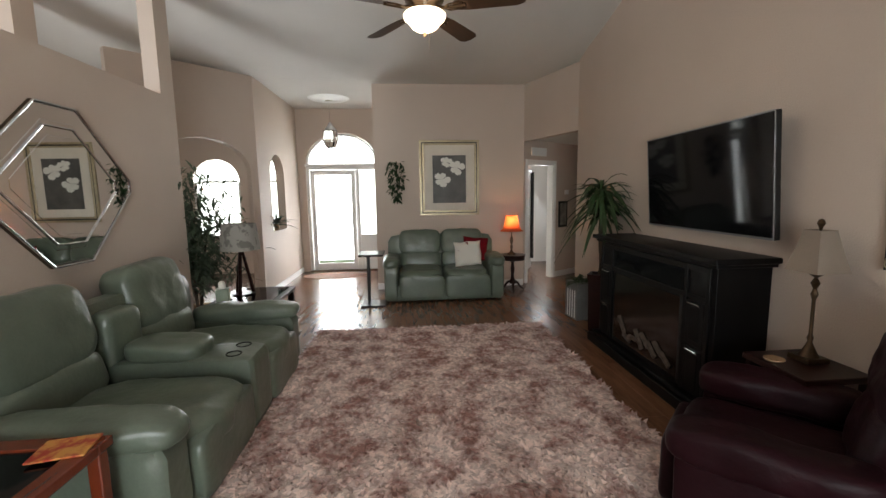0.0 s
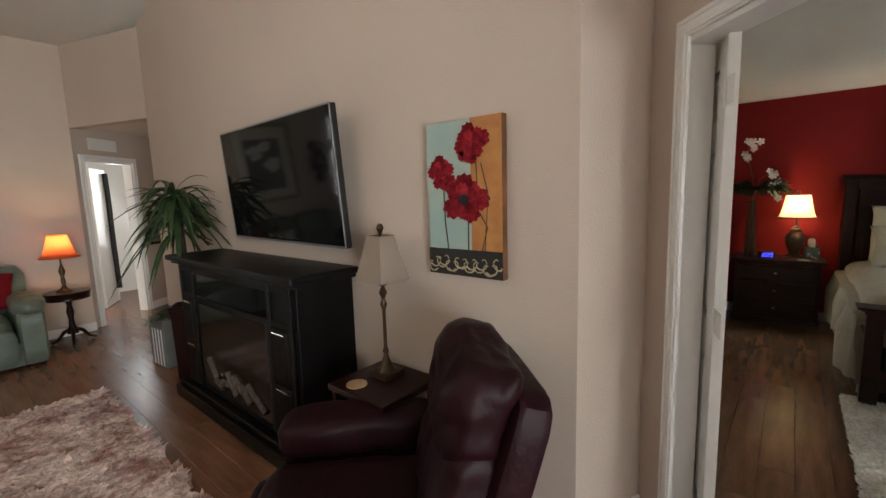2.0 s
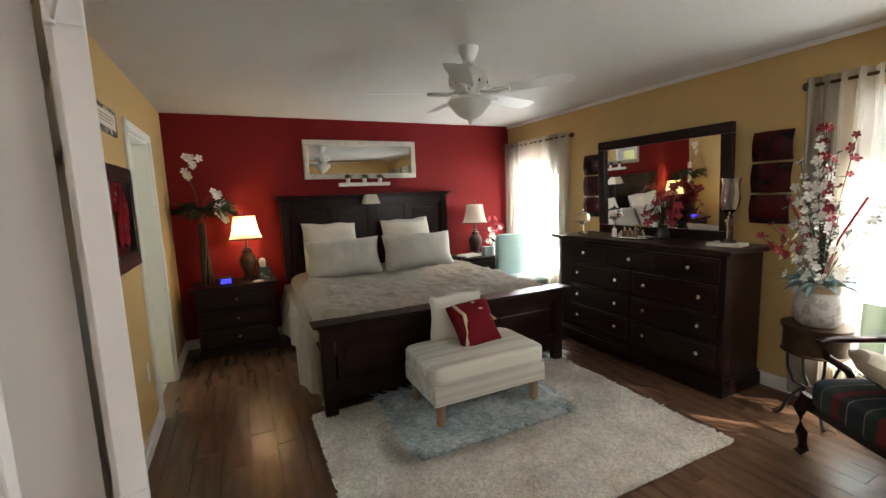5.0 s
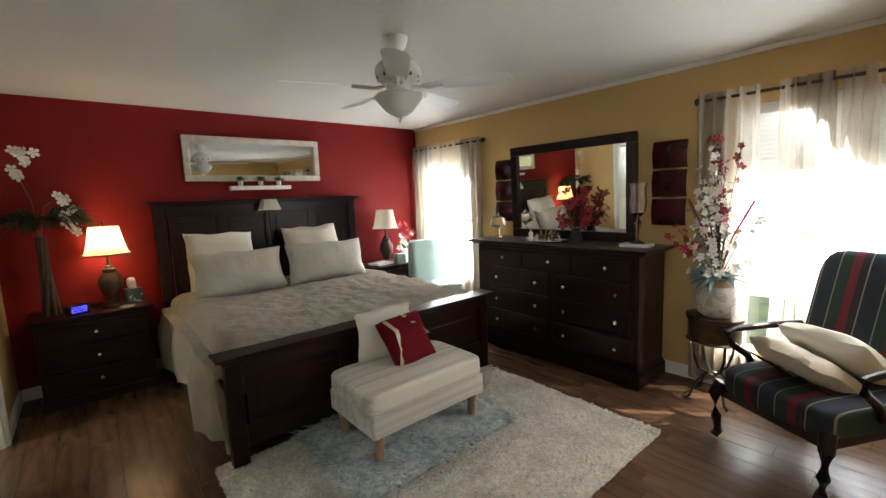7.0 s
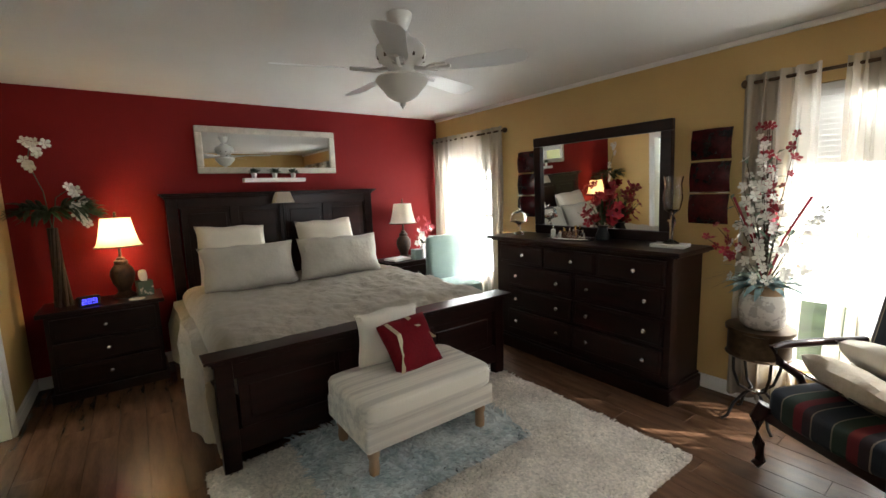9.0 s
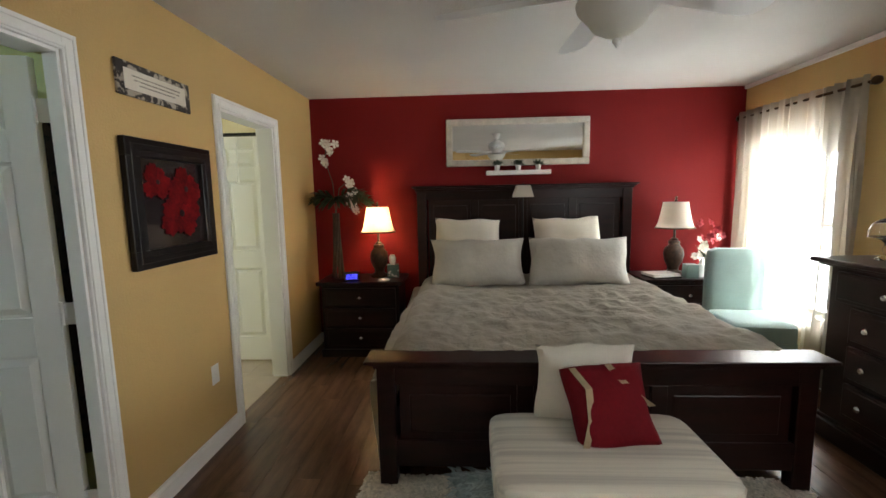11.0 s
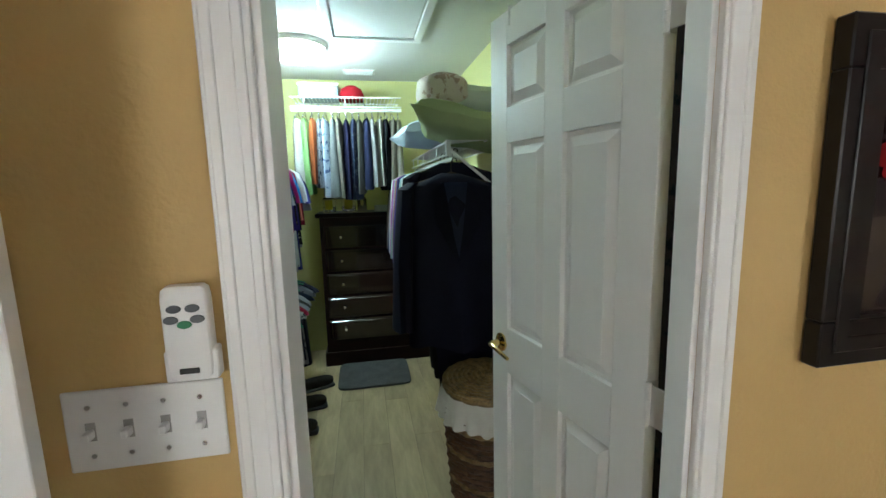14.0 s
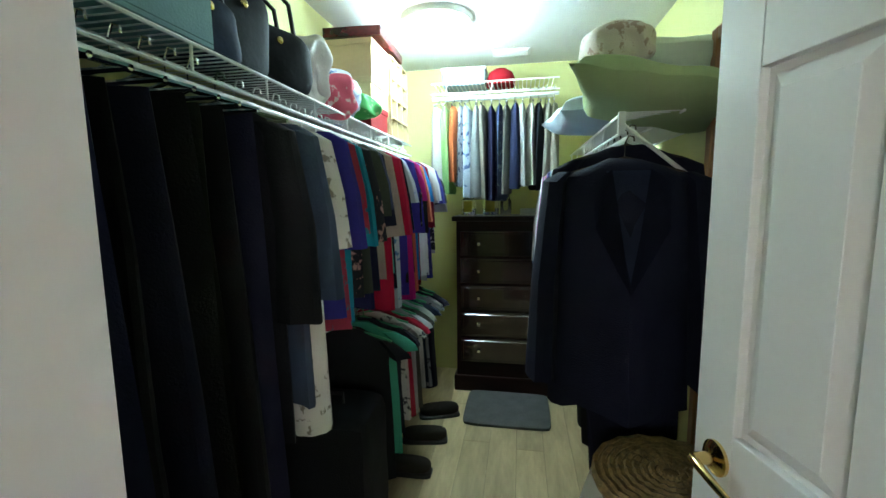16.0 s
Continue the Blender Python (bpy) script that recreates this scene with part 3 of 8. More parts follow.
baseboard((2.20, 7.20), (-0.23, 7.20))
baseboard((3.75, 8.33), (2.95, 7.79))
baseboard((-1.90, 6.82), (-1.90, 9.08), 0.1, -0.015)
baseboard((-2.0, 4.85), (-2.0, -2.1))

# bathroom: white bifold closet door seen through the opening
bf = panel_door("door_bath_closet", pose(6.64, 1.62, 0.02, 0, 0, 90), 0.80, 2.0, "white six panel closet door in the bathroom")
tk = part("trim", bx((6.60, 1.60, 2.03), (6.70, 2.5, 2.05)), M["black"], None, "dark metal door track", kind="structure", category="trim")
tw = thing("over_door_hook", "white metal hook hanging over the bathroom door", "hook", pose(6.585, 1.86, 1.62, 0, 0, -90))
part("strap", tube([(0, 0, 0.38), (0.0, -0.012, 0.2), (0, -0.012, 0.0), (0, -0.05, 0.0), (0, -0.05, 0.05)], 0.006, 8), M["plastic_w"], tw, smooth=True)

# ---------------------------------------------------------------- bedroom
def panelled_board(root, name, x0, x1, y0, y1, z1, panels, crown, z0=0.0, face=-1):
    """A bed's head or foot: posts, rails, sunk panels and a crown."""
    n = panels
    w = (y1 - y0 - 0.18) / n
    ob = part(name, bx((x0 + 0.006, y0 + 0.088, z0 + 0.12), (x1 - 0.006, y1 - 0.088, z0 + 0.26), 0.004), M["wood"], root)
    part("top_rail", bx((x0 + 0.006, y0 + 0.088, z1 - 0.14), (x1 - 0.006, y1 - 0.088, z1 - 0.03), 0.004), M["wood"], ob)
    for a, b in ((y0, y0 + 0.09), (y1 - 0.09, y1)):
        part("post", bx((x0, a, 0), (x1, b, z1 - 0.03), 0.006), M["wood"], ob)
    for k in range(1, n):
        c = y0 + 0.09 + k * w
        part("stile", bx((x0 + 0.006, c - 0.04, z0 + 0.258), (x1 - 0.006, c + 0.04, z1 - 0.138), 0.004), M["wood"], ob)
    for k in range(n):
        a = y0 + 0.09 + k * w
        pm = bx((x0 + 0.018, a + 0.02, z0 + 0.24), (x1 - 0.018, a + w - 0.02, z1 - 0.13), 0.0)
        box(pm, (x0 + 0.012, a + 0.07, z0 + 0.30), (x1 - 0.012, a + w - 0.07, z1 - 0.19), 0.006)
        part("panel", pm, M["wood"], ob)
    cm_ = bmesh.new()
    for k, (o, za, zb) in enumerate(((0.012, 0.05, 0.03), (0.028, 0.03, 0.016), (crown, 0.016, 0.0))):
        box(cm_, (x0 - o, y0 - o, z1 - za), (x1 + min(o, 0.004 if name == "headboard" else o), y1 + o, z1 - zb), 0.004)
    part("crown", cm_, M["wood"], ob)
    return ob


bed = thing("bed", "king size bed of espresso stained wood with panelled boards", "bed", pose(0, 0, 0))
panelled_board(bed, "headboard", 7.07, 7.145, -1.68, 0.37, 1.575, 4, 0.045)
panelled_board(bed, "footboard", 4.935, 5.005, -1.74, 0.36, 0.69, 3, 0.05)
for y in (-1.69, 0.28):
    part("side_rail", bx((5.0, y, 0.15), (7.08, y + 0.03, 0.36), 0.005), M["wood"], bed)
part("mattress", soft((5.02, -1.66, 0.32), (7.06, 0.28, 0.66), 10, 8), M["cream"], bed, smooth=True)


def duvet_fn(u, v):
    # across: hangs down both sides; along: from foot to pillows
    x = 4.99 + 2.03 * u
    s = (v - 0.5) * 2.0
    half, drop = 1.02, 0.52
    L = abs(s) * (half + drop)
    edge = max(0.0, L - half)
    r = 0.12
    if L < half - r:
        y, z = L, 0.0
    else:
        q = L - (half - r)
        if q < r * 1.57:
            y, z = half - r + r * math.sin(q / r), -r + r * math.cos(q / r)
        else:
            y, z = half + 0.07 + (0.05 * math.sin(x * 9 + s * 3) + 0.02 * math.sin(x * 23 + s)) * min(1, (q - r * 1.57) * 6), -r - (q - r * 1.57)
    yy = -0.69 + (y if s > 0 else -y)
    zz = 0.715 + z * (1.0 + 0.14 * math.sin(x * 5)) + 0.03 * noise.noise(Vector((x * 3, yy * 3, 1))) + 0.02 * noise.noise(Vector((x * 9, yy * 9, 2))) + 0.007 * noise.noise(Vector((x * 24, yy * 24, 3))) + 0.018 * (0.4 - abs(noise.noise(Vector((x * 4 + yy * 3, yy * 8 - x * 2, 5)))))
    zz -= 0.05 * max(0, 0.1 - u) * 8 * (1 if L < half else 0.3)
    if u < 0.02:
        zz -= 0.02
    return Vector((x, yy, zz))


bm = grid_sheet(duvet_fn, 120, 150)
bmesh.ops.solidify(bm, geom=bm.faces[:], thickness=0.025)
part("comforter", bm, M["duvet"], None, "rumpled grey beige comforter spread over the bed", True, category="comforter")


def skirt_fn(y):
    def fn(u, v):
        x = 5.02 + 2.03 * u
        return Vector((x, y + 0.018 * math.sin(u * 130) * (1 - v) + 0.01 * math.sin(u * 37), 0.02 + 0.36 * v))
    return fn


for y in (0.33, -1.71):
    bm = grid_sheet(skirt_fn(y), 160, 4)
    part("bed_skirt", bm, M["skirt"], None, "pleated pale cream bed skirt hanging below the comforter", True, category="bed skirt")


def pillow(name, w, h, t, m, material, label, seed, cat="pillow", group=""):
    ob = part(name, cushion_mesh(w, h, t, 18, 0.02, seed), material, None, label, True, category=cat, group=group)
    return put(ob, m)


PW = "pillows on the bed"
pillow("sham_pillow", 0.80, 0.42, 0.2, pose(6.60, -0.20, 0.90, -22, 0, -88), M["linen"], "long grey beige sham pillow leaning on the bed", 1.0, group=PW)
pillow("sham_pillow", 0.84, 0.43, 0.2, pose(6.60, -1.06, 0.90, -22, 0, -92), M["linen"], "long grey beige sham pillow leaning on the bed", 2.0, group=PW)
pillow("square_pillow", 0.60, 0.56, 0.2, pose(6.85, -0.11, 1.00, -18, 3, -88), M["cream"], "square cream pillow propped on the headboard", 3.0, group=PW)
pillow("square_pillow", 0.60, 0.56, 0.2, pose(6.85, -1.03, 1.00, -18, -2, -92), M["cream"], "square cream pillow propped on the headboard", 4.0, group=PW)

# bench with two pillows
bench = thing("bench", "cream striped upholstered storage bench with turned oak legs", "bench", pose(4.56, -0.61, 0))
M["stripe_c"] = mat("cream_ribbed_fabric", (0.66, 0.61, 0.52), 0.9, color2=(0.48, 0.44, 0.38), scale=1.0, fine=4.0, stretch=(14, 0.2, 14), contrast=(0.55, 0.75), bump=0.2, bump_scale=40)
part("cushion", soft((-0.27, -0.43, 0.355), (0.27, 0.43, 0.485), 9, 12), M["stripe_c"], bench, smooth=True)
part("body", bx((-0.26, -0.42, 0.235), (0.26, 0.42, 0.37), 0.015, 3), M["stripe_c"], bench)
for x in (-0.2, 0.2):
    for y in (-0.36, 0.36):
        part("leg", lathe([(0.020, 0), (0.022, 0.02), (0.03, 0.12), (0.026, 0.17), (0.034, 0.19), (0.034, 0.24)], 14), M["oak_leg"], bench, smooth=True, at=Matrix.Translation((x, y, 0)))
pillow("throw_pillow", 0.45, 0.33, 0.13, pose(4.80, -0.62, 0.635, -14, 0, -92), M["cream"], "cream throw pillow leaning against the footboard", 5.0)
M["redfab"] = mat("dark_red_satin", (0.17, 0.006, 0.012), 0.75, spec=0.12, var=0.2, scale=6, bump=0.2, bump_scale=60)
redp = pillow("throw_pillow", 0.33, 0.33, 0.12, pose(4.64, -0.67, 0.605, -30, -6, -88), M["redfab"], "dark red throw pillow with gold ribbons on the bench", 6.0)
for pts in ([(-0.13, -0.03, 0.16), (-0.085, -0.055, 0.07), (-0.10, -0.052, -0.05), (-0.14, -0.025, -0.15)], [(0.02, -0.025, 0.16), (0.06, -0.054, 0.08), (0.11, -0.042, 0.02), (0.16, -0.015, -0.02)]):
    bm = bmesh.new()
    prev = None
    for p in pts:
        cur = (bm.verts.new((p[0] - 0.014, p[1] - 0.012, p[2])), bm.verts.new((p[0] + 0.014, p[1] - 0.012, p[2])))
        if prev:
            bm.faces.new((prev[0], prev[1], cur[1], cur[0]))
        prev = cur
    part("ribbon", bm, M["gold"], redp, "gold ribbon")

# rugs
def shag(name, a, b, z, count, length, mats, label, seed, curl=0.5, width=0.008, cat="rug"):
    """A pile rug: a thin base with many bent tufts in one part of kind stuff."""
    rng = random.Random(seed)
    root = thing(name, label, cat, pose(0, 0, 0))
    bm = bx((a[0], a[1], z), (b[0], b[1], z + 0.012), 0.004, 1)
    part("base", bm, mats[0], root)
    V, F, I = [], [], []
    for _ in range(count):
        x, y = rng.uniform(a[0], b[0]), rng.uniform(a[1], b[1])
        an, ln = rng.uniform(0, 6.283), length * rng.uniform(0.7, 1.25)
        an = an * 0.6 + 3 * noise.noise(Vector((x * 3, y * 3, seed)))
        dx, dy = math.cos(an) * curl * ln, math.sin(an) * curl * ln
        w = width * rng.uniform(0.7, 1.3)
        sx, sy = -math.sin(an) * w, math.cos(an) * w
        k = len(V)
        V += [(x - sx, y - sy, z + 0.008), (x + sx, y + sy, z + 0.008), (x + dx * 0.5 + sx, y + dy * 0.5 + sy, z + ln * 0.75),
              (x + dx * 0.5 - sx, y + dy * 0.5 - sy, z + ln * 0.75), (x + dx * 1.1, y + dy * 1.1, z + ln * 0.85)]
        F += [(k, k + 1, k + 2, k + 3), (k + 3, k + 2, k + 4)]
    me = bpy.data.meshes.new("pile")
    me.from_pydata(V, [], F)
    me.materials.append(mats[0])
    p = tagged(new("pile", me), kind="stuff")
    p.parent = root
    return root


def shag_mat(name, c1, c2, scale, contrast=(0.5, 0.8), spread=(0.55, 1.35)):
    m = mat(name, c1, 0.95, color2=c2, scale=scale, fine=scale * 4, contrast=contrast, spec=0.1)
    n, l = m.node_tree.nodes, m.node_tree.links
    b = n["Principled BSDF"]
    geo, hsv, mr = n.new("ShaderNodeNewGeometry"), n.new("ShaderNodeHueSaturation"), n.new("ShaderNodeMapRange")
    mr.inputs["To Min"].default_value, mr.inputs["To Max"].default_value = spread
    src = b.inputs["Base Color"].links[0].from_socket
    l.new(geo.outputs["Random Per Island"], mr.inputs["Value"]), l.new(mr.outputs[0], hsv.inputs["Value"])
    l.new(src, hsv.inputs["Color"]), l.new(hsv.outputs[0], b.inputs["Base Color"])
    return m


M["rug_cream"] = shag_mat("cream_shag", (0.80, 0.74, 0.65), (0.66, 0.60, 0.52), 5, spread=(0.76, 1.16))
M["rug_teal"] = shag_mat("pale_teal_shag", (0.66, 0.69, 0.67), (0.38, 0.45, 0.46), 6, spread=(0.7, 1.2))
M["rug_pink"] = shag_mat("rose_and_cream_shag", (0.82, 0.66, 0.60), (0.33, 0.18, 0.155), 5.5, (0.52, 0.80), spread=(0.65, 1.25))
shag("shag_rug", (3.46, -1.74), (5.02, 0.44), 0.002, 64000, 0.026, (M["rug_cream"],), "cream shag rug on the bedroom floor", 3, curl=0.75, width=0.0115)
shag("sheepskin_rug", (4.16, -1.16), (4.98, -0.03), 0.022, 12000, 0.07, (M["rug_teal"],), "fluffy pale teal rug lying on the cream rug", 4, curl=1.1, width=0.010)
shag("shag_rug", (-0.72, 1.6), (1.78, 4.93), 0.002, 60000, 0.055, (M["rug_pink"],), "large rose and cream mottled shag rug", 5, curl=1.0, width=0.013)


# nightstands, lamps
def nightstand(m, label):
    r = thing("nightstand", label, "nightstand", m, group="nightstands beside the bed")
    part("body", bx((-0.36, -0.20, 0.06), (0.36, 0.21, 0.68), 0.004), M["wood"], r)
    bm = bx((-0.40, -0.24, 0.68), (0.40, 0.215, 0.715), 0.008, 3)
    part("top", bm, M["wood"], r)
    part("plinth", bx((-0.38, -0.22, 0.0), (0.38, 0.212, 0.075), 0.006), M["wood"], r)
    for k in range(3):
        drawer(r, (-0.33, 0.10 + k * 0.19), (0.33, 0.275 + k * 0.19), -0.20, knobs=((-0.0, 0.19 + k * 0.19),))
    return r


nightstand(pose(6.93, 0.88, 0, 0, 0, -90), "espresso wood three drawer nightstand beside the bed")
nightstand(pose(6.93, -2.06, 0, 0, 0, -90), "espresso wood three drawer nightstand by the window")


def bell_shade(r0, r1, h, seg=28, flare=1.6):
    prof = []
    for i in range(9):
        f = i / 8
        prof.append((r0 + (r1 - r0) * f ** (1 / flare), h * f))
    bm = lathe(prof, seg, cap=False)
    return bm


def table_lamp(m, shade_mat, lit, label, base_mat, rx=1.0):
    r = thing("table_lamp", label, "lamp", m)
    part("base", lathe([(0.085, 0), (0.085, 0.015), (0.06, 0.03), (0.045, 0.05), (0.05, 0.08), (0.075, 0.13), (0.088, 0.19), (0.078, 0.24), (0.045, 0.28), (0.05, 0.295), (0.05, 0.31), (0.03, 0.32), (0.03, 0.335), (0.012, 0.345), (0.010, 0.50)], 24), base_mat, r, smooth=True)
    bm = bell_shade(0.165, 0.105, 0.24)
    sh = part("shade", bm, shade_mat, r, smooth=True, at=Matrix.Translation((0, 0, 0.43)))
    tr = lathe([(0.167, 0.0), (0.169, 0.006), (0.166, 0.012)], 28, cap=False)
    part("trim", tr, M["bronze"], sh)
    part("finial", lathe([(0.004, 0), (0.012, 0.01), (0.012, 0.02), (0.006, 0.03), (0.013, 0.04), (0.002, 0.055)], 12), M["bronze"], r, smooth=True, at=Matrix.Translation((0, 0, 0.67)))
    if lit:
        part("bulb", lathe([(0.012, 0), (0.03, 0.04), (0.034, 0.06), (0.02, 0.09), (0.002, 0.1)], 14), M["bulb"], r, "glowing warm bulb", True, Matrix.Translation((0, 0, 0.48)))
    return r


table_lamp(pose(6.98, 0.74, 0.715), M["shade_on"], True, "lit table lamp with cream bell shade and carved brown base", M["walnut"])
lamp("lamp_light", "POINT", pose(6.98, 0.74, 1.25), 5.2, (1.0, 0.68, 0.36), 0.05)
table_lamp(pose(6.94, -2.02, 0.715), M["shade_w"], False, "unlit table lamp with white bell shade and carved base", M["walnut"])

# alarm clock showing 2:29
ck = thing("alarm_clock", "small black digital alarm clock with blue digits", "clock", pose(6.80, 0.97, 0.716, 0, 0, -68))
part("case", bx((-0.07, -0.03, 0), (0.07, 0.03, 0.075), 0.008, 2), M["black"], ck)
M["digit"] = glow("blue_digit", (0.06, 0.06, 1.0), 1.2)
SEG = {"a": (0, 1, 1, 1), "b": (1, 0.5, 1, 1), "c": (1, 0, 1, 0.5), "d": (0, 0, 1, 0), "e": (0, 0, 0, 0.5), "f": (0, 0.5, 0, 1), "g": (0, 0.5, 1, 0.5)}
for k, on in enumerate(("abged", "abged", "abcdfg")):
    bm = bmesh.new()
    for ch in on:
        x0, z0, x1, z1 = SEG[ch]
        ox = -0.048 + k * 0.034
        box(bm, (ox + 0.022 * min(x0, x1) - 0.002, -0.0325, 0.02 + 0.036 * min(z0, z1) - 0.002), (ox + 0.022 * max(x0, x1) + 0.002, -0.0305, 0.02 + 0.036 * max(z0, z1) + 0.002))
    part("digit", bm, M["digit"], ck, "glowing blue digit")
tb = thing("tissue_box", "dark green patterned tissue box with white tissue", "tissue box", pose(6.93, 0.60, 0.716, 0, 0, 10))
part("carton", bx((-0.055, -0.055, 0), (0.055, 0.055, 0.125), 0.003), mat("dark_green_print", (0.05, 0.10, 0.08), 0.6, color2=(0.45, 0.45, 0.42), scale=18, contrast=(0.55, 0.6)), tb)
part("tissue", soft((-0.035, -0.03, 0.12), (0.04, 0.03, 0.21), 3, 6, 0.03), M["petal_w"], tb, smooth=True)
dish = thing("coaster", "small round tan coaster on the nightstand", "coaster", pose(6.76, 0.66, 0.716))
part("disc", lathe([(0.04, 0), (0.055, 0.004), (0.055, 0.009), (0.03, 0.006)], 20), M["cream"], dish, smooth=True)


# orchids in a tall bundle of canes
def orchid_vase(m, seed=2):
    rng = random.Random(seed)
    r = thing("orchid_arrangement", "tall dark cane vase with white orchids and palm leaves", "plant", m)
    for k in range(7):
        a = 2 * math.pi * k / 7
        bm = tube([(0.05 * math.cos(a), 0.05 * math.sin(a), 0), (0.025 * math.cos(a + 0.8), 0.025 * math.sin(a + 0.8), 0.35), (0.02 * math.cos(a + 1.6), 0.02 * math.sin(a + 1.6), 0.62)], 0.014, 8)
        part("cane", bm, M["bark"], r, smooth=True)
    bm = bmesh.new()
    for k in range(3):
        for s in range(26):
            f = s / 25
            base = Vector((0.0, 0.0, 0.74)) + Vector(((-0.04, 0.18, -0.1)[k] * f, (-0.26, -0.30, 0.16)[k] * f, (0.17, 0.10, 0.12)[k] * f - 0.12 * f * f))
            dirv = Vector(((-0.04, 0.18, -0.1)[k], (-0.26, -0.30, 0.16)[k], 0.1))
            for sd in (-1, 1):
                d = dirv.cross(Vector((0, 0, 1))).normalized() * sd + dirv.normalized() * 0.8 + Vector((0, 0, rng.uniform(-0.7, 0.9)))
                leaf(bm, base, d, 0.22 * math.sin(math.pi * (0.2 + 0.75 * f)), 0.034, 0.35)
    part("palm_leaves", bm, M["leaf"], r, "dark green palm leaves")
    st = bmesh.new()
    paths = ([(0, 0, 0.6), (0.02, 0.02, 0.9), (0.0, 0.08, 1.12), (-0.02, 0.05, 1.24), (-0.03, -0.01, 1.27)],
             [(0, 0, 0.6), (-0.02, -0.05, 0.85), (-0.04, -0.14, 0.92), (-0.06, -0.20, 0.78), (-0.07, -0.22, 0.62)])
    for p in paths:
        tube(p, 0.004, 6, st)
    part("stems", st, M["leaf2"], r)
    for j, p in enumerate(paths):
        for k in range(9):
            f = 0.42 + 0.58 * k / 8
            i = min(len(p) - 2, int(f * (len(p) - 1)))
            g = f * (len(p) - 1) - i
            at = Vector(p[i]).lerp(Vector(p[i + 1]), g) + Vector((-0.02, rng.uniform(-0.05, 0.05), rng.uniform(-0.035, 0.035)))
            bm = bmesh.new()
            blossom(bm, at, rng.uniform(0.032, 0.046), 5, (-1, rng.uniform(-0.6, 0.6), rng.uniform(-0.2, 0.5)))
            part("blossom", bm, M["petal_w"], r)
    return r


M["cane"] = mat("weathered_silver_cane", (0.32, 0.30, 0.27), 0.5, color2=(0.05, 0.035, 0.03), scale=9, fine=40, contrast=(0.45, 0.75))
orchid_vase(pose(6.93, 1.13, 0.716))

# framed mirror with small shelf of plants on the red wall
fm = thing("wall_mirror", "wide white framed mirror hanging on the red wall", "mirror", pose(7.158, -0.605, 1.982, 0, 0, -90))
W, Hh, fr = 1.365, 0.445, 0.06
for a, b in (((-W / 2, -Hh / 2), (W / 2, -Hh / 2 + fr)), ((-W / 2, Hh / 2 - fr), (W / 2, Hh / 2)), ((-W / 2, -Hh / 2 + fr), (-W / 2 + fr, Hh / 2 - fr)), ((W / 2 - fr, -Hh / 2 + fr), (W / 2, Hh / 2 - fr))):
    part("frame_side", bx((a[0], -0.035, a[1]), (b[0], -0.002, b[1]), 0.01, 2), mat("antique_white", (0.66, 0.62, 0.54), 0.5, var=0.15, scale=15), fm)
part("glass", bx((-W / 2 + fr - 0.01, -0.012, -Hh / 2 + fr - 0.01), (W / 2 - fr + 0.01, -0.003, Hh / 2 - fr + 0.01)), M["mirror"], fm)
sh = thing("wall_shelf", "narrow white floating shelf below the mirror", "shelf", pose(7.158, -0.61, 1.69, 0, 0, -90))
part("board", bx((-0.305, -0.10, -0.02), (0.305, -0.002, 0.02), 0.006), M["white"], sh)
for k in (-0.19, 0.0, 0.2):
    rng = random.Random(int(100 * k) + 50)
    r = thing("potted_plant", "tiny green plant in a white square pot", "plant", pose(7.105, -0.61 + k, 1.711), group="plants on the wall shelf")
    part("pot", lathe([(0.022, 0), (0.028, 0.05), (0.024, 0.05)], 4), M["white"], r)
    bm = bmesh.new()
    for _ in range(60):
        d = Vector((rng.uniform(-1, 1), rng.uniform(-1, 1), rng.uniform(0.1, 1.2)))
        leaf(bm, Vector((0, 0, 0.045)) + d * 0.02, d, rng.uniform(0.03, 0.075), 0.02, 0.3, segs=2)
    part("leaves", bm, M["leaf2"], r)
rl = thing("reading_lamp", "small lamp with cream shade clipped on the headboard", "lamp", pose(7.0, -0.64, 1.455))
bm = lathe([(0.13, 0), (0.085, 0.11)], 4, cap=False)
bmesh.ops.rotate(bm, verts=bm.verts, matrix=Matrix.Rotation(math.pi / 4, 3, "Z"))
part("shade", bm, M["shade_w"], rl)
part("stem", tube([(0, 0, 0.13), (0, 0, -0.55)], 0.008, 8), M["black"], rl, smooth=True)

# teal side chair
ch = thing("side_chair", "pale teal upholstered slipcover chair beside the window", "chair", pose(6.33, -2.33, 0, 0, 0, -98))
part("seat", soft((-0.24, -0.25, 0.33), (0.24, 0.24, 0.49), 7, 8), M["teal"], ch, smooth=True)
part("backrest", soft((-0.235, 0.20, 0.36), (0.235, 0.30, 1.0), 9, 8), M["teal"], ch, smooth=True)
part("skirt", bx((-0.23, -0.23, 0.20), (0.23, 0.26, 0.36), 0.02), M["teal"], ch)
for x in (-0.2, 0.2):
    for y in (-0.2, 0.24):
        part("leg", bx((x - 0.02, y - 0.02, 0), (x + 0.02, y + 0.02, 0.22), 0.004), M["wood"], ch)
bk = thing("flower_vase", "white and pink flowers in a small vase on the nightstand", "plant", pose(6.98, -2.33, 0.716))
part("vase", lathe([(0.035, 0), (0.05, 0.05), (0.045, 0.11), (0.03, 0.13), (0.034, 0.15)], 16), M["petal_w"], bk, smooth=True)
rng = random.Random(8)
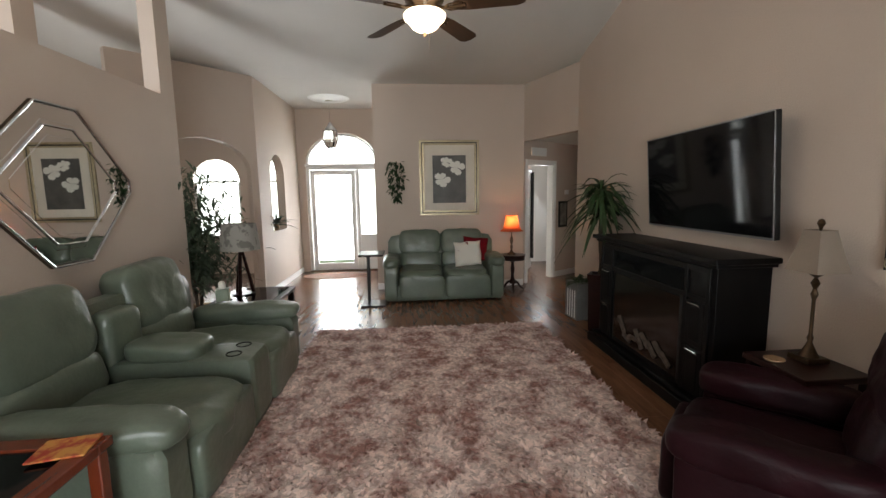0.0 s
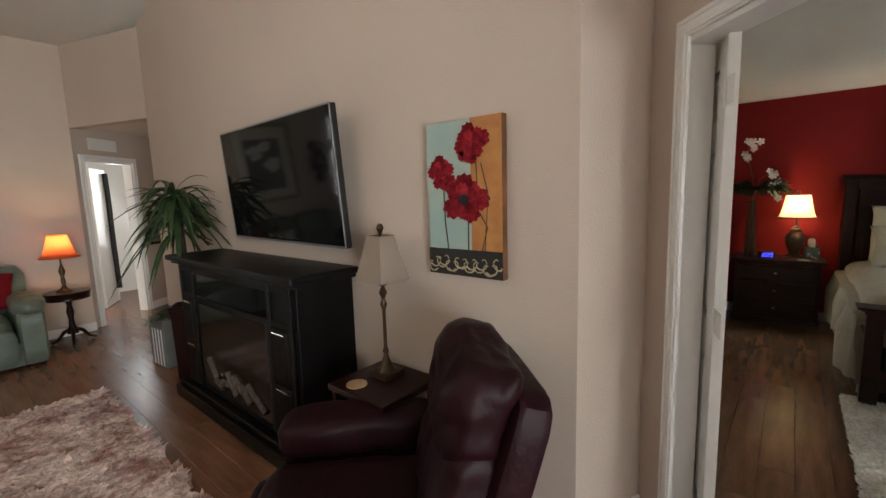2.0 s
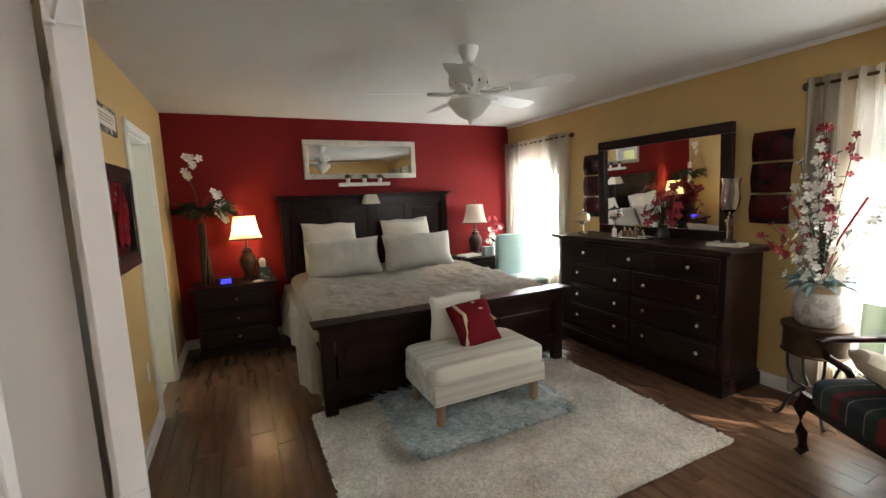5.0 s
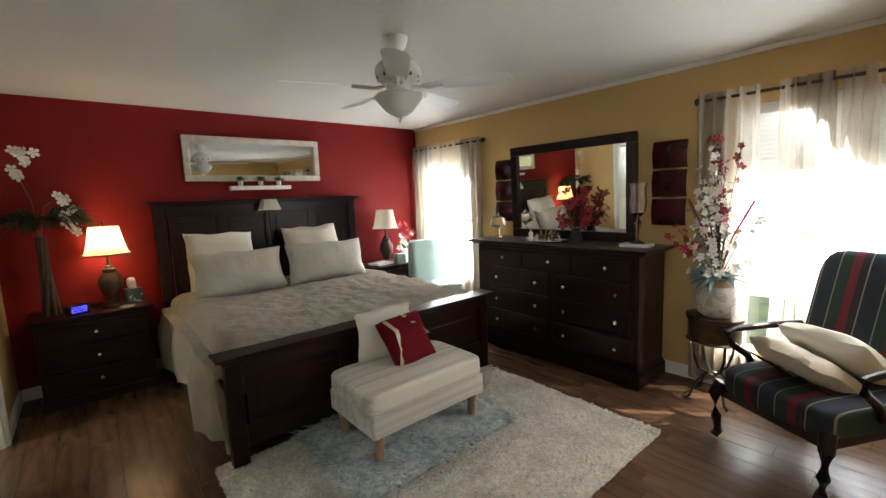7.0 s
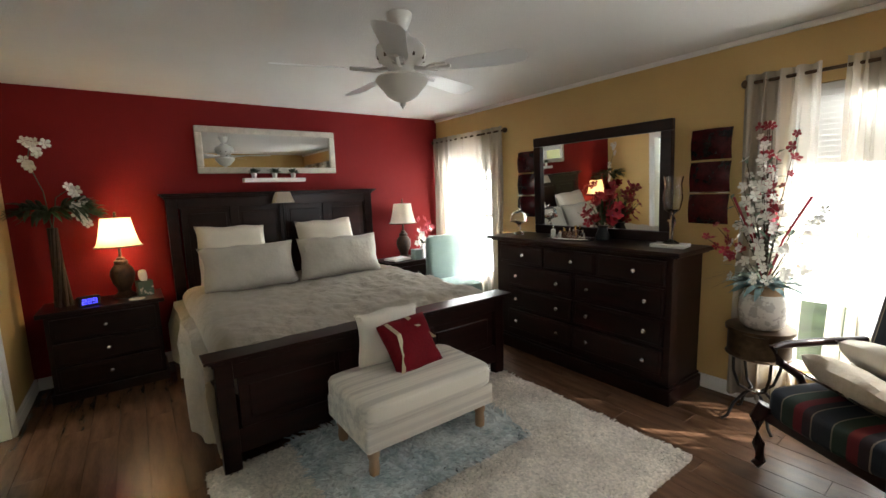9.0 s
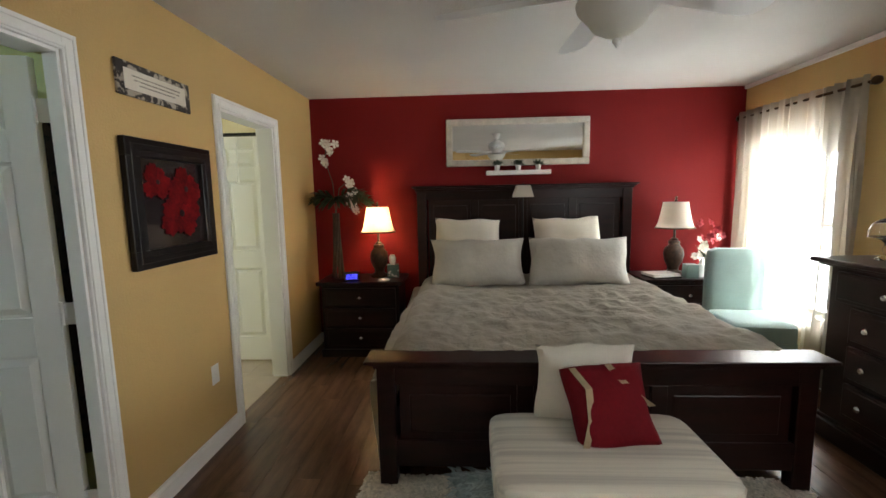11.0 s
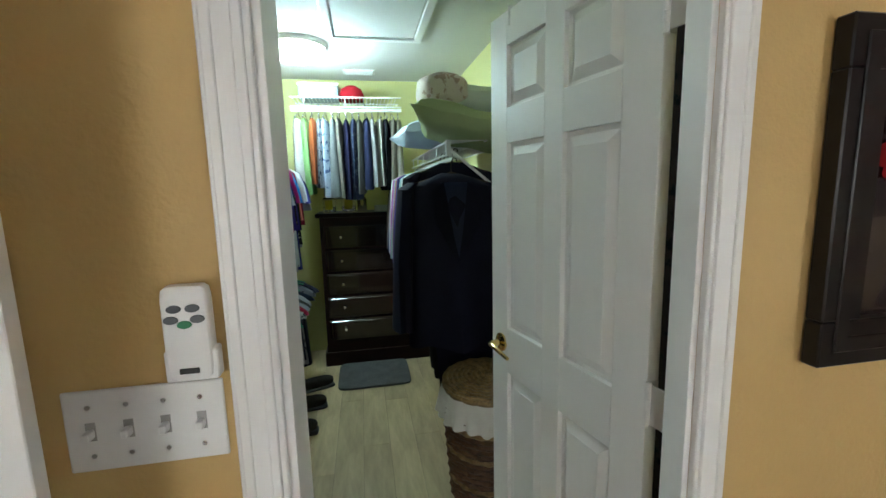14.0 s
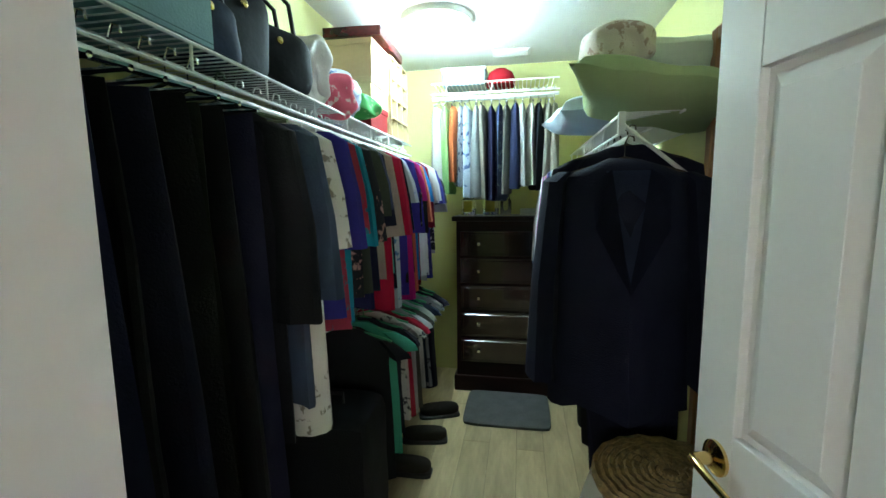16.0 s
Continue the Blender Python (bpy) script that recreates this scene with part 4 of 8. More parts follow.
for mt, n, zz in ((M["petal_w"], 16, 0.2), (M["petal_r"], 12, 0.34)):
    for _ in range(n):
        bm = bmesh.new()
        blossom(bm, (rng.uniform(-0.08, 0.08), rng.uniform(-0.13, 0.13), zz + rng.uniform(-0.06, 0.14)), 0.035, 5, (-1, rng.uniform(-1, 1), 0.4))
        part("blossom", bm, mt, bk)
bm = bmesh.new()
for _ in range(40):
    d = Vector((rng.uniform(-1, 1), rng.uniform(-1, 1), rng.uniform(0.2, 1.5)))
    leaf(bm, (0, 0, 0.14), d, rng.uniform(0.08, 0.2), 0.02, 0.2)
part("leaves", bm, M["leaf2"], bk)
for nm, lab, x, y, prof, mt in (
        ("lotion_bottle", "white plastic lotion bottle on the nightstand", 6.80, -2.20, [(0.03, 0), (0.03, 0.11), (0.012, 0.13), (0.012, 0.17)], "plastic_w"),
        ("lotion_bottle", "white plastic lotion bottle on the nightstand", 6.86, -2.27, [(0.025, 0), (0.025, 0.09), (0.01, 0.11), (0.01, 0.13)], "plastic_w"),
        ("candle_box", "teal square tissue box on the nightstand", 6.77, -2.09, [(0.07, 0), (0.07, 0.12), (0.02, 0.125)], "teal")):
    r = thing(nm, lab, nm.replace("_", " "), pose(x, y, 0.716, 0, 0, 40))
    part("body", lathe(prof, 4 if mt == "teal" else 16), M[mt], r, smooth=mt != "teal")
bkk = thing("magazine", "stack of white magazines on the nightstand", "magazine", pose(6.82, -1.86, 0.716, 0, 0, 12))
for k in range(3):
    part("issue", bx((-0.1 + 0.01 * k, -0.13, 0.012 * k), (0.1, 0.13, 0.012 * k + 0.011), 0.002, 1), M["plastic_w"] if k else M["black"], bkk)

# dresser with mirror
dr = thing("dresser", "wide espresso wood dresser with many drawers", "dresser", pose(0, 0, 0))
part("body", bx((3.84, -2.68, 0.06), (5.52, -2.24, 1.03), 0.004), M["wood"], dr)
bm = bx((3.80, -2.69, 1.03), (5.56, -2.20, 1.045), 0.004)
box(bm, (3.77, -2.69, 1.045), (5.60, -2.17, 1.075), 0.008, 2)
part("top", bm, M["wood"], dr)
bm = bx((3.81, -2.68, 0.0), (5.55, -2.20, 0.11), 0.008)
box(bm, (3.825, -2.68, 0.11), (5.535, -2.22, 0.13), 0.006)
part("plinth", bm, M["wood"], dr)


def ddrawer(x0, x1, z0, z1, ks):
    bm = bx((x0, -2.24, z0), (x1, -2.22, z1), 0.004, 2)
    box(bm, (x0 + 0.02, -2.222, z0 + 0.02), (x1 - 0.02, -2.215, z1 - 0.02), 0.003, 1)
    d = part("drawer", bm, M["wood"], dr)
    for kx in ks:
        knob(d, kx, -2.215, (z0 + z1) / 2, (0, 1, 0), 0.017)


for x0, x1 in ((3.88, 4.40), (4.415, 4.925), (4.94, 5.46)):
    ddrawer(x0, x1, 0.832, 1.005, ((x0 + x1) / 2 - 0.045,))
for k in range(3):
    z0 = 0.182 + k * 0.216
    ddrawer(3.88, 4.61, z0, z0 + 0.198, (4.006, 4.475))
    ddrawer(4.63, 5.36, z0, z0 + 0.198, (4.77, 5.237))
mr = thing("dresser_mirror", "large dark wood framed mirror standing on the dresser", "mirror", pose(4.715, -2.66, 1.076, -2.0))
W, Hh, fr = 1.32, 0.92, 0.085
for a, b in (((-W / 2, 0), (W / 2, fr)), ((-W / 2, Hh - fr), (W / 2, Hh)), ((-W / 2, fr), (-W / 2 + fr, Hh - fr)), ((W / 2 - fr, fr), (W / 2, Hh - fr))):
    part("frame_side", bx((a[0], -0.02, a[1]), (b[0], 0.035, b[1]), 0.008, 2), M["wood"], mr)
bm = bx((-W / 2 + fr, 0.0, fr), (W / 2 - fr, 0.008, Hh - fr))
part("glass", bm, M["mirror"], mr)
for k, x in enumerate((3.83, 5.54)):
    ar = thing("wall_art", "three dark red curved metal wall tiles on wire", "wall art", pose(x, -2.715, 1.56), group="red wall art beside the mirror")
    for j in range(3):
        def tile(u, v, j=j):
            return Vector((-0.13 + 0.26 * u, 0.012 + 0.03 * math.sin(math.pi * u) + 0.02 * math.sin(math.pi * v), -0.33 + 0.225 * j + 0.21 * v))
        bm = grid_sheet(tile, 10, 8)
        bmesh.ops.solidify(bm, geom=bm.faces[:], thickness=0.01)
        part("tile", bm, M["tile_red"] if "tile_red" in M else M.setdefault("tile_red", mat("dark_red_lacquer", (0.13, 0.008, 0.010), 0.25, var=0.5, scale=9, bump=0.2, bump_scale=25)), ar, smooth=True)
    part("wire", tube([(-0.13, 0.03, -0.11), (0.13, 0.03, -0.11)], 0.003, 6), M["chrome"], ar)
# things on the dresser
r = thing("glass_cake_stand", "clear cut glass domed candy dish on a foot", "dish", pose(5.40, -2.42, 1.076))
part("foot", lathe([(0.05, 0), (0.045, 0.008), (0.012, 0.03), (0.02, 0.06), (0.012, 0.09), (0.03, 0.11), (0.085, 0.125), (0.085, 0.132)], 20), M["glass"], r, smooth=True)
part("dome", lathe([(0.082, 0.134), (0.084, 0.16), (0.07, 0.2), (0.04, 0.225), (0.012, 0.235), (0.014, 0.25), (0.002, 0.26)], 20), M["glass"], r, smooth=True)
tr = thing("vanity_tray", "oval mirrored tray on the dresser", "tray", pose(4.78, -2.40, 1.076))
bm = lathe([(0.22, 0), (0.225, 0.012), (0.215, 0.008), (0.002, 0.008)], 32)
bmesh.ops.scale(bm, vec=(1, 0.6, 1), verts=bm.verts)
part("dish", bm, M["mirror"], tr, smooth=True)
rng = random.Random(12)
M["perfume"] = mat("amber_glass", (0.75, 0.45, 0.35), 0.08, trans=0.8, var=0.1)
for k in range(11):
    a = rng.uniform(0, 6.28)
    x, y = 4.78 + 0.17 * math.cos(k * 2.4) * (0.4 + 0.6 * (k % 3) / 2), -2.40 + 0.09 * math.sin(k * 2.4) * (0.4 + 0.6 * (k % 3) / 2)
    hgt, rr = rng.uniform(0.05, 0.11), rng.uniform(0.016, 0.026)
    b = thing("perfume_bottle", "small glass perfume bottle on the tray", "bottle", pose(x, y, 1.086), group="bottles on the tray")
    part("flask", lathe([(rr, 0), (rr, hgt * 0.6), (rr * 0.4, hgt * 0.72)], 6 if k % 2 else 14), (M["perfume"], M["glass"], M["petal_w"])[k % 3], b)
    part("cap", lathe([(rr * 0.42, hgt * 0.72), (rr * 0.42, hgt)], 12), (M["chrome"], M["brass"])[k % 2], b)
fl = thing("flower_vase", "dark red silk flowers in a black vase", "plant", pose(4.55, -2.52, 1.076))
part("vase", lathe([(0.05, 0), (0.06, 0.03), (0.035, 0.1), (0.05, 0.12)], 16), M["black"], fl, smooth=True)
for k in range(34):
    bm = bmesh.new()
    a = rng.uniform(0, 6.28)
    blossom(bm, (rng.uniform(-0.16, 0.16), rng.uniform(-0.05, 0.1), 0.14 + rng.uniform(0, 0.32)), 0.045, 5, (rng.uniform(-1, 1), rng.uniform(-0.2, 1), 0.5))
    part("blossom", bm, M["petal_r"], fl)
bm = bmesh.new()
for k in range(30):
    d = Vector((rng.uniform(-1, 1), rng.uniform(-0.5, 1), rng.uniform(0.3, 1.8)))
    leaf(bm, (0, 0, 0.11), d, rng.uniform(0.12, 0.34), 0.015, 0.15)
part("leaves", bm, M["leaf"], fl)
gl = thing("candle_holder", "tall clear glass hurricane candle holder", "candle holder", pose(3.96, -2.45, 1.10))
part("hurricane", lathe([(0.055, 0), (0.05, 0.008), (0.012, 0.03), (0.014, 0.10), (0.03, 0.16), (0.012, 0.2), (0.05, 0.24), (0.065, 0.32), (0.055, 0.42), (0.065, 0.47), (0.061, 0.47), (0.051, 0.42), (0.061, 0.32), (0.046, 0.245), (0.004, 0.21)], 22), M["glass"], gl, smooth=True)
bo = thing("book", "white paperback book lying on the dresser", "book", pose(3.96, -2.44, 1.076, 0, 0, 8))
part("cover", bx((-0.11, -0.08, 0), (0.11, 0.08, 0.024), 0.002, 1), M["plastic_w"], bo)

# windows, blinds, curtains
def window(name, x0, x1, z0, z1, y, cols=2):
    r = thing(name, "white framed window with raised blind behind sheer curtains", "window", pose(0, 0, 0), kind="structure")
    fw = 0.05
    for a, b in (((x0, z0), (x1, z0 + fw)), ((x0, z1 - fw), (x1, z1)), ((x0, z0 + fw), (x0 + fw, z1 - fw)), ((x1 - fw, z0 + fw), (x1, z1 - fw)), ((x0 + fw, (z0 + z1) / 2 - 0.02), (x1 - fw, (z0 + z1) / 2 + 0.02))):
        part("window_frame", bx((a[0], y - 0.08, a[1]), (b[0], y - 0.03, b[1]), 0.004, 1), M["white"], r)
    g = part("pane", bx((x0 + fw, y - 0.06, z0 + fw), (x1 - fw, y - 0.056, z1 - fw)), M["glass"], r)
    g.visible_shadow = False
    part("window_sill", bx((x0 - 0.03, y - 0.05, z0 - 0.025), (x1 + 0.03, y + 0.03, z0 - 0.002), 0.004), M["white"], r)
    return r


def blind(x0, x1, z0, z1, y):
    r = thing("window_blind", "white horizontal blind drawn up in the window", "blind", pose(0, 0, 0))
    part("headrail", bx((x0, y - 0.02, z1 - 0.04), (x1, y + 0.02, z1), 0.003, 1), M["plastic_w"], r)
    z = z1 - 0.06
    while z > z0:
        bm = bx((x0 + 0.01, -0.022, -0.001), (x1 - 0.01, 0.022, 0.001))
        part("slat", bm, M["plastic_w"], r, at=Matrix.Translation((0, y, z)) @ Matrix.Rotation(radians(66), 4, "X"))
        z -= 0.032


window("window_1", 6.08, 7.00, 0.45, 1.98, -2.72)
window("window_2", 2.00, 3.42, 0.30, 2.08, -2.72)
blind(6.12, 6.96, 1.74, 1.94, -2.745)
blind(2.04, 3.38, 1.62, 2.04, -2.745)


def curtain(x0, x1, z0, z1, y, folds, material, label, seed):
    def fn(u, v):
        a = 0.028 * math.sin(u * folds * 6.283 + seed) + 0.012 * math.sin(u * folds * 15 + seed * 2)
        top = 1 - 0.25 * max(0, v - 0.9) * 10
        return Vector((x0 + (x1 - x0) * u + 0.01 * math.sin(v * 7 + u * 20), y + a * top + 0.01 * noise.noise(Vector((u * 8, v * 3, seed))), z0 + (z1 - z0) * v))
    return part("curtain", grid_sheet(fn, int(folds * 12), 14), material, None, label, True, category="curtain", group="sheer curtains")


for x0, x1, nm, lab in ((5.84, 7.13, 5.825, ""), (2.1, 3.62, 3.646, "")):
    rod = thing("curtain_rod", "dark bronze curtain rod with ball finials", "curtain rod", pose(0, 0, 0), group="curtain rods")
    part("bar", tube([(x0, -2.655, 2.14), (x1, -2.655, 2.14)], 0.011, 10), M["bronze"], rod, smooth=True)
    for x in (x0 - 0.02, x1 + 0.005):
        part("finial", soft((x - 0.028, -2.683, 2.112), (x + 0.028, -2.627, 2.168), 2.2, 6), M["bronze"], rod, smooth=True)
    for x in (x0 + 0.06, x1 - 0.06):
        part("bracket", tube([(x, -2.718, 2.14), (x, -2.66, 2.14)], 0.008, 8), M["bronze"], rod, smooth=True)
SC = "sheer beige striped curtain hanging from a bronze rod"
for k in range(4):
    w = (7.12 - 5.86) / 4
    curtain(5.86 + k * w, 5.86 + (k + 1) * w, 0.05, 2.19, -2.655, 3, M["sheer_dark"] if k in (0, 3) else M["sheer"], SC, k)
for k in range(8):
    w = (3.62 - 2.12) / 8
    curtain(2.12 + k * w, 2.12 + (k + 1) * w - (0.06 if k == 2 else 0.11 if k == 5 else 0.03 if k == 3 else 0.0), 0.05, 2.19, -2.655, 2.2, M["sheer_dark"] if k in (7, 4, 1) else M["sheer"], SC, k + 7)

# ceiling fans
def fan(m, blades, R, blade_mat, body_mat, rod, label, phase, bowl_mat, lit, big=1.0):
    r = thing("ceiling_fan", label, "ceiling fan", m)
    part("canopy", lathe([(0.026, -0.085), (0.04, -0.075), (0.052, -0.05), (0.064, -0.02), (0.066, 0.0)], 24), body_mat, r, smooth=True)
    part("downrod", tube([(0, 0, -0.06), (0, 0, -rod)], 0.012, 12), body_mat, r, smooth=True)
    z = -rod
    mz = lambda q: z + q * big
    part("motor", lathe([(0.02, mz(0.02)), (0.05, mz(0.018)), (0.06, mz(0.0)), (0.10, mz(-0.012)), (0.126, mz(-0.035)), (0.132, mz(-0.065)), (0.124, mz(-0.09)), (0.10, mz(-0.108)), (0.075, mz(-0.125)), (0.07, mz(-0.14)), (0.055, mz(-0.16))], 32), body_mat, r, smooth=True)
    bowl = part("bowl", lathe([(0.10, mz(-0.158)), (0.128, mz(-0.165)), (0.138, mz(-0.176)), (0.132, mz(-0.195)), (0.10, mz(-0.225)), (0.082, mz(-0.248)), (0.05, mz(-0.266)), (0.03, mz(-0.272)), (0.012, mz(-0.28))], 32), bowl_mat, r, "frosted glass light bowl", True)
    part("finial", lathe([(0.012, mz(-0.28)), (0.016, mz(-0.288)), (0.006, mz(-0.30)), (0.002, mz(-0.307))], 12), body_mat, r, smooth=True)
    if not lit:
        for k in range(10):
            part("vent_slot", bx((0.117, -0.006, mz(-0.095)), (0.127, 0.006, mz(-0.07)), 0.002, 1, Matrix.Rotation(radians(36 * k), 4, "Z")), M["bronze"], r)
    for k in range(blades):
        a = Matrix.Rotation(radians(phase + 360 * k / blades), 4, "Z")
        bm = bmesh.new()
        pts = [(0.20, -0.045), (0.28, -0.058), (R - 0.06, -0.07), (R - 0.015, -0.05), (R, 0.0), (R - 0.015, 0.05), (R - 0.06, 0.07), (0.28, 0.058), (0.20, 0.045)]
        vs = [bm.verts.new((x, y, 0)) for x, y in pts]
        f = bm.faces.new(vs)
        bmesh.ops.solidify(bm, geom=[f], thickness=0.008)
        b = part("blade", bm, blade_mat, r, at=Matrix.Translation((0, 0, mz(-0.135))) @ a @ Matrix.Rotation(radians(-12), 4, "X"))
        bm = tube([(0.075, 0, 0.006), (0.14, 0, -0.008), (0.20, 0.0, -0.006), (0.27, 0.0, -0.004)], 0.011, 8)
        box(bm, (0.19, -0.035, -0.007), (0.255, 0.035, 0.0), 0.004, 1)
        tube([(0.13, -0.004, -0.006), (0.165, -0.03, -0.006), (0.20, -0.03, -0.004)], 0.006, 6, bm)
        tube([(0.13, 0.004, -0.006), (0.165, 0.03, -0.006), (0.20, 0.03, -0.004)], 0.006, 6, bm)
        part("blade_iron", bm, body_mat, b)
    if lit:
        part("pull_chain", tube([(0.03, 0, z - 0.2), (0.03, 0, z - 0.40)], 0.001, 6), M["bronze"], r)
    return r


M["frost"] = cloth_mat("frosted_glass", (0.80, 0.79, 0.75), 0.5, 0.0)
M["frost_lit"] = glow("lit_frosted_glass", (1.0, 0.86, 0.66), 1.6)
M["fan_brown"] = mat("brown_fan_blade", (0.10, 0.055, 0.03), 0.5, var=0.2, stretch=(1, 8, 1))
fan(pose(4.51, -0.61, ZB), 5, 0.66, M["white"], M["white"], 0.125, "white five blade ceiling fan with frosted bowl, at rest", 0, M["frost"], False, 1.15)

# stand with flowers, and the armchair by the window
st = thing("plant_stand", "round dark wood drum table on curved iron legs", "table", pose(3.40, -2.45, 0))
part("drum", lathe([(0.165, 0.44), (0.175, 0.45), (0.165, 0.46), (0.165, 0.60), (0.18, 0.605), (0.18, 0.625), (0.002, 0.626)], 32), M["bronze"], st, smooth=True)
for k in range(4):
    a = Matrix.Rotation(radians(45 + 90 * k), 4, "Z")
    bm = tube([(0.14, 0, 0.45), (0.135, 0, 0.34), (0.10, 0, 0.24), (0.03, 0, 0.2), (0.06, 0, 0.19), (0.12, 0, 0.12), (0.155, 0, 0.03), (0.19, 0, 0.008)], 0.009, 8)
    part("leg", bm, M["black"], st, smooth=True, at=a)
part("knot", soft((-0.03, -0.03, 0.185), (0.03, 0.03, 0.215), 3, 5), M["chrome"], st, smooth=True)
fa = thing("flower_arrangement", "tall arrangement of white, red and blue silk flowers in patterned pot", "plant", pose(3.39, -2.44, 0.627))
part("pot", lathe([(0.085, 0), (0.115, 0.03), (0.125, 0.10), (0.12, 0.18), (0.10, 0.215)], 28), M["pot"], fa, smooth=True)
part("rim", lathe([(0.10, 0.215), (0.098, 0.26), (0.108, 0.27), (0.10, 0.272), (0.09, 0.262)], 28), M["terracotta"], fa, smooth=True)
rng = random.Random(21)
stems, lv, wd, bl = bmesh.new(), bmesh.new(), bmesh.new(), bmesh.new()
for k in range(36):
    a, sp, hh = rng.uniform(0, 6.28), rng.uniform(0.02, 0.26), rng.uniform(0.35, 0.98)
    if k > 26:
        hh *= 0.55
        sp += 0.12
    pts = [Vector((0, 0, 0.25)), Vector((math.cos(a) * sp * 0.4, math.sin(a) * sp * 0.3, 0.25 + hh * 0.5)), Vector((math.cos(a) * sp, math.sin(a) * sp * 0.7, 0.25 + hh))]
    tube(pts, 0.0035, 5, stems, 0.002)
    kind = k % 4
    for s in range(9):
        f = 0.3 + 0.7 * s / 8
        p = pts[0].lerp(pts[1], f * 2) if f < 0.5 else pts[1].lerp(pts[2], f * 2 - 1)
        d = Vector((rng.uniform(-1, 1), rng.uniform(-1, 1), rng.uniform(-0.2, 1)))
        if kind < 2:
            leaf(lv, p, d, rng.uniform(0.04, 0.085), 0.028, 0.3, segs=2)
        if f > 0.5 and kind != 1:
            bm = bmesh.new()
            blossom(bm, p + d * 0.02, rng.uniform(0.02, 0.036), 5, d + Vector((0, 1, 0)))
            part("blossom", bm, (M["petal_w"], M["petal_w"], M["petal_r"], M["petal_w"])[kind], fa)
for k in range(60):
    a = rng.uniform(0, 6.28)
    leaf(bl, (0.05 * math.cos(a), 0.05 * math.sin(a), 0.27), (math.cos(a), math.sin(a), rng.uniform(0.1, 1.2)), rng.uniform(0.10, 0.2), 0.045, 0.5)
for k in range(60):
    a = rng.uniform(0, 6.28)
    leaf(wd, (0.04 * math.cos(a), 0.04 * math.sin(a), 0.27), (math.cos(a), math.sin(a), rng.uniform(0.2, 1.6)), rng.uniform(0.2, 0.36), 0.006, 0.5)
for k in range(46):
    a, e = rng.uniform(0, 6.28), rng.uniform(0.08, 0.24)
    bm = bmesh.new()
    blossom(bm, (e * math.cos(a), e * math.sin(a), 0.30 + rng.uniform(0.0, 0.26)), rng.uniform(0.02, 0.036), 5, (math.cos(a), math.sin(a) + 0.6, 0.5))
    part("blossom", bm, M["petal_w"], fa)
for b, mt, nm in ((stems, "bark", "stems"), (lv, "leaf2", "leaves"), (wd, "leaf2", "grass_blades"), (bl, "petal_b", "blue_leaves")):
    part(nm, b, M[mt], fa)
for k in range(3):
    a = rng.uniform(0, 6.28)
    part("seed_head", tube([(0, 0, 0.26), (0.08 * math.cos(a), 0.06 * math.sin(a), 0.55), (0.2 * math.cos(a), 0.1 * math.sin(a), 0.8)], 0.004, 6, taper=0.008), M["petal_r"], fa)

M["tartan"] = bpy.data.materials.new("striped_wool")
M["tartan"].use_nodes = True
_n, _l = M["tartan"].node_tree.nodes, M["tartan"].node_tree.links
_tc, _sx, _ramp, _mod = _n.new("ShaderNodeTexCoord"), _n.new("ShaderNodeSeparateXYZ"), _n.new("ShaderNodeValToRGB"), _n.new("ShaderNodeMath")
_mod.operation = "FRACT"
_mul = _n.new("ShaderNodeMath")
_mul.operation = "MULTIPLY"
_mul.inputs[1].default_value = 4.2
_l.new(_tc.outputs["Object"], _sx.inputs[0]), _l.new(_sx.outputs["X"], _mul.inputs[0]), _l.new(_mul.outputs[0], _mod.inputs[0]), _l.new(_mod.outputs[0], _ramp.inputs[0])
_cr = _ramp.color_ramp
_cr.interpolation = "CONSTANT"
for pos, c in ((0.0, (0.012, 0.018, 0.028)), (0.22, (0.20, 0.17, 0.13)), (0.25, (0.012, 0.03, 0.02)), (0.50, (0.13, 0.008, 0.014)), (0.68, (0.02, 0.015, 0.02)), (0.84, (0.22, 0.19, 0.15)), (0.87, (0.012, 0.02, 0.03))):
    e = _cr.elements.new(pos)
    e.color = (*c, 1)
_l.new(_ramp.outputs[0], _n["Principled BSDF"].inputs["Base Color"])
_n["Principled BSDF"].inputs["Roughness"].default_value = 0.85
ac = thing("armchair", "striped wool armchair with carved dark wooden arms", "armchair", pose(2.81, -2.07, 0, 0, 0, 152))
part("seat", soft((-0.31, -0.32, 0.30), (0.31, 0.30, 0.47), 6, 10), M["tartan"], ac, smooth=True)
part("backrest", soft((-0.30, -0.06, 0.0), (0.30, 0.06, 0.74), 6, 10, m=Matrix.Translation((0, 0.30, 0.40)) @ Matrix.Rotation(radians(-14), 4, "X")), M["tartan"], ac, smooth=True)
for s in (-1, 1):
    part("arm", tube([(s * 0.30, 0.30, 0.66), (s * 0.34, 0.10, 0.655), (s * 0.36, -0.12, 0.65), (s * 0.36, -0.20, 0.64), (s * 0.345, -0.17, 0.56), (s * 0.33, -0.06, 0.48), (s * 0.33, -0.02, 0.40)], 0.021, 10), M["wood"], ac, smooth=True)
    part("front_leg", tube([(s * 0.29, -0.29, 0.36), (s * 0.31, -0.32, 0.28), (s * 0.30, -0.31, 0.14), (s * 0.29, -0.30, 0.05), (s * 0.295, -0.33, 0.022)], 0.036, 10, taper=0.022), M["wood"], ac, smooth=True)
    part("back_leg", tube([(s * 0.27, 0.30, 0.34), (s * 0.27, 0.34, 0.15), (s * 0.28, 0.38, 0.0)], 0.026, 8, taper=0.018), M["wood"], ac, smooth=True)
part("seat_rail", bx((-0.30, -0.30, 0.27), (0.30, 0.30, 0.33), 0.01), M["wood"], ac)
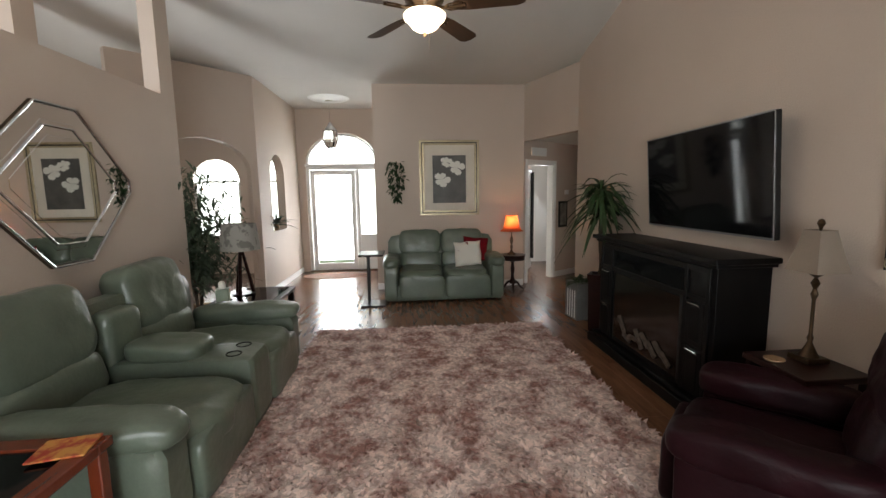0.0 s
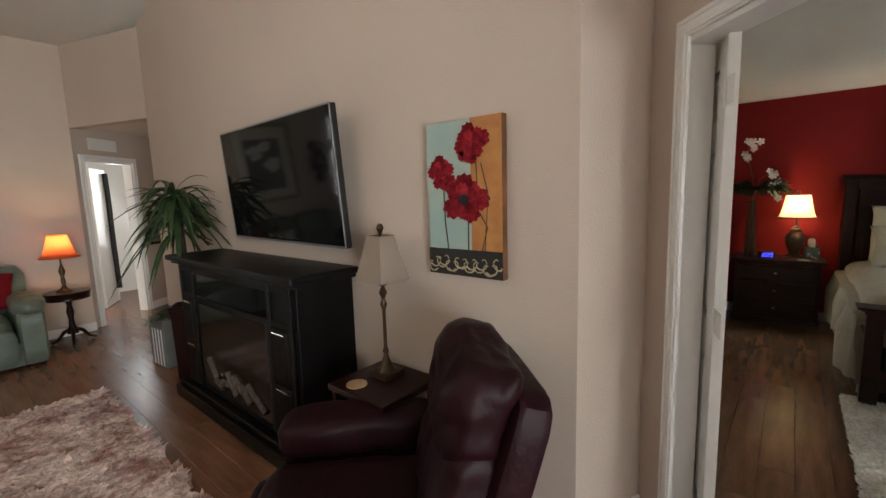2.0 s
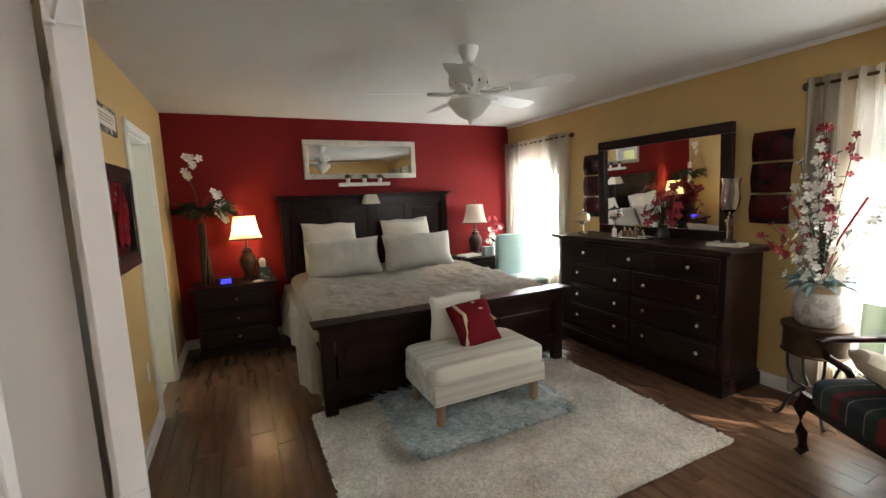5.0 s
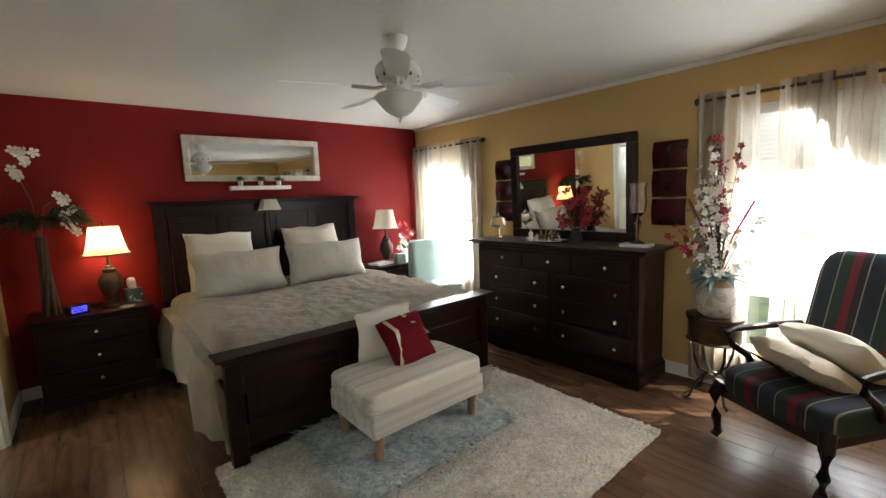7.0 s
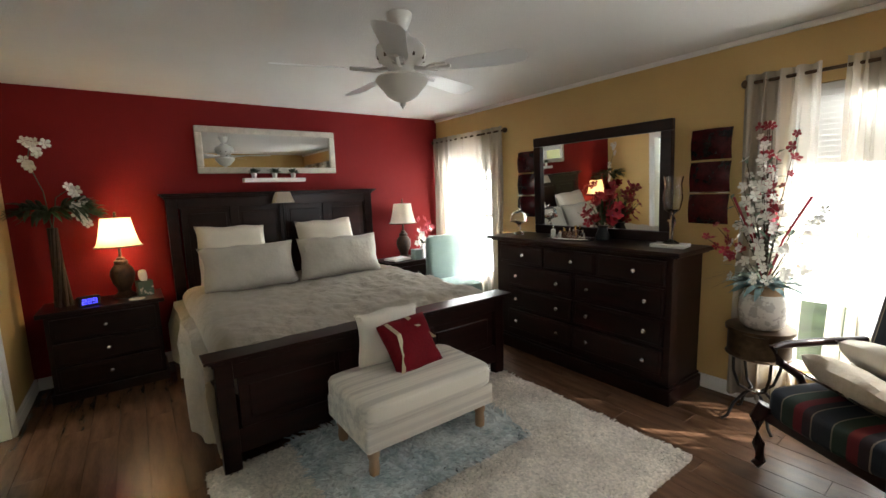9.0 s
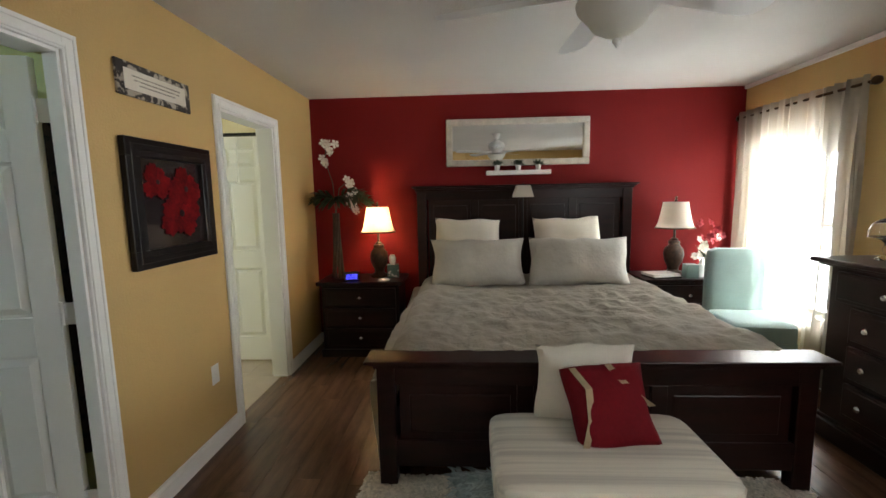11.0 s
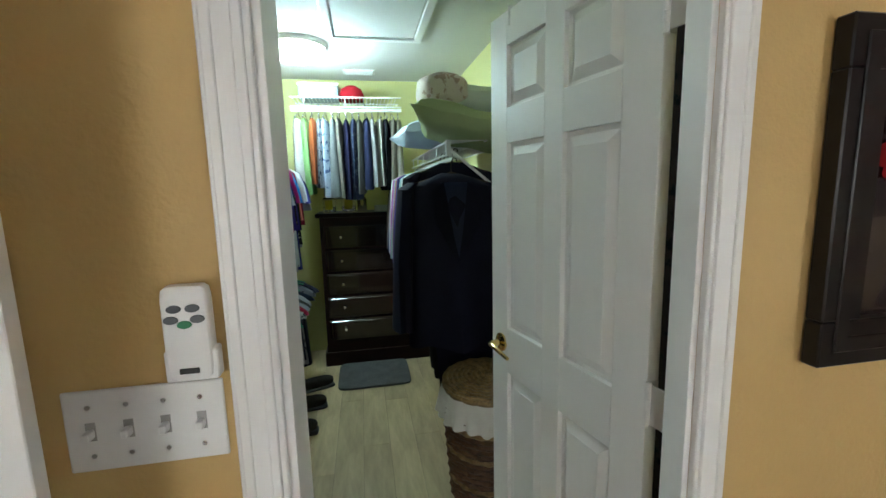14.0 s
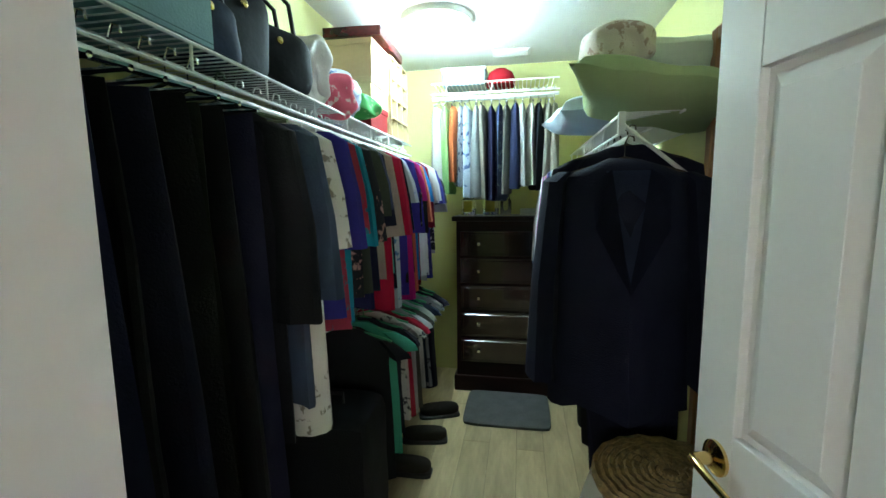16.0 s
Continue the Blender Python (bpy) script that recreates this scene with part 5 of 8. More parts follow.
M["quilt"] = mat("cream_lattice_cushion", (0.60, 0.53, 0.42), 0.8, color2=(0.42, 0.36, 0.27), scale=10, bump=0.3, bump_scale=60)
q = pillow("cushion", 0.44, 0.34, 0.14, pose(2.86, -2.04, 0.545, 62, 0, 140), M["quilt"], "cream cushion with brown lattice cord on the armchair", 9.0, "cushion")
for k in range(-3, 4):
    for sg in (-1, 1):
        a, b = (k * 0.07 - 0.05 * sg, -0.13), (k * 0.07 + 0.05 * sg, 0.13)
        part("cord", tube([(a[0], -0.064, a[1]), ((a[0] + b[0]) / 2, -0.078, 0), (b[0], -0.064, b[1])], 0.003, 5), M["bark"], q)
pillow("cushion", 0.46, 0.34, 0.14, pose(2.74, -2.20, 0.60, 50, 0, 150), M["cream"], "plain tan cushion on the striped armchair", 10.0, "cushion")

# wall things beside the closet door
pc = thing("framed_picture", "red poppies picture in a wide black frame", "picture", pose(5.07, 1.408, 1.462))
M["frame_black"] = mat("black_lacquer_frame", (0.009, 0.007, 0.007), 0.28, var=0.1, spec=0.3)
W, Hh, fr = 0.62, 0.60, 0.085
for a, b in (((-W / 2, -Hh / 2), (W / 2, -Hh / 2 + fr)), ((-W / 2, Hh / 2 - fr), (W / 2, Hh / 2)), ((-W / 2, -Hh / 2 + fr), (-W / 2 + fr, Hh / 2 - fr)), ((W / 2 - fr, -Hh / 2 + fr), (W / 2, Hh / 2 - fr))):
    tall = b[1] - a[1] > b[0] - a[0]
    bm = bx((a[0], -0.033, a[1]), (b[0], -0.001, b[1]), 0.003, 1)
    if tall:
        box(bm, (a[0] + 0.028, -0.037, a[1] - fr + 0.03), (b[0] - 0.028, -0.032, b[1] + fr - 0.03), 0.002, 1)
    else:
        box(bm, (a[0] + 0.028, -0.0368, a[1] + 0.028), (b[0] - 0.028, -0.032, b[1] - 0.028), 0.002, 1)
    part("frame_side", bm, M["frame_black"], pc)
part("print", bx((-W / 2 + fr - 0.004, -0.012, -Hh / 2 + fr - 0.004), (W / 2 - fr + 0.004, -0.003, Hh / 2 - fr + 0.004)), mat("dark_print", (0.05, 0.035, 0.035), 0.12, var=0.4, scale=6, coat=0.6), pc)


def poppy(bm, cx, cz, r, y, rng, n=7):
    for k in range(n):
        a0 = 2 * math.pi * k / n + rng.uniform(-0.2, 0.2)
        size = (1.0, 0.78, 0.95, 0.84, 1.0, 0.7, 0.9)[k % 7]
        c = bm.verts.new((cx, y, cz))
        ring = []
        for j in range(15):
            u = abs(j / 14 - 0.5) * 2
            a = a0 + (j / 14 - 0.5) * 1.25
            rr = r * size * (1 - 0.35 * u ** 3 + 0.06 * math.sin(j * 1.9 + k)) * rng.uniform(0.97, 1.02)
            ring.append(bm.verts.new((cx + rr * math.cos(a), y - 0.0008 * (k + 1), cz + rr * math.sin(a) * 0.92)))
        bm.faces.new([c] + ring)


M["poppy"] = shag_mat("poppy_red_paint", (0.34, 0.012, 0.014), (0.08, 0.003, 0.006), 14, (0.4, 0.9), spread=(0.5, 1.2))
rng = random.Random(4)
for cx, cz, rr in ((-0.12, 0.11, 0.105), (0.09, 0.075, 0.13), (0.04, -0.06, 0.16)):
    bm = bmesh.new()
    poppy(bm, max(-0.22 + rr, min(0.22 - rr, cx)), max(-0.21 + rr, min(0.21 - rr, cz)), rr, -0.0135, rng)
    fl_ = part("painted_flower", bm, M["poppy"], pc)
    part("flower_heart", lathe([(rr * 0.12, 0), (rr * 0.08, 0.001), (0.001, 0.0012)], 12), M["wood"], fl_, at=Matrix.Translation((max(-0.22 + rr, min(0.22 - rr, cx)), -0.0215, max(-0.21 + rr, min(0.21 - rr, cz)))) @ Matrix.Rotation(math.pi / 2, 4, "X"))
sg = thing("wall_sign", "cream plaque with dark scroll border and small writing", "sign", pose(5.025, 1.408, 2.017))
part("border", bx((-0.245, -0.014, -0.075), (0.245, -0.001, 0.075), 0.003), mat("dark_scroll_border", (0.025, 0.018, 0.014), 0.6, color2=(0.40, 0.35, 0.28), scale=26, fine=60, contrast=(0.60, 0.68)), sg)
part("plaque", bx((-0.205, -0.017, -0.045), (0.205, -0.013, 0.045), 0.002), M["cream"], sg)
for z, w in ((0.018, 0.16), (0.0, 0.15), (-0.018, 0.12)):
    part("writing", bx((-w, -0.0185, z - 0.003), (w, -0.0165, z + 0.003)), mat("grey_ink", (0.22, 0.2, 0.17), 0.8, color2=(0.6, 0.55, 0.47), scale=160, contrast=(0.6, 0.65)), sg)
rm = thing("remote_control", "white wall remote with grey and green buttons", "remote", pose(3.742, 1.409, 1.252) @ Matrix.Diagonal((1.22, 1.25, 0.97, 1)))
part("holder", bx((-0.027, -0.022, 0.0), (0.027, -0.001, 0.045), 0.004), M["plastic_w"], rm)
part("body", soft((-0.023, -0.026, 0.004), (0.023, -0.004, 0.135), 9, 8), M["plastic_w"], rm, smooth=True)
for k, (x, z) in enumerate(((-0.009, 0.105), (0.009, 0.105), (-0.013, 0.09), (0.013, 0.09), (0.0, 0.083))):
    bm = lathe([(0.0075, 0), (0.007, 0.002), (0.001, 0.0025)], 12)
    bmesh.ops.scale(bm, vec=(1, 0.75, 1), verts=bm.verts)
    part("button", bm, mat("button_green", (0.03, 0.25, 0.10), 0.5) if k == 4 else mat("button_grey", (0.10, 0.11, 0.12), 0.5), rm, at=Matrix.Translation((x, -0.0258, z)) @ Matrix.Rotation(math.pi / 2, 4, "X"))
part("badge", bx((-0.01, -0.0275, 0.014), (0.01, -0.0255, 0.022), 0.003), M["black"], rm)
sp = thing("switch_plate", "white four gang light switch plate on the yellow wall", "switch", pose(3.671, 1.409, 1.186))
part("plate", bx((-0.10, -0.007, -0.058), (0.10, -0.001, 0.058), 0.003, 2), M["plastic_w"], sp)
for k in (-0.069, -0.023, 0.023, 0.069):
    part("slot", bx((k - 0.006, -0.0076, -0.013), (k + 0.006, -0.0066, 0.013)), mat("switch_slot", (0.35, 0.34, 0.32), 0.6), sp)
    t_ = part("toggle", bx((k - 0.0045, -0.022, -0.008), (k + 0.0045, -0.006, 0.004), 0.002), M["plastic_w"], sp)
    for z in (-0.035, 0.035):
        part("screw", lathe([(0.0035, 0), (0.0035, 0.0012), (0.0005, 0.0014)], 8), M["chrome"], t_, at=Matrix.Translation((k, -0.007, z)) @ Matrix.Rotation(math.pi / 2, 4, "X"))
ot = thing("wall_outlet", "white electrical outlet on the yellow wall", "outlet", pose(5.30, 1.409, 0.45))
part("plate", bx((-0.035, -0.006, -0.058), (0.035, -0.001, 0.058), 0.003, 2), M["plastic_w"], ot)
for z in (-0.024, 0.024):
    part("socket", soft((-0.016, -0.009, z - 0.018), (0.016, -0.004, z + 0.018), 5, 4), M["plastic_w"], ot)
bm = bx((1.8, -2.72 + 0.001, ZB - 0.035), (7.15, -2.69, ZB - 0.002), 0.006)
part("trim", bm, M["white"], None, "thin white cornice strip along the ceiling", kind="structure", category="trim")

# ---------------------------------------------------------------- living room
fan(pose(0.44, 3.17, ZL + 2.79 * 0.285), 5, 0.65, M["fan_brown"], M["bronze"], 1.21, "brown five blade ceiling fan with lit glass bowl, at rest", 54, M["frost_lit"], True)
lamp("fan_light", "POINT", pose(0.44, 3.17, 2.52), 4.32, (1.0, 0.82, 0.6), 0.1)
M["cup"] = mat("dark_cup_holder", (0.015, 0.015, 0.016), 0.2, 0.6)


def seat_unit(root, w, x0, y_back, depth, tall, seed, foot=True):
    """One reclining seat: lower back, head roll, seat and footrest; x across, y to the back."""
    f = y_back - depth
    part("seat_cushion", soft((x0 + 0.004, f - 0.01, 0.20), (x0 + w - 0.004, y_back - 0.18, 0.485), 3.6, 18, 0.016, seed=seed, sag=0.03), M["green"], root, smooth=True)
    part("footrest", soft((x0 + 0.006, f - 0.012, 0.06), (x0 + w - 0.006, f + 0.10, 0.40), 7, 10, 0.006, seed=seed + 1), M["green"], root, smooth=True)
    tilt = Matrix.Translation((0, y_back - 0.18, 0.42)) @ Matrix.Rotation(radians(-12), 4, "X")
    part("lumbar_cushion", soft((x0 + 0.004, -0.13, -0.04), (x0 + w - 0.004, 0.10, 0.24), 4, 10, 0.012, m=tilt, seed=seed + 2), M["green"], root, smooth=True)
    part("back_cushion", soft((x0 + 0.002, -0.14, 0.17), (x0 + w - 0.002, 0.13, tall - 0.40), 4.4, 22, 0.013, m=tilt, seed=seed + 3), M["green"], root, smooth=True)


def arm(root, x0, x1, y_back, depth, seed, top=0.60):
    f = y_back - depth
    part("arm_panel", soft((x0, f + 0.02, 0.03), (x1, y_back - 0.05, top - 0.06), 12, 8, 0.004, seed=seed), M["green"], root, smooth=True)
    part("arm_pad", soft((x0 - 0.02, f - 0.01, top - 0.12), (x1 + 0.03, y_back - 0.20, top + 0.055), 3.2, 16, 0.018, seed=seed + 1), M["green"], root, smooth=True)


ls = thing("loveseat", "green leather reclining loveseat with two seats", "sofa", pose(0.795, 7.12, 0))
seat_unit(ls, 0.66, -0.66, 0, 0.95, 0.98, 1.0)
seat_unit(ls, 0.66, 0.0, 0, 0.95, 0.98, 5.0)
arm(ls, -0.87, -0.67, 0, 0.92, 9.0)
arm(ls, 0.67, 0.87, 0, 0.92, 12.0)
part("base", bx((-0.84, -0.86, 0.02), (0.84, -0.05, 0.25), 0.02), M["green"], ls)
part("back_shell", soft((-0.84, -0.14, 0.05), (0.84, 0.0, 0.92), 10, 8), M["green"], ls, smooth=True)
sf = thing("sofa", "green leather reclining sofa with cup holder console", "sofa", pose(-1.80, 3.10, 0, 0, 0, 90))
seat_unit(sf, 0.69, -0.87, 0, 1.10, 1.06, 21.0)
seat_unit(sf, 0.69, 0.17, 0, 1.10, 1.06, 25.0)
arm(sf, -1.09, -0.87, 0, 1.08, 29.0, 0.56)
arm(sf, 0.87, 1.09, 0, 1.08, 32.0, 0.56)
part("base", bx((-1.05, -0.98, 0.02), (1.05, -0.05, 0.25), 0.02), M["green"], sf)
part("back_shell", soft((-1.05, -0.16, 0.05), (1.05, 0.0, 0.90), 10, 8), M["green"], sf, smooth=True)
con = part("console", soft((-0.172, -1.10, 0.04), (0.165, -0.2, 0.53), 14, 12, 0.003), M["green"], sf, smooth=True)
part("console_back", soft((-0.17, -0.27, 0.45), (0.165, -0.06, 0.84), 6, 10, 0.01), M["green"], sf, smooth=True)
part("lid", soft((-0.165, -0.76, 0.50), (0.158, -0.28, 0.635), 4.2, 12, 0.008, m=Matrix.Translation((0, -0.52, 0.52)) @ Matrix.Rotation(radians(3), 4, "X") @ Matrix.Translation((0, 0.52, -0.52))), M["green"], con, smooth=True)
for y in (-0.08, 0.09):
    part("cup_holder", lathe([(0.045, 0.522), (0.05, 0.536), (0.043, 0.536), (0.04, 0.49), (0.002, 0.49)], 20), M["cup"], con, "black ringed cup holder", True, Matrix.Translation((y, -0.95, 0)))
pillow("throw_pillow", 0.42, 0.38, 0.14, pose(1.18, 6.62, 0.64, -18, -4, -4), mat("white_red_print", (0.68, 0.64, 0.56), 0.8, color2=(0.16, 0.01, 0.01), scale=7, fine=9, contrast=(0.47, 0.5)), "white pillow with red and green print on the loveseat", 11.0)
pillow("throw_pillow", 0.40, 0.36, 0.14, pose(1.32, 6.75, 0.70, -18, 6, 2), M["redfab"], "dark red throw pillow on the loveseat", 12.0)

# recliner, turned into the room
rc = thing("recliner", "burgundy leather recliner with padded arms", "armchair", pose(2.0, 1.88, 0, 0, 0, -134) @ Matrix.Diagonal((0.98, 0.98, 0.965, 1)))
BG = M["burgundy"]
part("seat_cushion", soft((-0.27, -0.48, 0.24), (0.27, 0.22, 0.47), 5, 14, 0.014, seed=3), BG, rc, smooth=True)
part("footrest", soft((-0.27, -0.53, 0.06), (0.27, -0.38, 0.41), 6, 10, 0.008, seed=4), BG, rc, smooth=True)
tilt = Matrix.Translation((0, 0.22, 0.42)) @ Matrix.Rotation(radians(-16), 4, "X")
part("back_cushion", soft((-0.29, -0.10, -0.04), (0.29, 0.12, 0.40), 4, 18, 0.026, m=tilt, seed=5), BG, rc, smooth=True)
part("head_cushion", soft((-0.29, -0.13, 0.24), (0.29, 0.12, 0.66), 3.6, 20, 0.034, m=tilt, seed=6), BG, rc, smooth=True)
part("back_shell", soft((-0.33, 0.06, -0.30), (0.33, 0.20, 0.58), 8, 10, 0.004, m=tilt), BG, rc, smooth=True)
for s in (-1, 1):
    part("arm_panel", soft((s * 0.38 - 0.09, -0.43, 0.04), (s * 0.38 + 0.09, 0.34, 0.52), 9, 10, 0.006, seed=8), BG, rc, smooth=True)
    part("arm_pad", soft((s * 0.38 - 0.115, -0.46, 0.43), (s * 0.38 + 0.115, 0.24, 0.605), 4, 16, 0.018, seed=9 + s), BG, rc, smooth=True)
part("base", bx((-0.36, -0.40, 0.02), (0.36, 0.34, 0.25), 0.02), BG, rc)

# media console with electric fireplace
mc = thing("media_console", "black wooden media console with electric fireplace", "media console", pose(0, 0, 0))
BW = M["blackwood"]
part("body", bx((2.24, 2.76, 0.10), (2.61, 4.38, 1.06), 0.004), BW, mc)
bm = bx((2.17, 2.69, 1.075), (2.612, 4.45, 1.115), 0.010, 2)
box(bm, (2.20, 2.72, 1.05), (2.612, 4.42, 1.078), 0.006)
part("top", bm, BW, mc)
bm = bx((2.15, 2.70, 0.0), (2.612, 4.46, 0.09), 0.008)
box(bm, (2.18, 2.73, 0.09), (2.612, 4.43, 0.125), 0.008)
part("plinth", bm, BW, mc)
bm = bx((2.225, 2.80, 0.80), (2.242, 4.34, 0.83), 0.003)
box(bm, (2.225, 2.80, 1.0), (2.242, 4.34, 1.04), 0.003)
for y in (2.80, 3.02, 4.10, 4.31):
    box(bm, (2.222, y, 0.13), (2.242, y + 0.035, 1.03), 0.003)
part("face_frame", bm, BW, mc)
# no real recess: a flat dark panel paints the shade of the open shelf
part("shelf_recess", bx((2.236, 3.06, 0.84), (2.241, 4.09, 0.99)), M["screen"], mc, "flat dark panel standing for the shade in an open shelf")
fp = part("firebox", bx((2.234, 3.10, 0.17), (2.24, 4.07, 0.78)), mat("smoked_fire_glass", (0.02, 0.013, 0.010), 0.12, var=0.4, scale=8), mc, "smoked glass front of the electric fire")
part("fire_frame", bx((2.228, 3.07, 0.14), (2.236, 3.10, 0.80), 0.002), M["black"], fp)
rng = random.Random(3)
for k in range(9):
    y = 3.18 + k * 0.095
    part("log", tube([(2.232, y, 0.22 + 0.05 * (k % 2)), (2.231, y + 0.11, 0.30 + rng.uniform(-0.05, 0.12))], 0.022, 8), mat("pale_ash_log", (0.12, 0.09, 0.07), 0.9, var=0.4, scale=20), fp) if k < 8 else None
for y0, y1 in ((2.84, 3.02), (4.135, 4.31)):
    for z0, z1 in ((0.14, 0.46), (0.48, 0.79)):
        bm = bx((2.222, y0, z0), (2.24, y1, z1), 0.004)
        box(bm, (2.217, y0 + 0.035, z0 + 0.035), (2.224, y1 - 0.035, z1 - 0.035), 0.003)
        d = part("door", bm, BW, mc)
        part("handle", bx((2.205, y0 + 0.03, z1 - 0.022), (2.218, y1 - 0.03, z1 - 0.012), 0.003), M["chrome"], d, "small chrome bar handle")
cb = thing("cable_box", "slim black box with blue clock display", "electronics", pose(2.30, 4.0, 1.0) @ Matrix.Translation((0, 0, -0.155)))
part("case", bx((-0.06, -0.12, 0), (0.1, 0.12, 0.05), 0.004), M["black"], cb)
part("display", bx((-0.062, -0.03, 0.018), (-0.06, 0.05, 0.035)), M["digit"], cb, "glowing blue display")
tv = thing("television", "large flat black television tilted on the wall", "television", pose(2.535, 3.39, 1.615, 0, 0, -93.0) @ Matrix.Rotation(radians(4), 4, "X") @ Matrix.Diagonal((1, 1, 0.945, 1)))
part("panel", bx((-0.735, -0.02, -0.41), (0.735, 0.02, 0.41), 0.006), M["black"], tv)
part("screen", bx((-0.722, -0.0225, -0.395), (0.722, -0.019, 0.40)), M["screen"], tv, "dark glossy screen, switched off")
bm = bmesh.new()
for a, b in (((-0.735, -0.41), (0.735, -0.396)), ((0.730, -0.41), (0.736, 0.41)), ((-0.736, -0.41), (-0.730, 0.41)), ((-0.735, 0.402), (0.735, 0.411))):
    box(bm, (a[0], -0.024, a[1]), (b[0], -0.019, b[1]), 0.001, 1)
part("bezel", bm, mat("dull_silver", (0.30, 0.30, 0.31), 0.35, 0.8), tv, "thin silver bezel")
part("mount", bx((-0.2, 0.018, -0.15), (0.2, 0.06, 0.15), 0.004), M["black"], tv)

# poppy canvas
cv = thing("canvas_painting", "canvas of red poppies on blue and orange ground", "painting", pose(2.612, 1.906, 1.486, 0, 0, -90))
part("canvas", bx((-0.202, -0.04, -0.342), (0.202, -0.004, 0.342), 0.003), mat("blue_green_paint", (0.26, 0.40, 0.40), 0.7, color2=(0.40, 0.46, 0.36), scale=3, fine=12, bump=0.2, bump_scale=300), cv)
part("orange_field", bx((0.045, -0.0412, -0.222), (0.2025, -0.0035, 0.3425), 0.001), mat("orange_paint", (0.52, 0.25, 0.07), 0.7, color2=(0.34, 0.12, 0.04), scale=5, fine=20), cv)
part("dark_edge", bx((0.2022, -0.0405, -0.343), (0.2034, -0.0034, 0.343)), mat("brown_edge_paint", (0.20, 0.08, 0.03), 0.7, var=0.3, scale=8), cv)
part("scroll_band", bx((-0.2025, -0.0415, -0.3425), (0.2028, -0.0034, -0.222), 0.001), mat("black_band_paint", (0.02, 0.018, 0.016), 0.7, var=0.2), cv)
M["scroll"] = mat("gold_scroll_paint", (0.46, 0.38, 0.24), 0.7, var=0.2, scale=20)
rng = random.Random(14)
for k in range(15):
    cx, cz, sg = -0.185 + 0.026 * k, -0.282 + rng.uniform(-0.018, 0.018), (-1) ** k
    pts = [(cx + sg * (0.006 + 0.034 * f) * math.cos(1.1 + 4.6 * f), -0.0418, cz + (0.006 + 0.036 * f) * math.sin(1.1 + 4.6 * f)) for f in [i / 9 for i in range(10)]]
    pts = [(max(-0.198, min(0.198, x)), y, max(-0.338, min(-0.227, z))) for x, y, z in pts]
    part("painted_scroll", tube(pts, 0.0018, 4, taper=0.0042), M["scroll"], cv)
M["poppy_light"] = shag_mat("bright_poppy_paint", (0.42, 0.028, 0.04), (0.12, 0.006, 0.012), 22, (0.4, 0.9), spread=(0.4, 1.25))
for pts in ([(-0.105, 0.06), (-0.10, -0.10), (-0.085, -0.222)], [(0.03, -0.10), (0.028, -0.222)], [(0.075, 0.16), (0.085, -0.05), (0.13, -0.12), (0.10, -0.222)], [(0.10, 0.15), (0.135, 0.02), (0.115, -0.222)]):
    part("painted_stem", tube([(x, -0.0418, z) for x, z in pts], 0.0028, 5), M["bark"], cv)
rng = random.Random(9)
for cx, cz, rr in ((-0.118, 0.135, 0.075), (-0.10, 0.09, 0.065), (0.055, 0.245, 0.092), (0.045, 0.195, 0.06), (0.016, 0.0, 0.128)):
    bm = bmesh.new()
    poppy(bm, cx, cz, rr, -0.0428, rng)
    poppy(bm, cx + 0.008, cz - 0.004, rr * 0.7, -0.0485, rng, 6)
    f_ = part("painted_flower", bm, M["poppy_light"], cv)
    if rr > 0.12:
        part("flower_heart", lathe([(rr * 0.2, 0), (rr * 0.16, 0.001), (0.001, 0.0012)], 12), M["black"], f_, at=Matrix.Translation((cx, -0.0545, cz)) @ Matrix.Rotation(math.pi / 2, 4, "X"))

# side table and square-shaded lamp
stb = thing("side_table", "dark wooden side table with curved iron brace", "table", pose(2.42, 2.30, 0))
part("tabletop", bx((-0.20, -0.20, 0.57), (0.18, 0.20, 0.605), 0.006), M["wood"], stb)
for x in (-0.17, 0.15):
    for y in (-0.17, 0.17):
        part("leg", bx((x - 0.016, y - 0.016, 0), (x + 0.016, y + 0.016, 0.57), 0.004), M["wood"], stb)
part("brace", tube([(-0.17, -0.17, 0.5), (0, -0.17, 0.38), (0.15, -0.17, 0.5)], 0.006, 8), M["black"], stb, smooth=True)
bl_ = thing("buffet_lamp", "slender bronze lamp with square tan shade", "lamp", pose(2.46, 2.33, 0.606))
part("foot", bx((-0.065, -0.065, 0), (0.065, 0.065, 0.03), 0.006), M["bronze"], bl_)
part("stem", lathe([(0.05, 0.03), (0.035, 0.05), (0.018, 0.09), (0.011, 0.11), (0.016, 0.13), (0.009, 0.15), (0.009, 0.34), (0.018, 0.37), (0.009, 0.40), (0.022, 0.43), (0.008, 0.46), (0.035, 0.48), (0.008, 0.49), (0.006, 0.72)], 16), M["bronze"], bl_, smooth=True)
bm = lathe([(0.135, 0.495), (0.116, 0.55), (0.088, 0.64), (0.068, 0.715)], 4, cap=False)
bmesh.ops.rotate(bm, verts=bm.verts, matrix=Matrix.Rotation(math.pi / 4, 3, "Z"))
part("shade", bm, M["shade_tan"], bl_)
part("finial", lathe([(0.006, 0.715), (0.012, 0.735), (0.02, 0.75), (0.012, 0.77), (0.002, 0.775)], 12), M["bronze"], bl_, smooth=True)
co = thing("coaster", "round brown stone coaster on the side table", "coaster", pose(2.29, 2.36, 0.606))
part("disc", lathe([(0.045, 0), (0.05, 0.004), (0.05, 0.01), (0.002, 0.011)], 20), M["terracotta"], co, smooth=True)
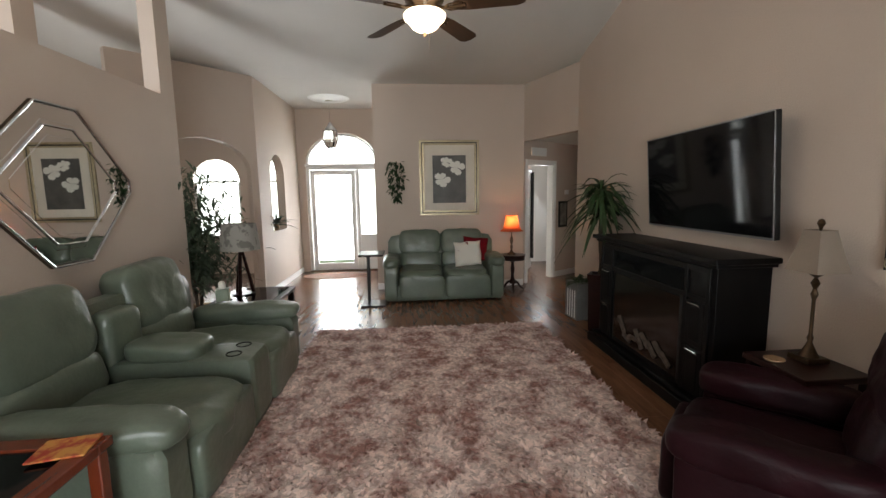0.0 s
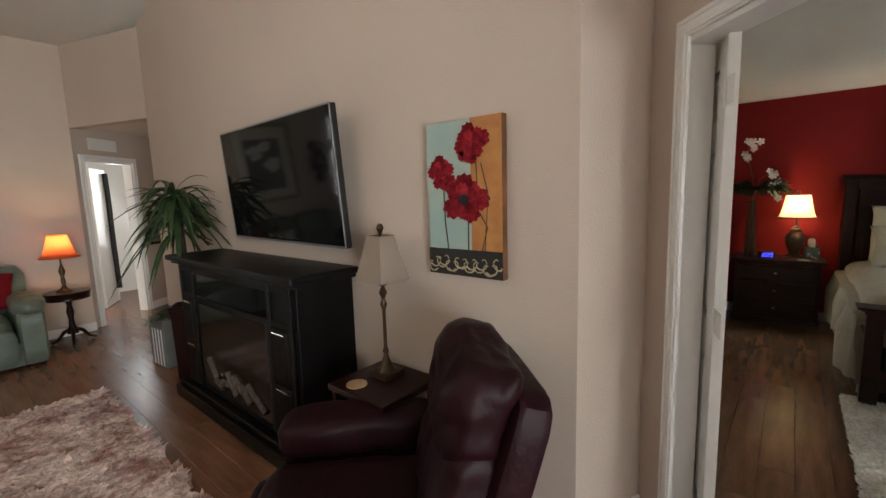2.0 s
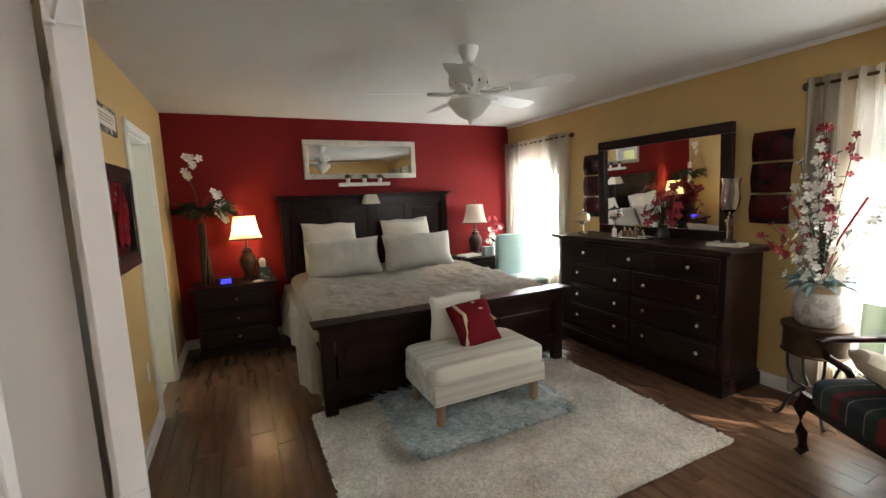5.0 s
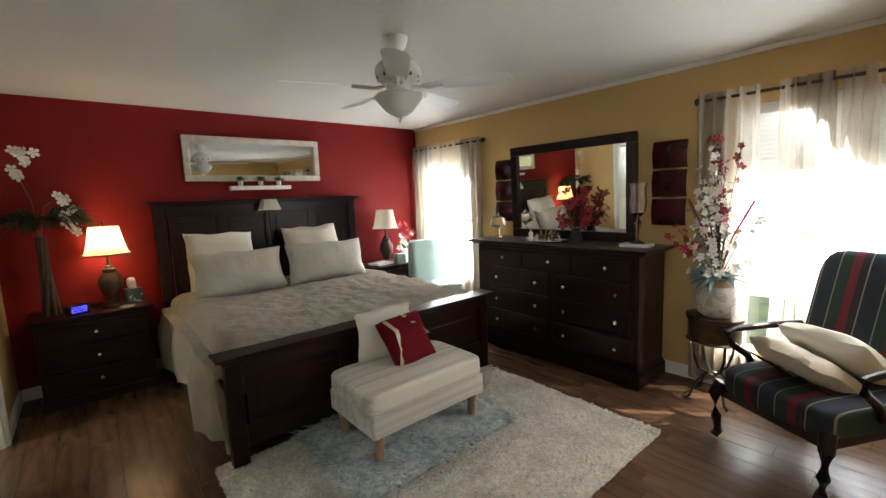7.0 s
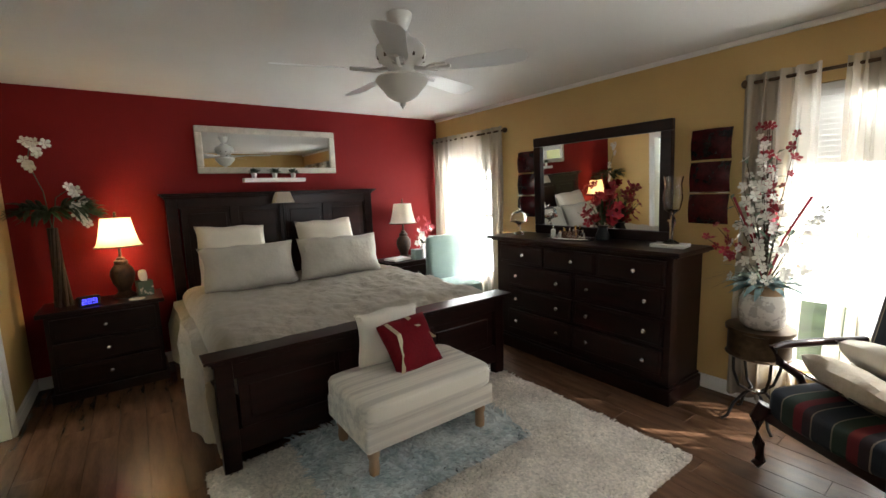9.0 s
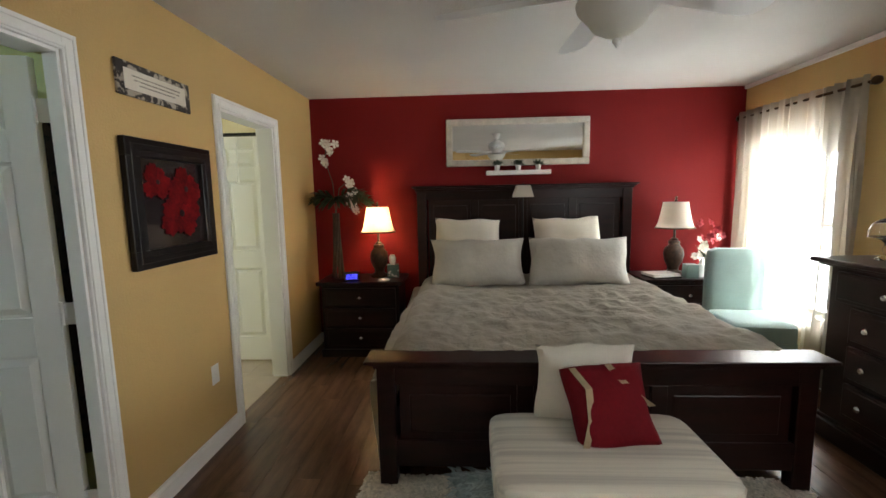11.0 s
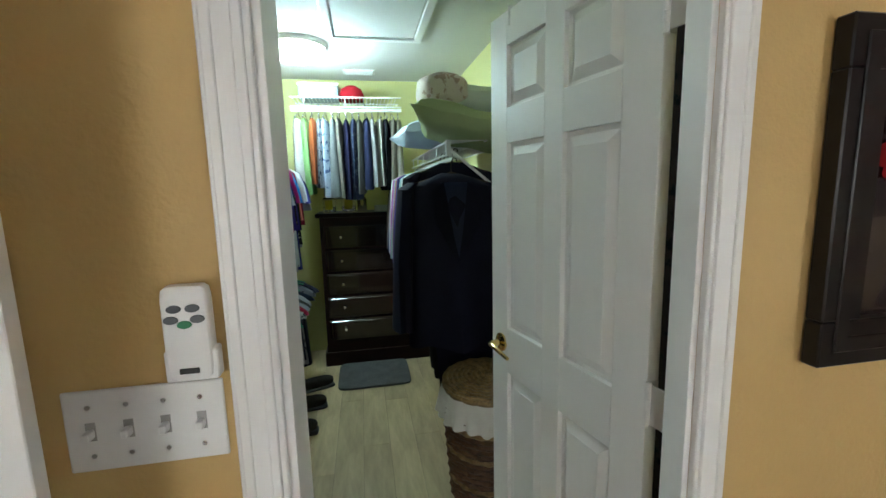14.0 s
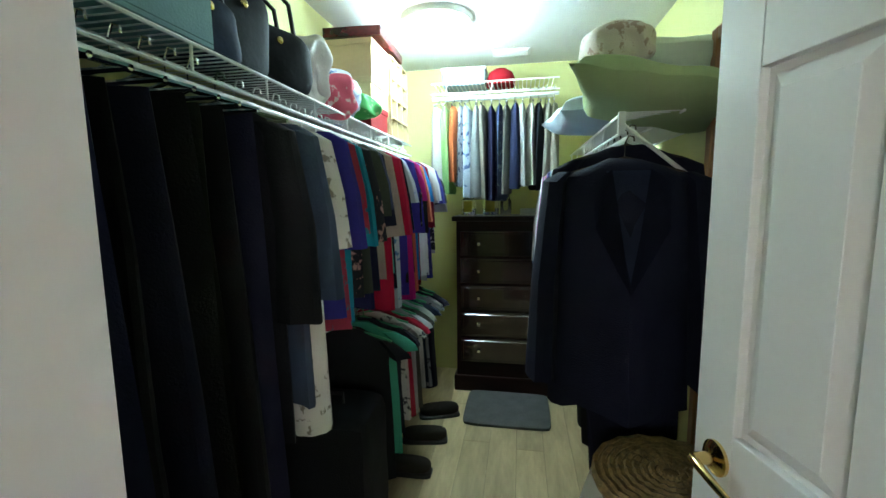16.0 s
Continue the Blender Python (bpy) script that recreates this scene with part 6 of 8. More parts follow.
wo = thing("wall_outlet", "white electrical outlet behind the side table", "outlet", pose(2.619, 2.18, 0.42, 0, 0, -90))
part("plate", bx((-0.035, -0.006, -0.058), (0.035, -0.001, 0.058), 0.003), M["plastic_w"], wo)
part("plug", bx((-0.012, -0.03, -0.035), (0.014, -0.006, -0.01), 0.003), M["black"], wo)


# plants
def strap_plant(m, label, n, length, width, trunk, seed, pot=True):
    rng = random.Random(seed)
    r = thing("potted_plant", label, "plant", m)
    if pot:
        part("pot", lathe([(0.10, 0), (0.13, 0.05), (0.14, 0.55), (0.15, 0.62), (0.16, 0.66), (0.14, 0.66), (0.13, 0.6)], 4), M["wood"], r)
    part("trunk", tube([(0, 0, 0.6), (0.02, 0.01, 0.9), (0, 0, trunk)], 0.03, 8), M["bark"], r, smooth=True)
    bm = bmesh.new()
    for k in range(n):
        a, el = rng.uniform(0, 6.28), rng.uniform(-0.3, 1.5)
        z = trunk * rng.uniform(0.78, 1.0)
        leaf(bm, (0, 0, z), (math.cos(a), math.sin(a), el), length * rng.uniform(0.6, 1.1), width, rng.uniform(0.45, 1.05), segs=6)
    part("leaves", bm, M["leaf"], r)
    return r


strap_plant(pose(2.36, 4.66, 0, 0, 0, 10), "tall dark green yucca in a dark square planter", 150, 0.50, 0.04, 1.60, 31)
gp = thing("planter_box", "tall grey box planter with white stripes and small plant", "planter", pose(2.40, 5.25, 0, 0, 0, 5))
part("box", bx((-0.13, -0.15, 0), (0.13, 0.15, 0.45), 0.006), mat("grey_metal_box", (0.16, 0.16, 0.15), 0.4, var=0.2), gp)
for k in range(4):
    part("stripe", bx((-0.134, -0.11 + k * 0.06, 0.02), (-0.129, -0.095 + k * 0.06, 0.36)), M["plastic_w"], gp)
bm = bmesh.new()
rng = random.Random(5)
for k in range(46):
    a = rng.uniform(0, 6.28)
    leaf(bm, (rng.uniform(-0.08, 0.08), rng.uniform(-0.1, 0.1), 0.44), (math.cos(a), math.sin(a), rng.uniform(0.3, 1.5)), rng.uniform(0.15, 0.3), 0.03, 0.5)
part("leaves", bm, M["leaf"], gp)


def ficus(m, height, label, seed):
    rng = random.Random(seed)
    r = thing("indoor_tree", label, "plant", m)
    part("pot", lathe([(0.12, 0), (0.16, 0.26), (0.17, 0.28), (0.15, 0.28), (0.14, 0.2)], 20), M["terracotta"], r, smooth=True)
    limbs, lv = bmesh.new(), bmesh.new()
    tops = []
    for k in range(9):
        a = rng.uniform(0, 6.28)
        p1 = Vector((0.1 * math.cos(a), 0.1 * math.sin(a), height * 0.5))
        p2 = Vector((rng.uniform(0.1, 0.32) * math.cos(a), rng.uniform(0.1, 0.32) * math.sin(a), height * rng.uniform(0.7, 1.0)))
        tube([(0.02 * math.cos(a), 0.02 * math.sin(a), 0.2), p1, p2], 0.01, 6, limbs, 0.004)
        tops.append((p1, p2))
    for k in range(2400):
        p1, p2 = tops[k % len(tops)]
        f = rng.uniform(-0.5, 1.05)
        p = p1.lerp(p2, f) + Vector((rng.gauss(0, 0.18), rng.gauss(0, 0.18), rng.gauss(0, 0.11)))
        if p.z < 0.5:
            p.z += 0.3
        a = rng.uniform(0, 6.28)
        leaf(lv, p, (math.cos(a), math.sin(a), rng.uniform(-0.5, 0.5)), rng.uniform(0.09, 0.16), 0.034, 0.5, segs=2)
    part("trunk", limbs, M["bark"], r, smooth=True)
    part("crown", lv, M["leaf2"], r)
    return r


ficus(pose(-2.18, 5.35, 0), 1.78, "tall bushy artificial ficus tree in a pot", 17)
# end table, lamp and box beyond the sofa
et = thing("end_table", "dark wooden end table with glass top", "table", pose(-1.36, 4.86, 0))
part("tabletop", bx((-0.34, -0.42, 0.46), (0.32, 0.42, 0.50), 0.008), M["wood"], et)
part("glass_inset", bx((-0.28, -0.36, 0.5), (0.26, 0.36, 0.505), 0.001), M["screen"], et, "dark glass inset")
part("shelf", bx((-0.30, -0.38, 0.12), (0.28, 0.38, 0.145), 0.004), M["wood"], et)
for x in (-0.3, 0.27):
    for y in (-0.37, 0.37):
        part("leg", bx((x - 0.03, y - 0.03, 0), (x + 0.03, y + 0.03, 0.46), 0.006), M["wood"], et)
tl = thing("table_lamp", "dark wooden tripod lamp with grey patterned drum shade", "lamp", pose(-1.50, 4.92, 0.506))
for k in range(3):
    a = Matrix.Rotation(radians(30 + 120 * k), 4, "Z")
    part("leg", tube([(0.10, 0, 0), (0.015, 0, 0.46)], 0.022, 6, taper=0.016), M["wood"], tl, at=a)
part("foot_ring", lathe([(0.11, 0), (0.115, 0.012), (0.095, 0.012)], 20), M["wood"], tl)
part("shade", lathe([(0.20, 0.48), (0.17, 0.76)], 32, cap=False), mat("grey_trellis_shade", (0.30, 0.29, 0.26), 0.8, color2=(0.16, 0.155, 0.14), scale=14, fine=20, contrast=(0.6, 0.66)), tl, smooth=True)
bxx = thing("tissue_box", "pale green square tissue box on the end table", "tissue box", pose(-1.58, 4.60, 0.506, 0, 0, 15))
part("carton", bx((-0.06, -0.06, 0), (0.06, 0.06, 0.13), 0.004), mat("pale_green_card", (0.36, 0.46, 0.36), 0.6), bxx)
part("tissue", soft((-0.03, -0.03, 0.125), (0.03, 0.03, 0.2), 3, 5, 0.03), M["petal_w"], bxx, smooth=True)
# cherry side table near the sofa
ct = thing("side_table", "red cherry wood side table with dark glass top", "table", pose(-1.20, 1.65, 0))
bm = bmesh.new()
for a, b in (((-0.34, -0.33), (0.32, -0.25)), ((-0.34, 0.22), (0.32, 0.30)), ((-0.34, -0.25), (-0.26, 0.22)), ((0.24, -0.25), (0.32, 0.22))):
    box(bm, (a[0], a[1], 0.575), (b[0], b[1], 0.615), 0.006)
part("top_frame", bm, M["cherry"], ct)
part("glass", bx((-0.26, -0.25, 0.598), (0.24, 0.22, 0.606)), M["screen"], ct, "dark glass inset")
part("shelf", bx((-0.30, -0.30, 0.26), (0.33, 0.30, 0.30), 0.006), M["cherry"], ct)
for x in (-0.3, 0.28):
    for y in (-0.29, 0.26):
        part("leg", bx((x - 0.025, y - 0.025, 0), (x + 0.025, y + 0.025, 0.58), 0.006), M["cherry"], ct)
pl = thing("coaster", "orange and gold printed tile coaster on the table", "coaster", pose(-0.99, 1.86, 0.616, 0, 0, 12))
part("tile", bx((-0.09, -0.075, 0), (0.09, 0.075, 0.008), 0.002), mat("orange_gold_print", (0.60, 0.28, 0.06), 0.5, color2=(0.38, 0.03, 0.015), scale=14, contrast=(0.58, 0.78)), pl)
rj = thing("candle_jar", "dark red candle jar with black lid", "candle", pose(-1.36, 1.60, 0.616))
part("jar", lathe([(0.05, 0), (0.055, 0.01), (0.055, 0.1), (0.045, 0.115)], 20), mat("red_glass", (0.20, 0.01, 0.01), 0.1, var=0.2), rj, smooth=True)
part("lid", lathe([(0.052, 0.115), (0.054, 0.14), (0.03, 0.15), (0.002, 0.152)], 20), M["black"], rj, smooth=True)
rmt = thing("remote_control", "black remote control on the lower shelf", "remote", pose(-1.05, 1.72, 0.301, 0, 0, 30))
part("body", soft((-0.09, -0.022, 0), (0.09, 0.022, 0.02), 6, 5), M["black"], rmt, smooth=True)

# bevelled mirror on the left wall
mm = thing("wall_mirror", "large silver lozenge mirror hanging on the beige wall", "mirror", pose(-1.998, 3.32, 1.63, 0, 0, 90))
oct_ = [(-0.17, -0.53), (0.17, -0.53), (0.66, -0.04), (0.66, 0.06), (0.17, 0.53), (-0.17, 0.53), (-0.66, 0.06), (-0.66, -0.04)]
bm = prism(bmesh.new(), oct_, -0.02)
part("backing", bm, M["bronze"], mm)
for s in (0.98, 0.80, 0.62):
    bm = bmesh.new()
    prism(bm, [(x * s, z * s) for x, z in oct_], -0.006)
    bmesh.ops.bevel(bm, geom=[e for e in bm.edges if abs(e.verts[0].co.y - e.verts[1].co.y) < 1e-4 and e.verts[0].co.y < -0.003], offset=0.02, segments=1, affect="EDGES", offset_type="WIDTH")
    part("glass", bm, M["mirror"], mm, at=Matrix.Translation((0, -0.0205 - (1 - s) * 0.012, 0)))
for a, b in zip(oct_, oct_[1:] + oct_[:1]):
    for s in (0.985, 0.72):
        part("edge_strip", tube([(a[0] * s, -0.03, a[1] * s), (b[0] * s, -0.03, b[1] * s)], 0.008, 6), M["chrome"], mm)

# art wall
ap = thing("framed_picture", "grey and white orchid print in wide gold frame", "picture", pose(0.97, 7.198, 1.805))
W, Hh = 0.97, 1.20
for wv, y, mt in ((0.0, 0.0, "gold"), (0.035, 0.006, "black"), (0.05, 0.004, "gold")):
    fr = (0.035, 0.015, 0.03)[(0.0, 0.035, 0.05).index(wv)]
    for a, b in (((-W / 2 + wv, -Hh / 2 + wv), (W / 2 - wv, -Hh / 2 + wv + fr)), ((-W / 2 + wv, Hh / 2 - wv - fr), (W / 2 - wv, Hh / 2 - wv)), ((-W / 2 + wv, -Hh / 2 + wv + fr), (-W / 2 + wv + fr, Hh / 2 - wv - fr)), ((W / 2 - wv - fr, -Hh / 2 + wv + fr), (W / 2 - wv, Hh / 2 - wv - fr))):
        part("frame_side", bx((a[0], -0.035 + y, a[1]), (b[0], -0.001, b[1]), 0.005), M[mt], ap)
part("mat_board", bx((-W / 2 + 0.075, -0.014, -Hh / 2 + 0.075), (W / 2 - 0.075, -0.004, Hh / 2 - 0.075)), M["cream"], ap)
part("print", bx((-0.27, -0.017, -0.40), (0.27, -0.013, 0.36)), mat("grey_print", (0.12, 0.115, 0.10), 0.5, color2=(0.05, 0.048, 0.044), scale=4), ap)
rng = random.Random(3)
for cx, cz, rr in ((-0.12, -0.02, 0.14), (0.12, 0.17, 0.14), (-0.05, 0.26, 0.1)):
    bm = bmesh.new()
    poppy(bm, cx, cz, rr, -0.0185, rng, 5)
    part("printed_flower", bm, M["petal_w"], ap)
wp = thing("wall_plant", "hanging green leaf spray on the beige wall", "plant", pose(0.12, 7.19, 2.08))
bm = bmesh.new()
rng = random.Random(6)
for k in range(170):
    f = rng.random()
    w = 0.15 * math.sin(math.pi * min(1, 0.25 + f * 0.72))
    leaf(bm, (rng.uniform(-w, w), -0.02 - rng.random() * 0.07, -f * 0.62), (rng.uniform(-1, 1), -0.6, rng.uniform(-1, 0.4)), rng.uniform(0.05, 0.1), 0.04, 0.4, segs=2)
part("leaves", bm, M["leaf"], wp)
part("stem", tube([(0, -0.015, 0.0), (0.01, -0.03, -0.3), (0, -0.02, -0.68)], 0.008, 6), M["bark"], wp)
# round table with lit red lamp
rt = thing("round_table", "small round dark pedestal table with carved rim", "table", pose(1.92, 6.78, 0))
part("tabletop", lathe([(0.17, 0.50), (0.19, 0.505), (0.185, 0.52), (0.195, 0.565), (0.20, 0.575), (0.20, 0.585), (0.002, 0.586)], 32), M["wood"], rt, smooth=True)
part("pedestal", lathe([(0.05, 0.12), (0.055, 0.15), (0.03, 0.2), (0.022, 0.28), (0.035, 0.36), (0.02, 0.44), (0.05, 0.5)], 16), M["wood"], rt, smooth=True)
for k in range(3):
    part("foot", tube([(0.02, 0, 0.17), (0.09, 0, 0.13), (0.15, 0, 0.05), (0.2, 0, 0.02), (0.22, 0, 0.02)], 0.02, 8, taper=0.014), M["wood"], rt, smooth=True, at=Matrix.Rotation(radians(20 + 120 * k), 4, "Z"))
rl2 = thing("table_lamp", "lit brass lamp with red fabric shade", "lamp", pose(1.90, 6.78, 0.587))
part("stem", lathe([(0.07, 0), (0.065, 0.02), (0.03, 0.04), (0.014, 0.07), (0.022, 0.12), (0.012, 0.16), (0.03, 0.22), (0.014, 0.28), (0.008, 0.30), (0.007, 0.40)], 16), M["bronze"], rl2, smooth=True)
part("shade", bell_shade(0.18, 0.085, 0.24, 24, 2.2), M["shade_red"], rl2, smooth=True, at=Matrix.Translation((0, 0, 0.37)))
part("bulb", lathe([(0.012, 0), (0.028, 0.04), (0.03, 0.06), (0.002, 0.09)], 14), M["bulb"], rl2, "glowing warm bulb", True, Matrix.Translation((0, 0, 0.42)))
lamp("lamp_light", "POINT", pose(1.90, 6.76, 1.12), 1.89, (1.0, 0.62, 0.30), 0.04)
# C-shaped table
ctb = thing("tray_table", "dark C shaped tray table beside the loveseat", "table", pose(-0.24, 6.22, 0))
part("tabletop", bx((-0.16, -0.22, 0.715), (0.18, 0.22, 0.745), 0.006), M["wood"], ctb)
for y in (-0.08, 0.08):
    part("post", bx((-0.06, y - 0.012, 0.02), (-0.03, y + 0.012, 0.72), 0.003), M["black"], ctb)
part("foot", bx((-0.15, -0.17, 0), (0.20, 0.17, 0.025), 0.006), M["wood"], ctb)
# entry: front door, chandelier, mat
fd = thing("door_front", "white front door with full glass storm panel and sidelight", "door", pose(0, 0, 0), kind="structure")
X0, X1, YD = -1.75, -0.30, 9.16
for a, b in (((X0, 0), (X0 + 0.06, 2.14)), ((X1 - 0.06, 0), (X1, 2.14)), ((X0 + 0.06, 2.08), (X1 - 0.06, 2.14)), ((X0 + 0.98, 0), (X0 + 1.05, 2.08))):
    part("frame", bx((a[0], YD - 0.05, a[1]), (b[0], YD + 0.05, b[1]), 0.004), M["white"], fd)
bm = bmesh.new()
for a, b in (((X0 + 0.07, 0.02), (X0 + 0.16, 2.07)), ((X0 + 0.88, 0.02), (X0 + 0.97, 2.07)), ((X0 + 0.16, 1.97), (X0 + 0.88, 2.07)), ((X0 + 0.16, 0.02), (X0 + 0.88, 0.16))):
    box(bm, (a[0], YD - 0.02, a[1]), (b[0], YD + 0.02, b[1]), 0.004)
part("storm_door", bm, M["white"], fd)
part("sidelight_panel", bx((X0 + 1.05, YD - 0.02, 0), (X1 - 0.06, YD + 0.02, 0.75), 0.004), M["white"], fd)
for a, b in (((X0 + 0.16, 0.16), (X0 + 0.88, 1.97)), ((X0 + 1.1, 0.78), (X1 - 0.1, 2.05)), ):
    g = part("pane", bx((a[0], YD - 0.003, a[1]), (b[0], YD + 0.003, b[1])), M["glass"], fd)
    g.visible_shadow = False
part("threshold", bx((X0, YD - 0.09, 0.0), (X1, YD + 0.06, 0.02), 0.004), M["bronze"], fd)
tri_ = thing("window_fan_light", "white half round fanlight over the front door", "window", pose(-1.025, 9.15, 2.18), kind="structure")
for k in range(13):
    a, b = math.pi * k / 13, math.pi * (k + 1) / 13
    part("window_frame", tube([(0.70 * math.cos(a), 0, 0.59 * math.sin(a)), (0.70 * math.cos(b), 0, 0.59 * math.sin(b))], 0.024, 6), M["white"], tri_)
for k in (1, 2, 3):
    a = math.pi * k / 4
    part("glazing_bar", tube([(0, 0, 0.02), (0.70 * math.cos(a), 0, 0.59 * math.sin(a))], 0.012, 6), M["white"], tri_)
part("sill", bx((-0.74, -0.06, -0.04), (0.74, 0.06, 0.01), 0.004), M["white"], tri_)
M["leadglass"] = mat("leaded_glass", (0.75, 0.85, 0.9), 0.35, trans=0.9, var=0.2, scale=6, bump=0.4, bump_scale=14)
for x0, x1, z1 in ((-3.95, -3.05, 1.85), (-2.65, -1.95, 1.95)):
    wn = thing("window_arched", "white arched window in the dining room", "window", pose(0, 0, 0), kind="structure")
    for a, b in (((x0, 0.75), (x1, 0.80)), ((x0, 0.80), (x0 + 0.05, z1)), ((x1 - 0.05, 0.80), (x1, z1)), ((x0 + 0.05, 1.84), (x1 - 0.05, 1.88))):
        part("window_frame", bx((a[0], 9.13, a[1]), (b[0], 9.18, b[1]), 0.004), M["white"], wn)
chd = thing("chandelier", "glass and silver metal lantern pendant on a chain", "pendant lamp", pose(-1.07, 8.2, 0))
part("chain", tube([(0, 0, ZL - 0.03), (0, 0, 2.86)], 0.004, 6), M["chrome"], chd)
part("canopy", lathe([(0.06, ZL - 0.04), (0.07, ZL - 0.02), (0.07, ZL - 0.001)], 20), M["brass"], chd, smooth=True)
part("crown", lathe([(0.01, 2.86), (0.03, 2.84), (0.05, 2.80), (0.12, 2.72), (0.13, 2.70)], 8), M["chrome"], chd)
part("lantern", lathe([(0.12, 2.70), (0.14, 2.55), (0.09, 2.42), (0.02, 2.39)], 8), M["glass"], chd)
for k in range(8):
    a = 2 * math.pi * k / 8
    part("bar", tube([(0.12 * math.cos(a), 0.12 * math.sin(a), 2.70), (0.14 * math.cos(a), 0.14 * math.sin(a), 2.55), (0.09 * math.cos(a), 0.09 * math.sin(a), 2.42), (0.02 * math.cos(a), 0.02 * math.sin(a), 2.39)], 0.003, 5), M["chrome"], chd)
md = thing("ceiling_medallion", "round white plaster ceiling medallion", "trim", pose(-1.07, 8.2, ZL), kind="structure")
part("disc", lathe([(0.10, -0.04), (0.14, -0.035), (0.18, -0.02), (0.26, -0.025), (0.30, -0.012), (0.33, -0.016), (0.36, -0.001)], 40), M["white"], md, smooth=True)
em = thing("door_mat", "red and beige oval door mat at the entry", "rug", pose(-1.15, 8.55, 0.001))
bm = lathe([(0.62, 0), (0.62, 0.008), (0.56, 0.012), (0.002, 0.012)], 36)
bmesh.ops.scale(bm, vec=(1, 0.5, 1), verts=bm.verts)
part("weave", bm, mat("red_beige_weave", (0.42, 0.20, 0.16), 0.95, color2=(0.30, 0.27, 0.22), scale=4, fine=60), em)
for z, x, y in ((0.98, -1.97, 7.4), (0.98, -1.97, 7.75)):
    p_ = thing("potted_plant", "small leafy plant on the arched sill", "plant", pose(x, y, z), group="plants on the arched sill")
    part("pot", lathe([(0.04, 0), (0.055, 0.1), (0.05, 0.1)], 14), M["terracotta"], p_, smooth=True)
    bm = bmesh.new()
    for k in range(60):
        a = rng.uniform(0, 6.28)
        leaf(bm, (0, 0, 0.1), (math.cos(a), math.sin(a), rng.uniform(0, 2.2)), rng.uniform(0.1, 0.42), 0.04, 0.4)
    part("leaves", bm, M["leaf"], p_)
# hall beyond the angled opening
casing("door_frame_hall", frame_at((2.20, 7.28), (3.75, 8.33))[0] @ Matrix.Translation((0.14, 0, 0)), 0.70, 2.04, 0.12)
hm, _n = frame_at((2.20, 7.28), (3.75, 8.33))
hp = thing("framed_picture", "small dark framed picture in the hall", "picture", hm @ pose(1.12, -0.002, 1.15))
part("frame", bx((-0.13, -0.02, -0.24), (0.13, -0.001, 0.24), 0.006), M["black"], hp)
part("print", bx((-0.09, -0.023, -0.2), (0.09, -0.019, 0.2)), mat("pale_print", (0.30, 0.28, 0.25), 0.4, var=0.4, scale=9), hp)
hv = thing("air_vent", "white louvred return air vent over the hall door", "vent", hm @ pose(0.42, -0.002, 2.24))
part("frame", bx((-0.2, -0.012, -0.07), (0.2, -0.001, 0.07), 0.004), M["plastic_w"], hv)
for k in range(6):
    part("slat", bx((-0.18, -0.018, -0.055 + k * 0.02), (0.18, -0.011, -0.045 + k * 0.02)), M["plastic_w"], hv)
th = thing("thermostat", "small white thermostat on the hall wall", "thermostat", hm @ pose(1.22, -0.002, 1.55))
part("case", bx((-0.05, -0.025, -0.04), (0.05, -0.001, 0.04), 0.005), M["plastic_w"], th)
# room behind the hall door
wall("wall_far_room", (2.0, 9.6), (4.4, 9.6), 0.12, 2.5, M["white"], (), "pale painted wall of the far room")
wall("wall_far_room_east", (4.4, 9.6), (4.4, 8.0), 0.12, 2.5, M["beige"], (), "pale painted wall of the far room")
slab("ceiling_far_room", [(-0.1, 7.4), (2.3, 7.4), (3.9, 8.4), (4.5, 8.4), (4.5, 9.7), (-0.1, 9.7)], 2.5, 2.58, M["ceil"], "white ceiling of the far room", "ceiling")
# unseen lamp added to brighten the far room, which has no window
lamp("window_light", "AREA", look((3.4, 9.5, 1.5), (2.6, 7.5, 1.0)), 8.1, DAY, 0.8, 1.4)
pd = thing("door_far_room", "white panelled door with glazed strip, standing ajar", "door", pose(2.55, 8.35, 0.01, 0, 0, 62), kind="structure")
part("leaf", bx((0, 0, 0), (0.6, 0.035, 2.0), 0.004), M["white"], pd)
part("garland", tube([(0.5, -0.03, 1.95), (0.52, -0.03, 1.5), (0.5, -0.03, 0.9), (0.52, -0.03, 0.2)], 0.035, 8), M["black"], pd, "dark hanging organiser")

# ---------------------------------------------------------------- closet
def loft(bm, rings, seg=18, fold=0.0, seed=0.0, m=None):
    """A cloth tube hanging down: rings of (z, cx, half width, half thickness)."""
    start = len(bm.verts)
    rows = []
    zt, zb = rings[0][0], rings[-1][0]
    for z, cx, w, t in rings:
        f = (zt - z) / max(1e-6, zt - zb)
        row = []
        for k in range(seg):
            a = 2 * math.pi * k / seg
            wav = 1 + fold * f * math.sin(a * 5 + seed * 3)
            q = Vector((cx + w * math.cos(a), t * math.sin(a) * wav + fold * 0.05 * f * math.sin(a * 3 + seed), z))
            q += noise.noise_vector(Vector((q.x * 7 + seed, q.y * 7, q.z * 4))) * 0.012
            row.append(bm.verts.new(q))
        rows.append(row)
    for p, q in zip(rows, rows[1:]):
        for k in range(seg):
            bm.faces.new((p[k], p[(k + 1) % seg], q[(k + 1) % seg], q[k]))
    bm.faces.new(rows[0]), bm.faces.new(rows[-1][::-1])
    if m is not None:
        bm.verts.ensure_lookup_table()
        bmesh.ops.transform(bm, matrix=m, verts=bm.verts[start:])
    return bm


FAB = {}


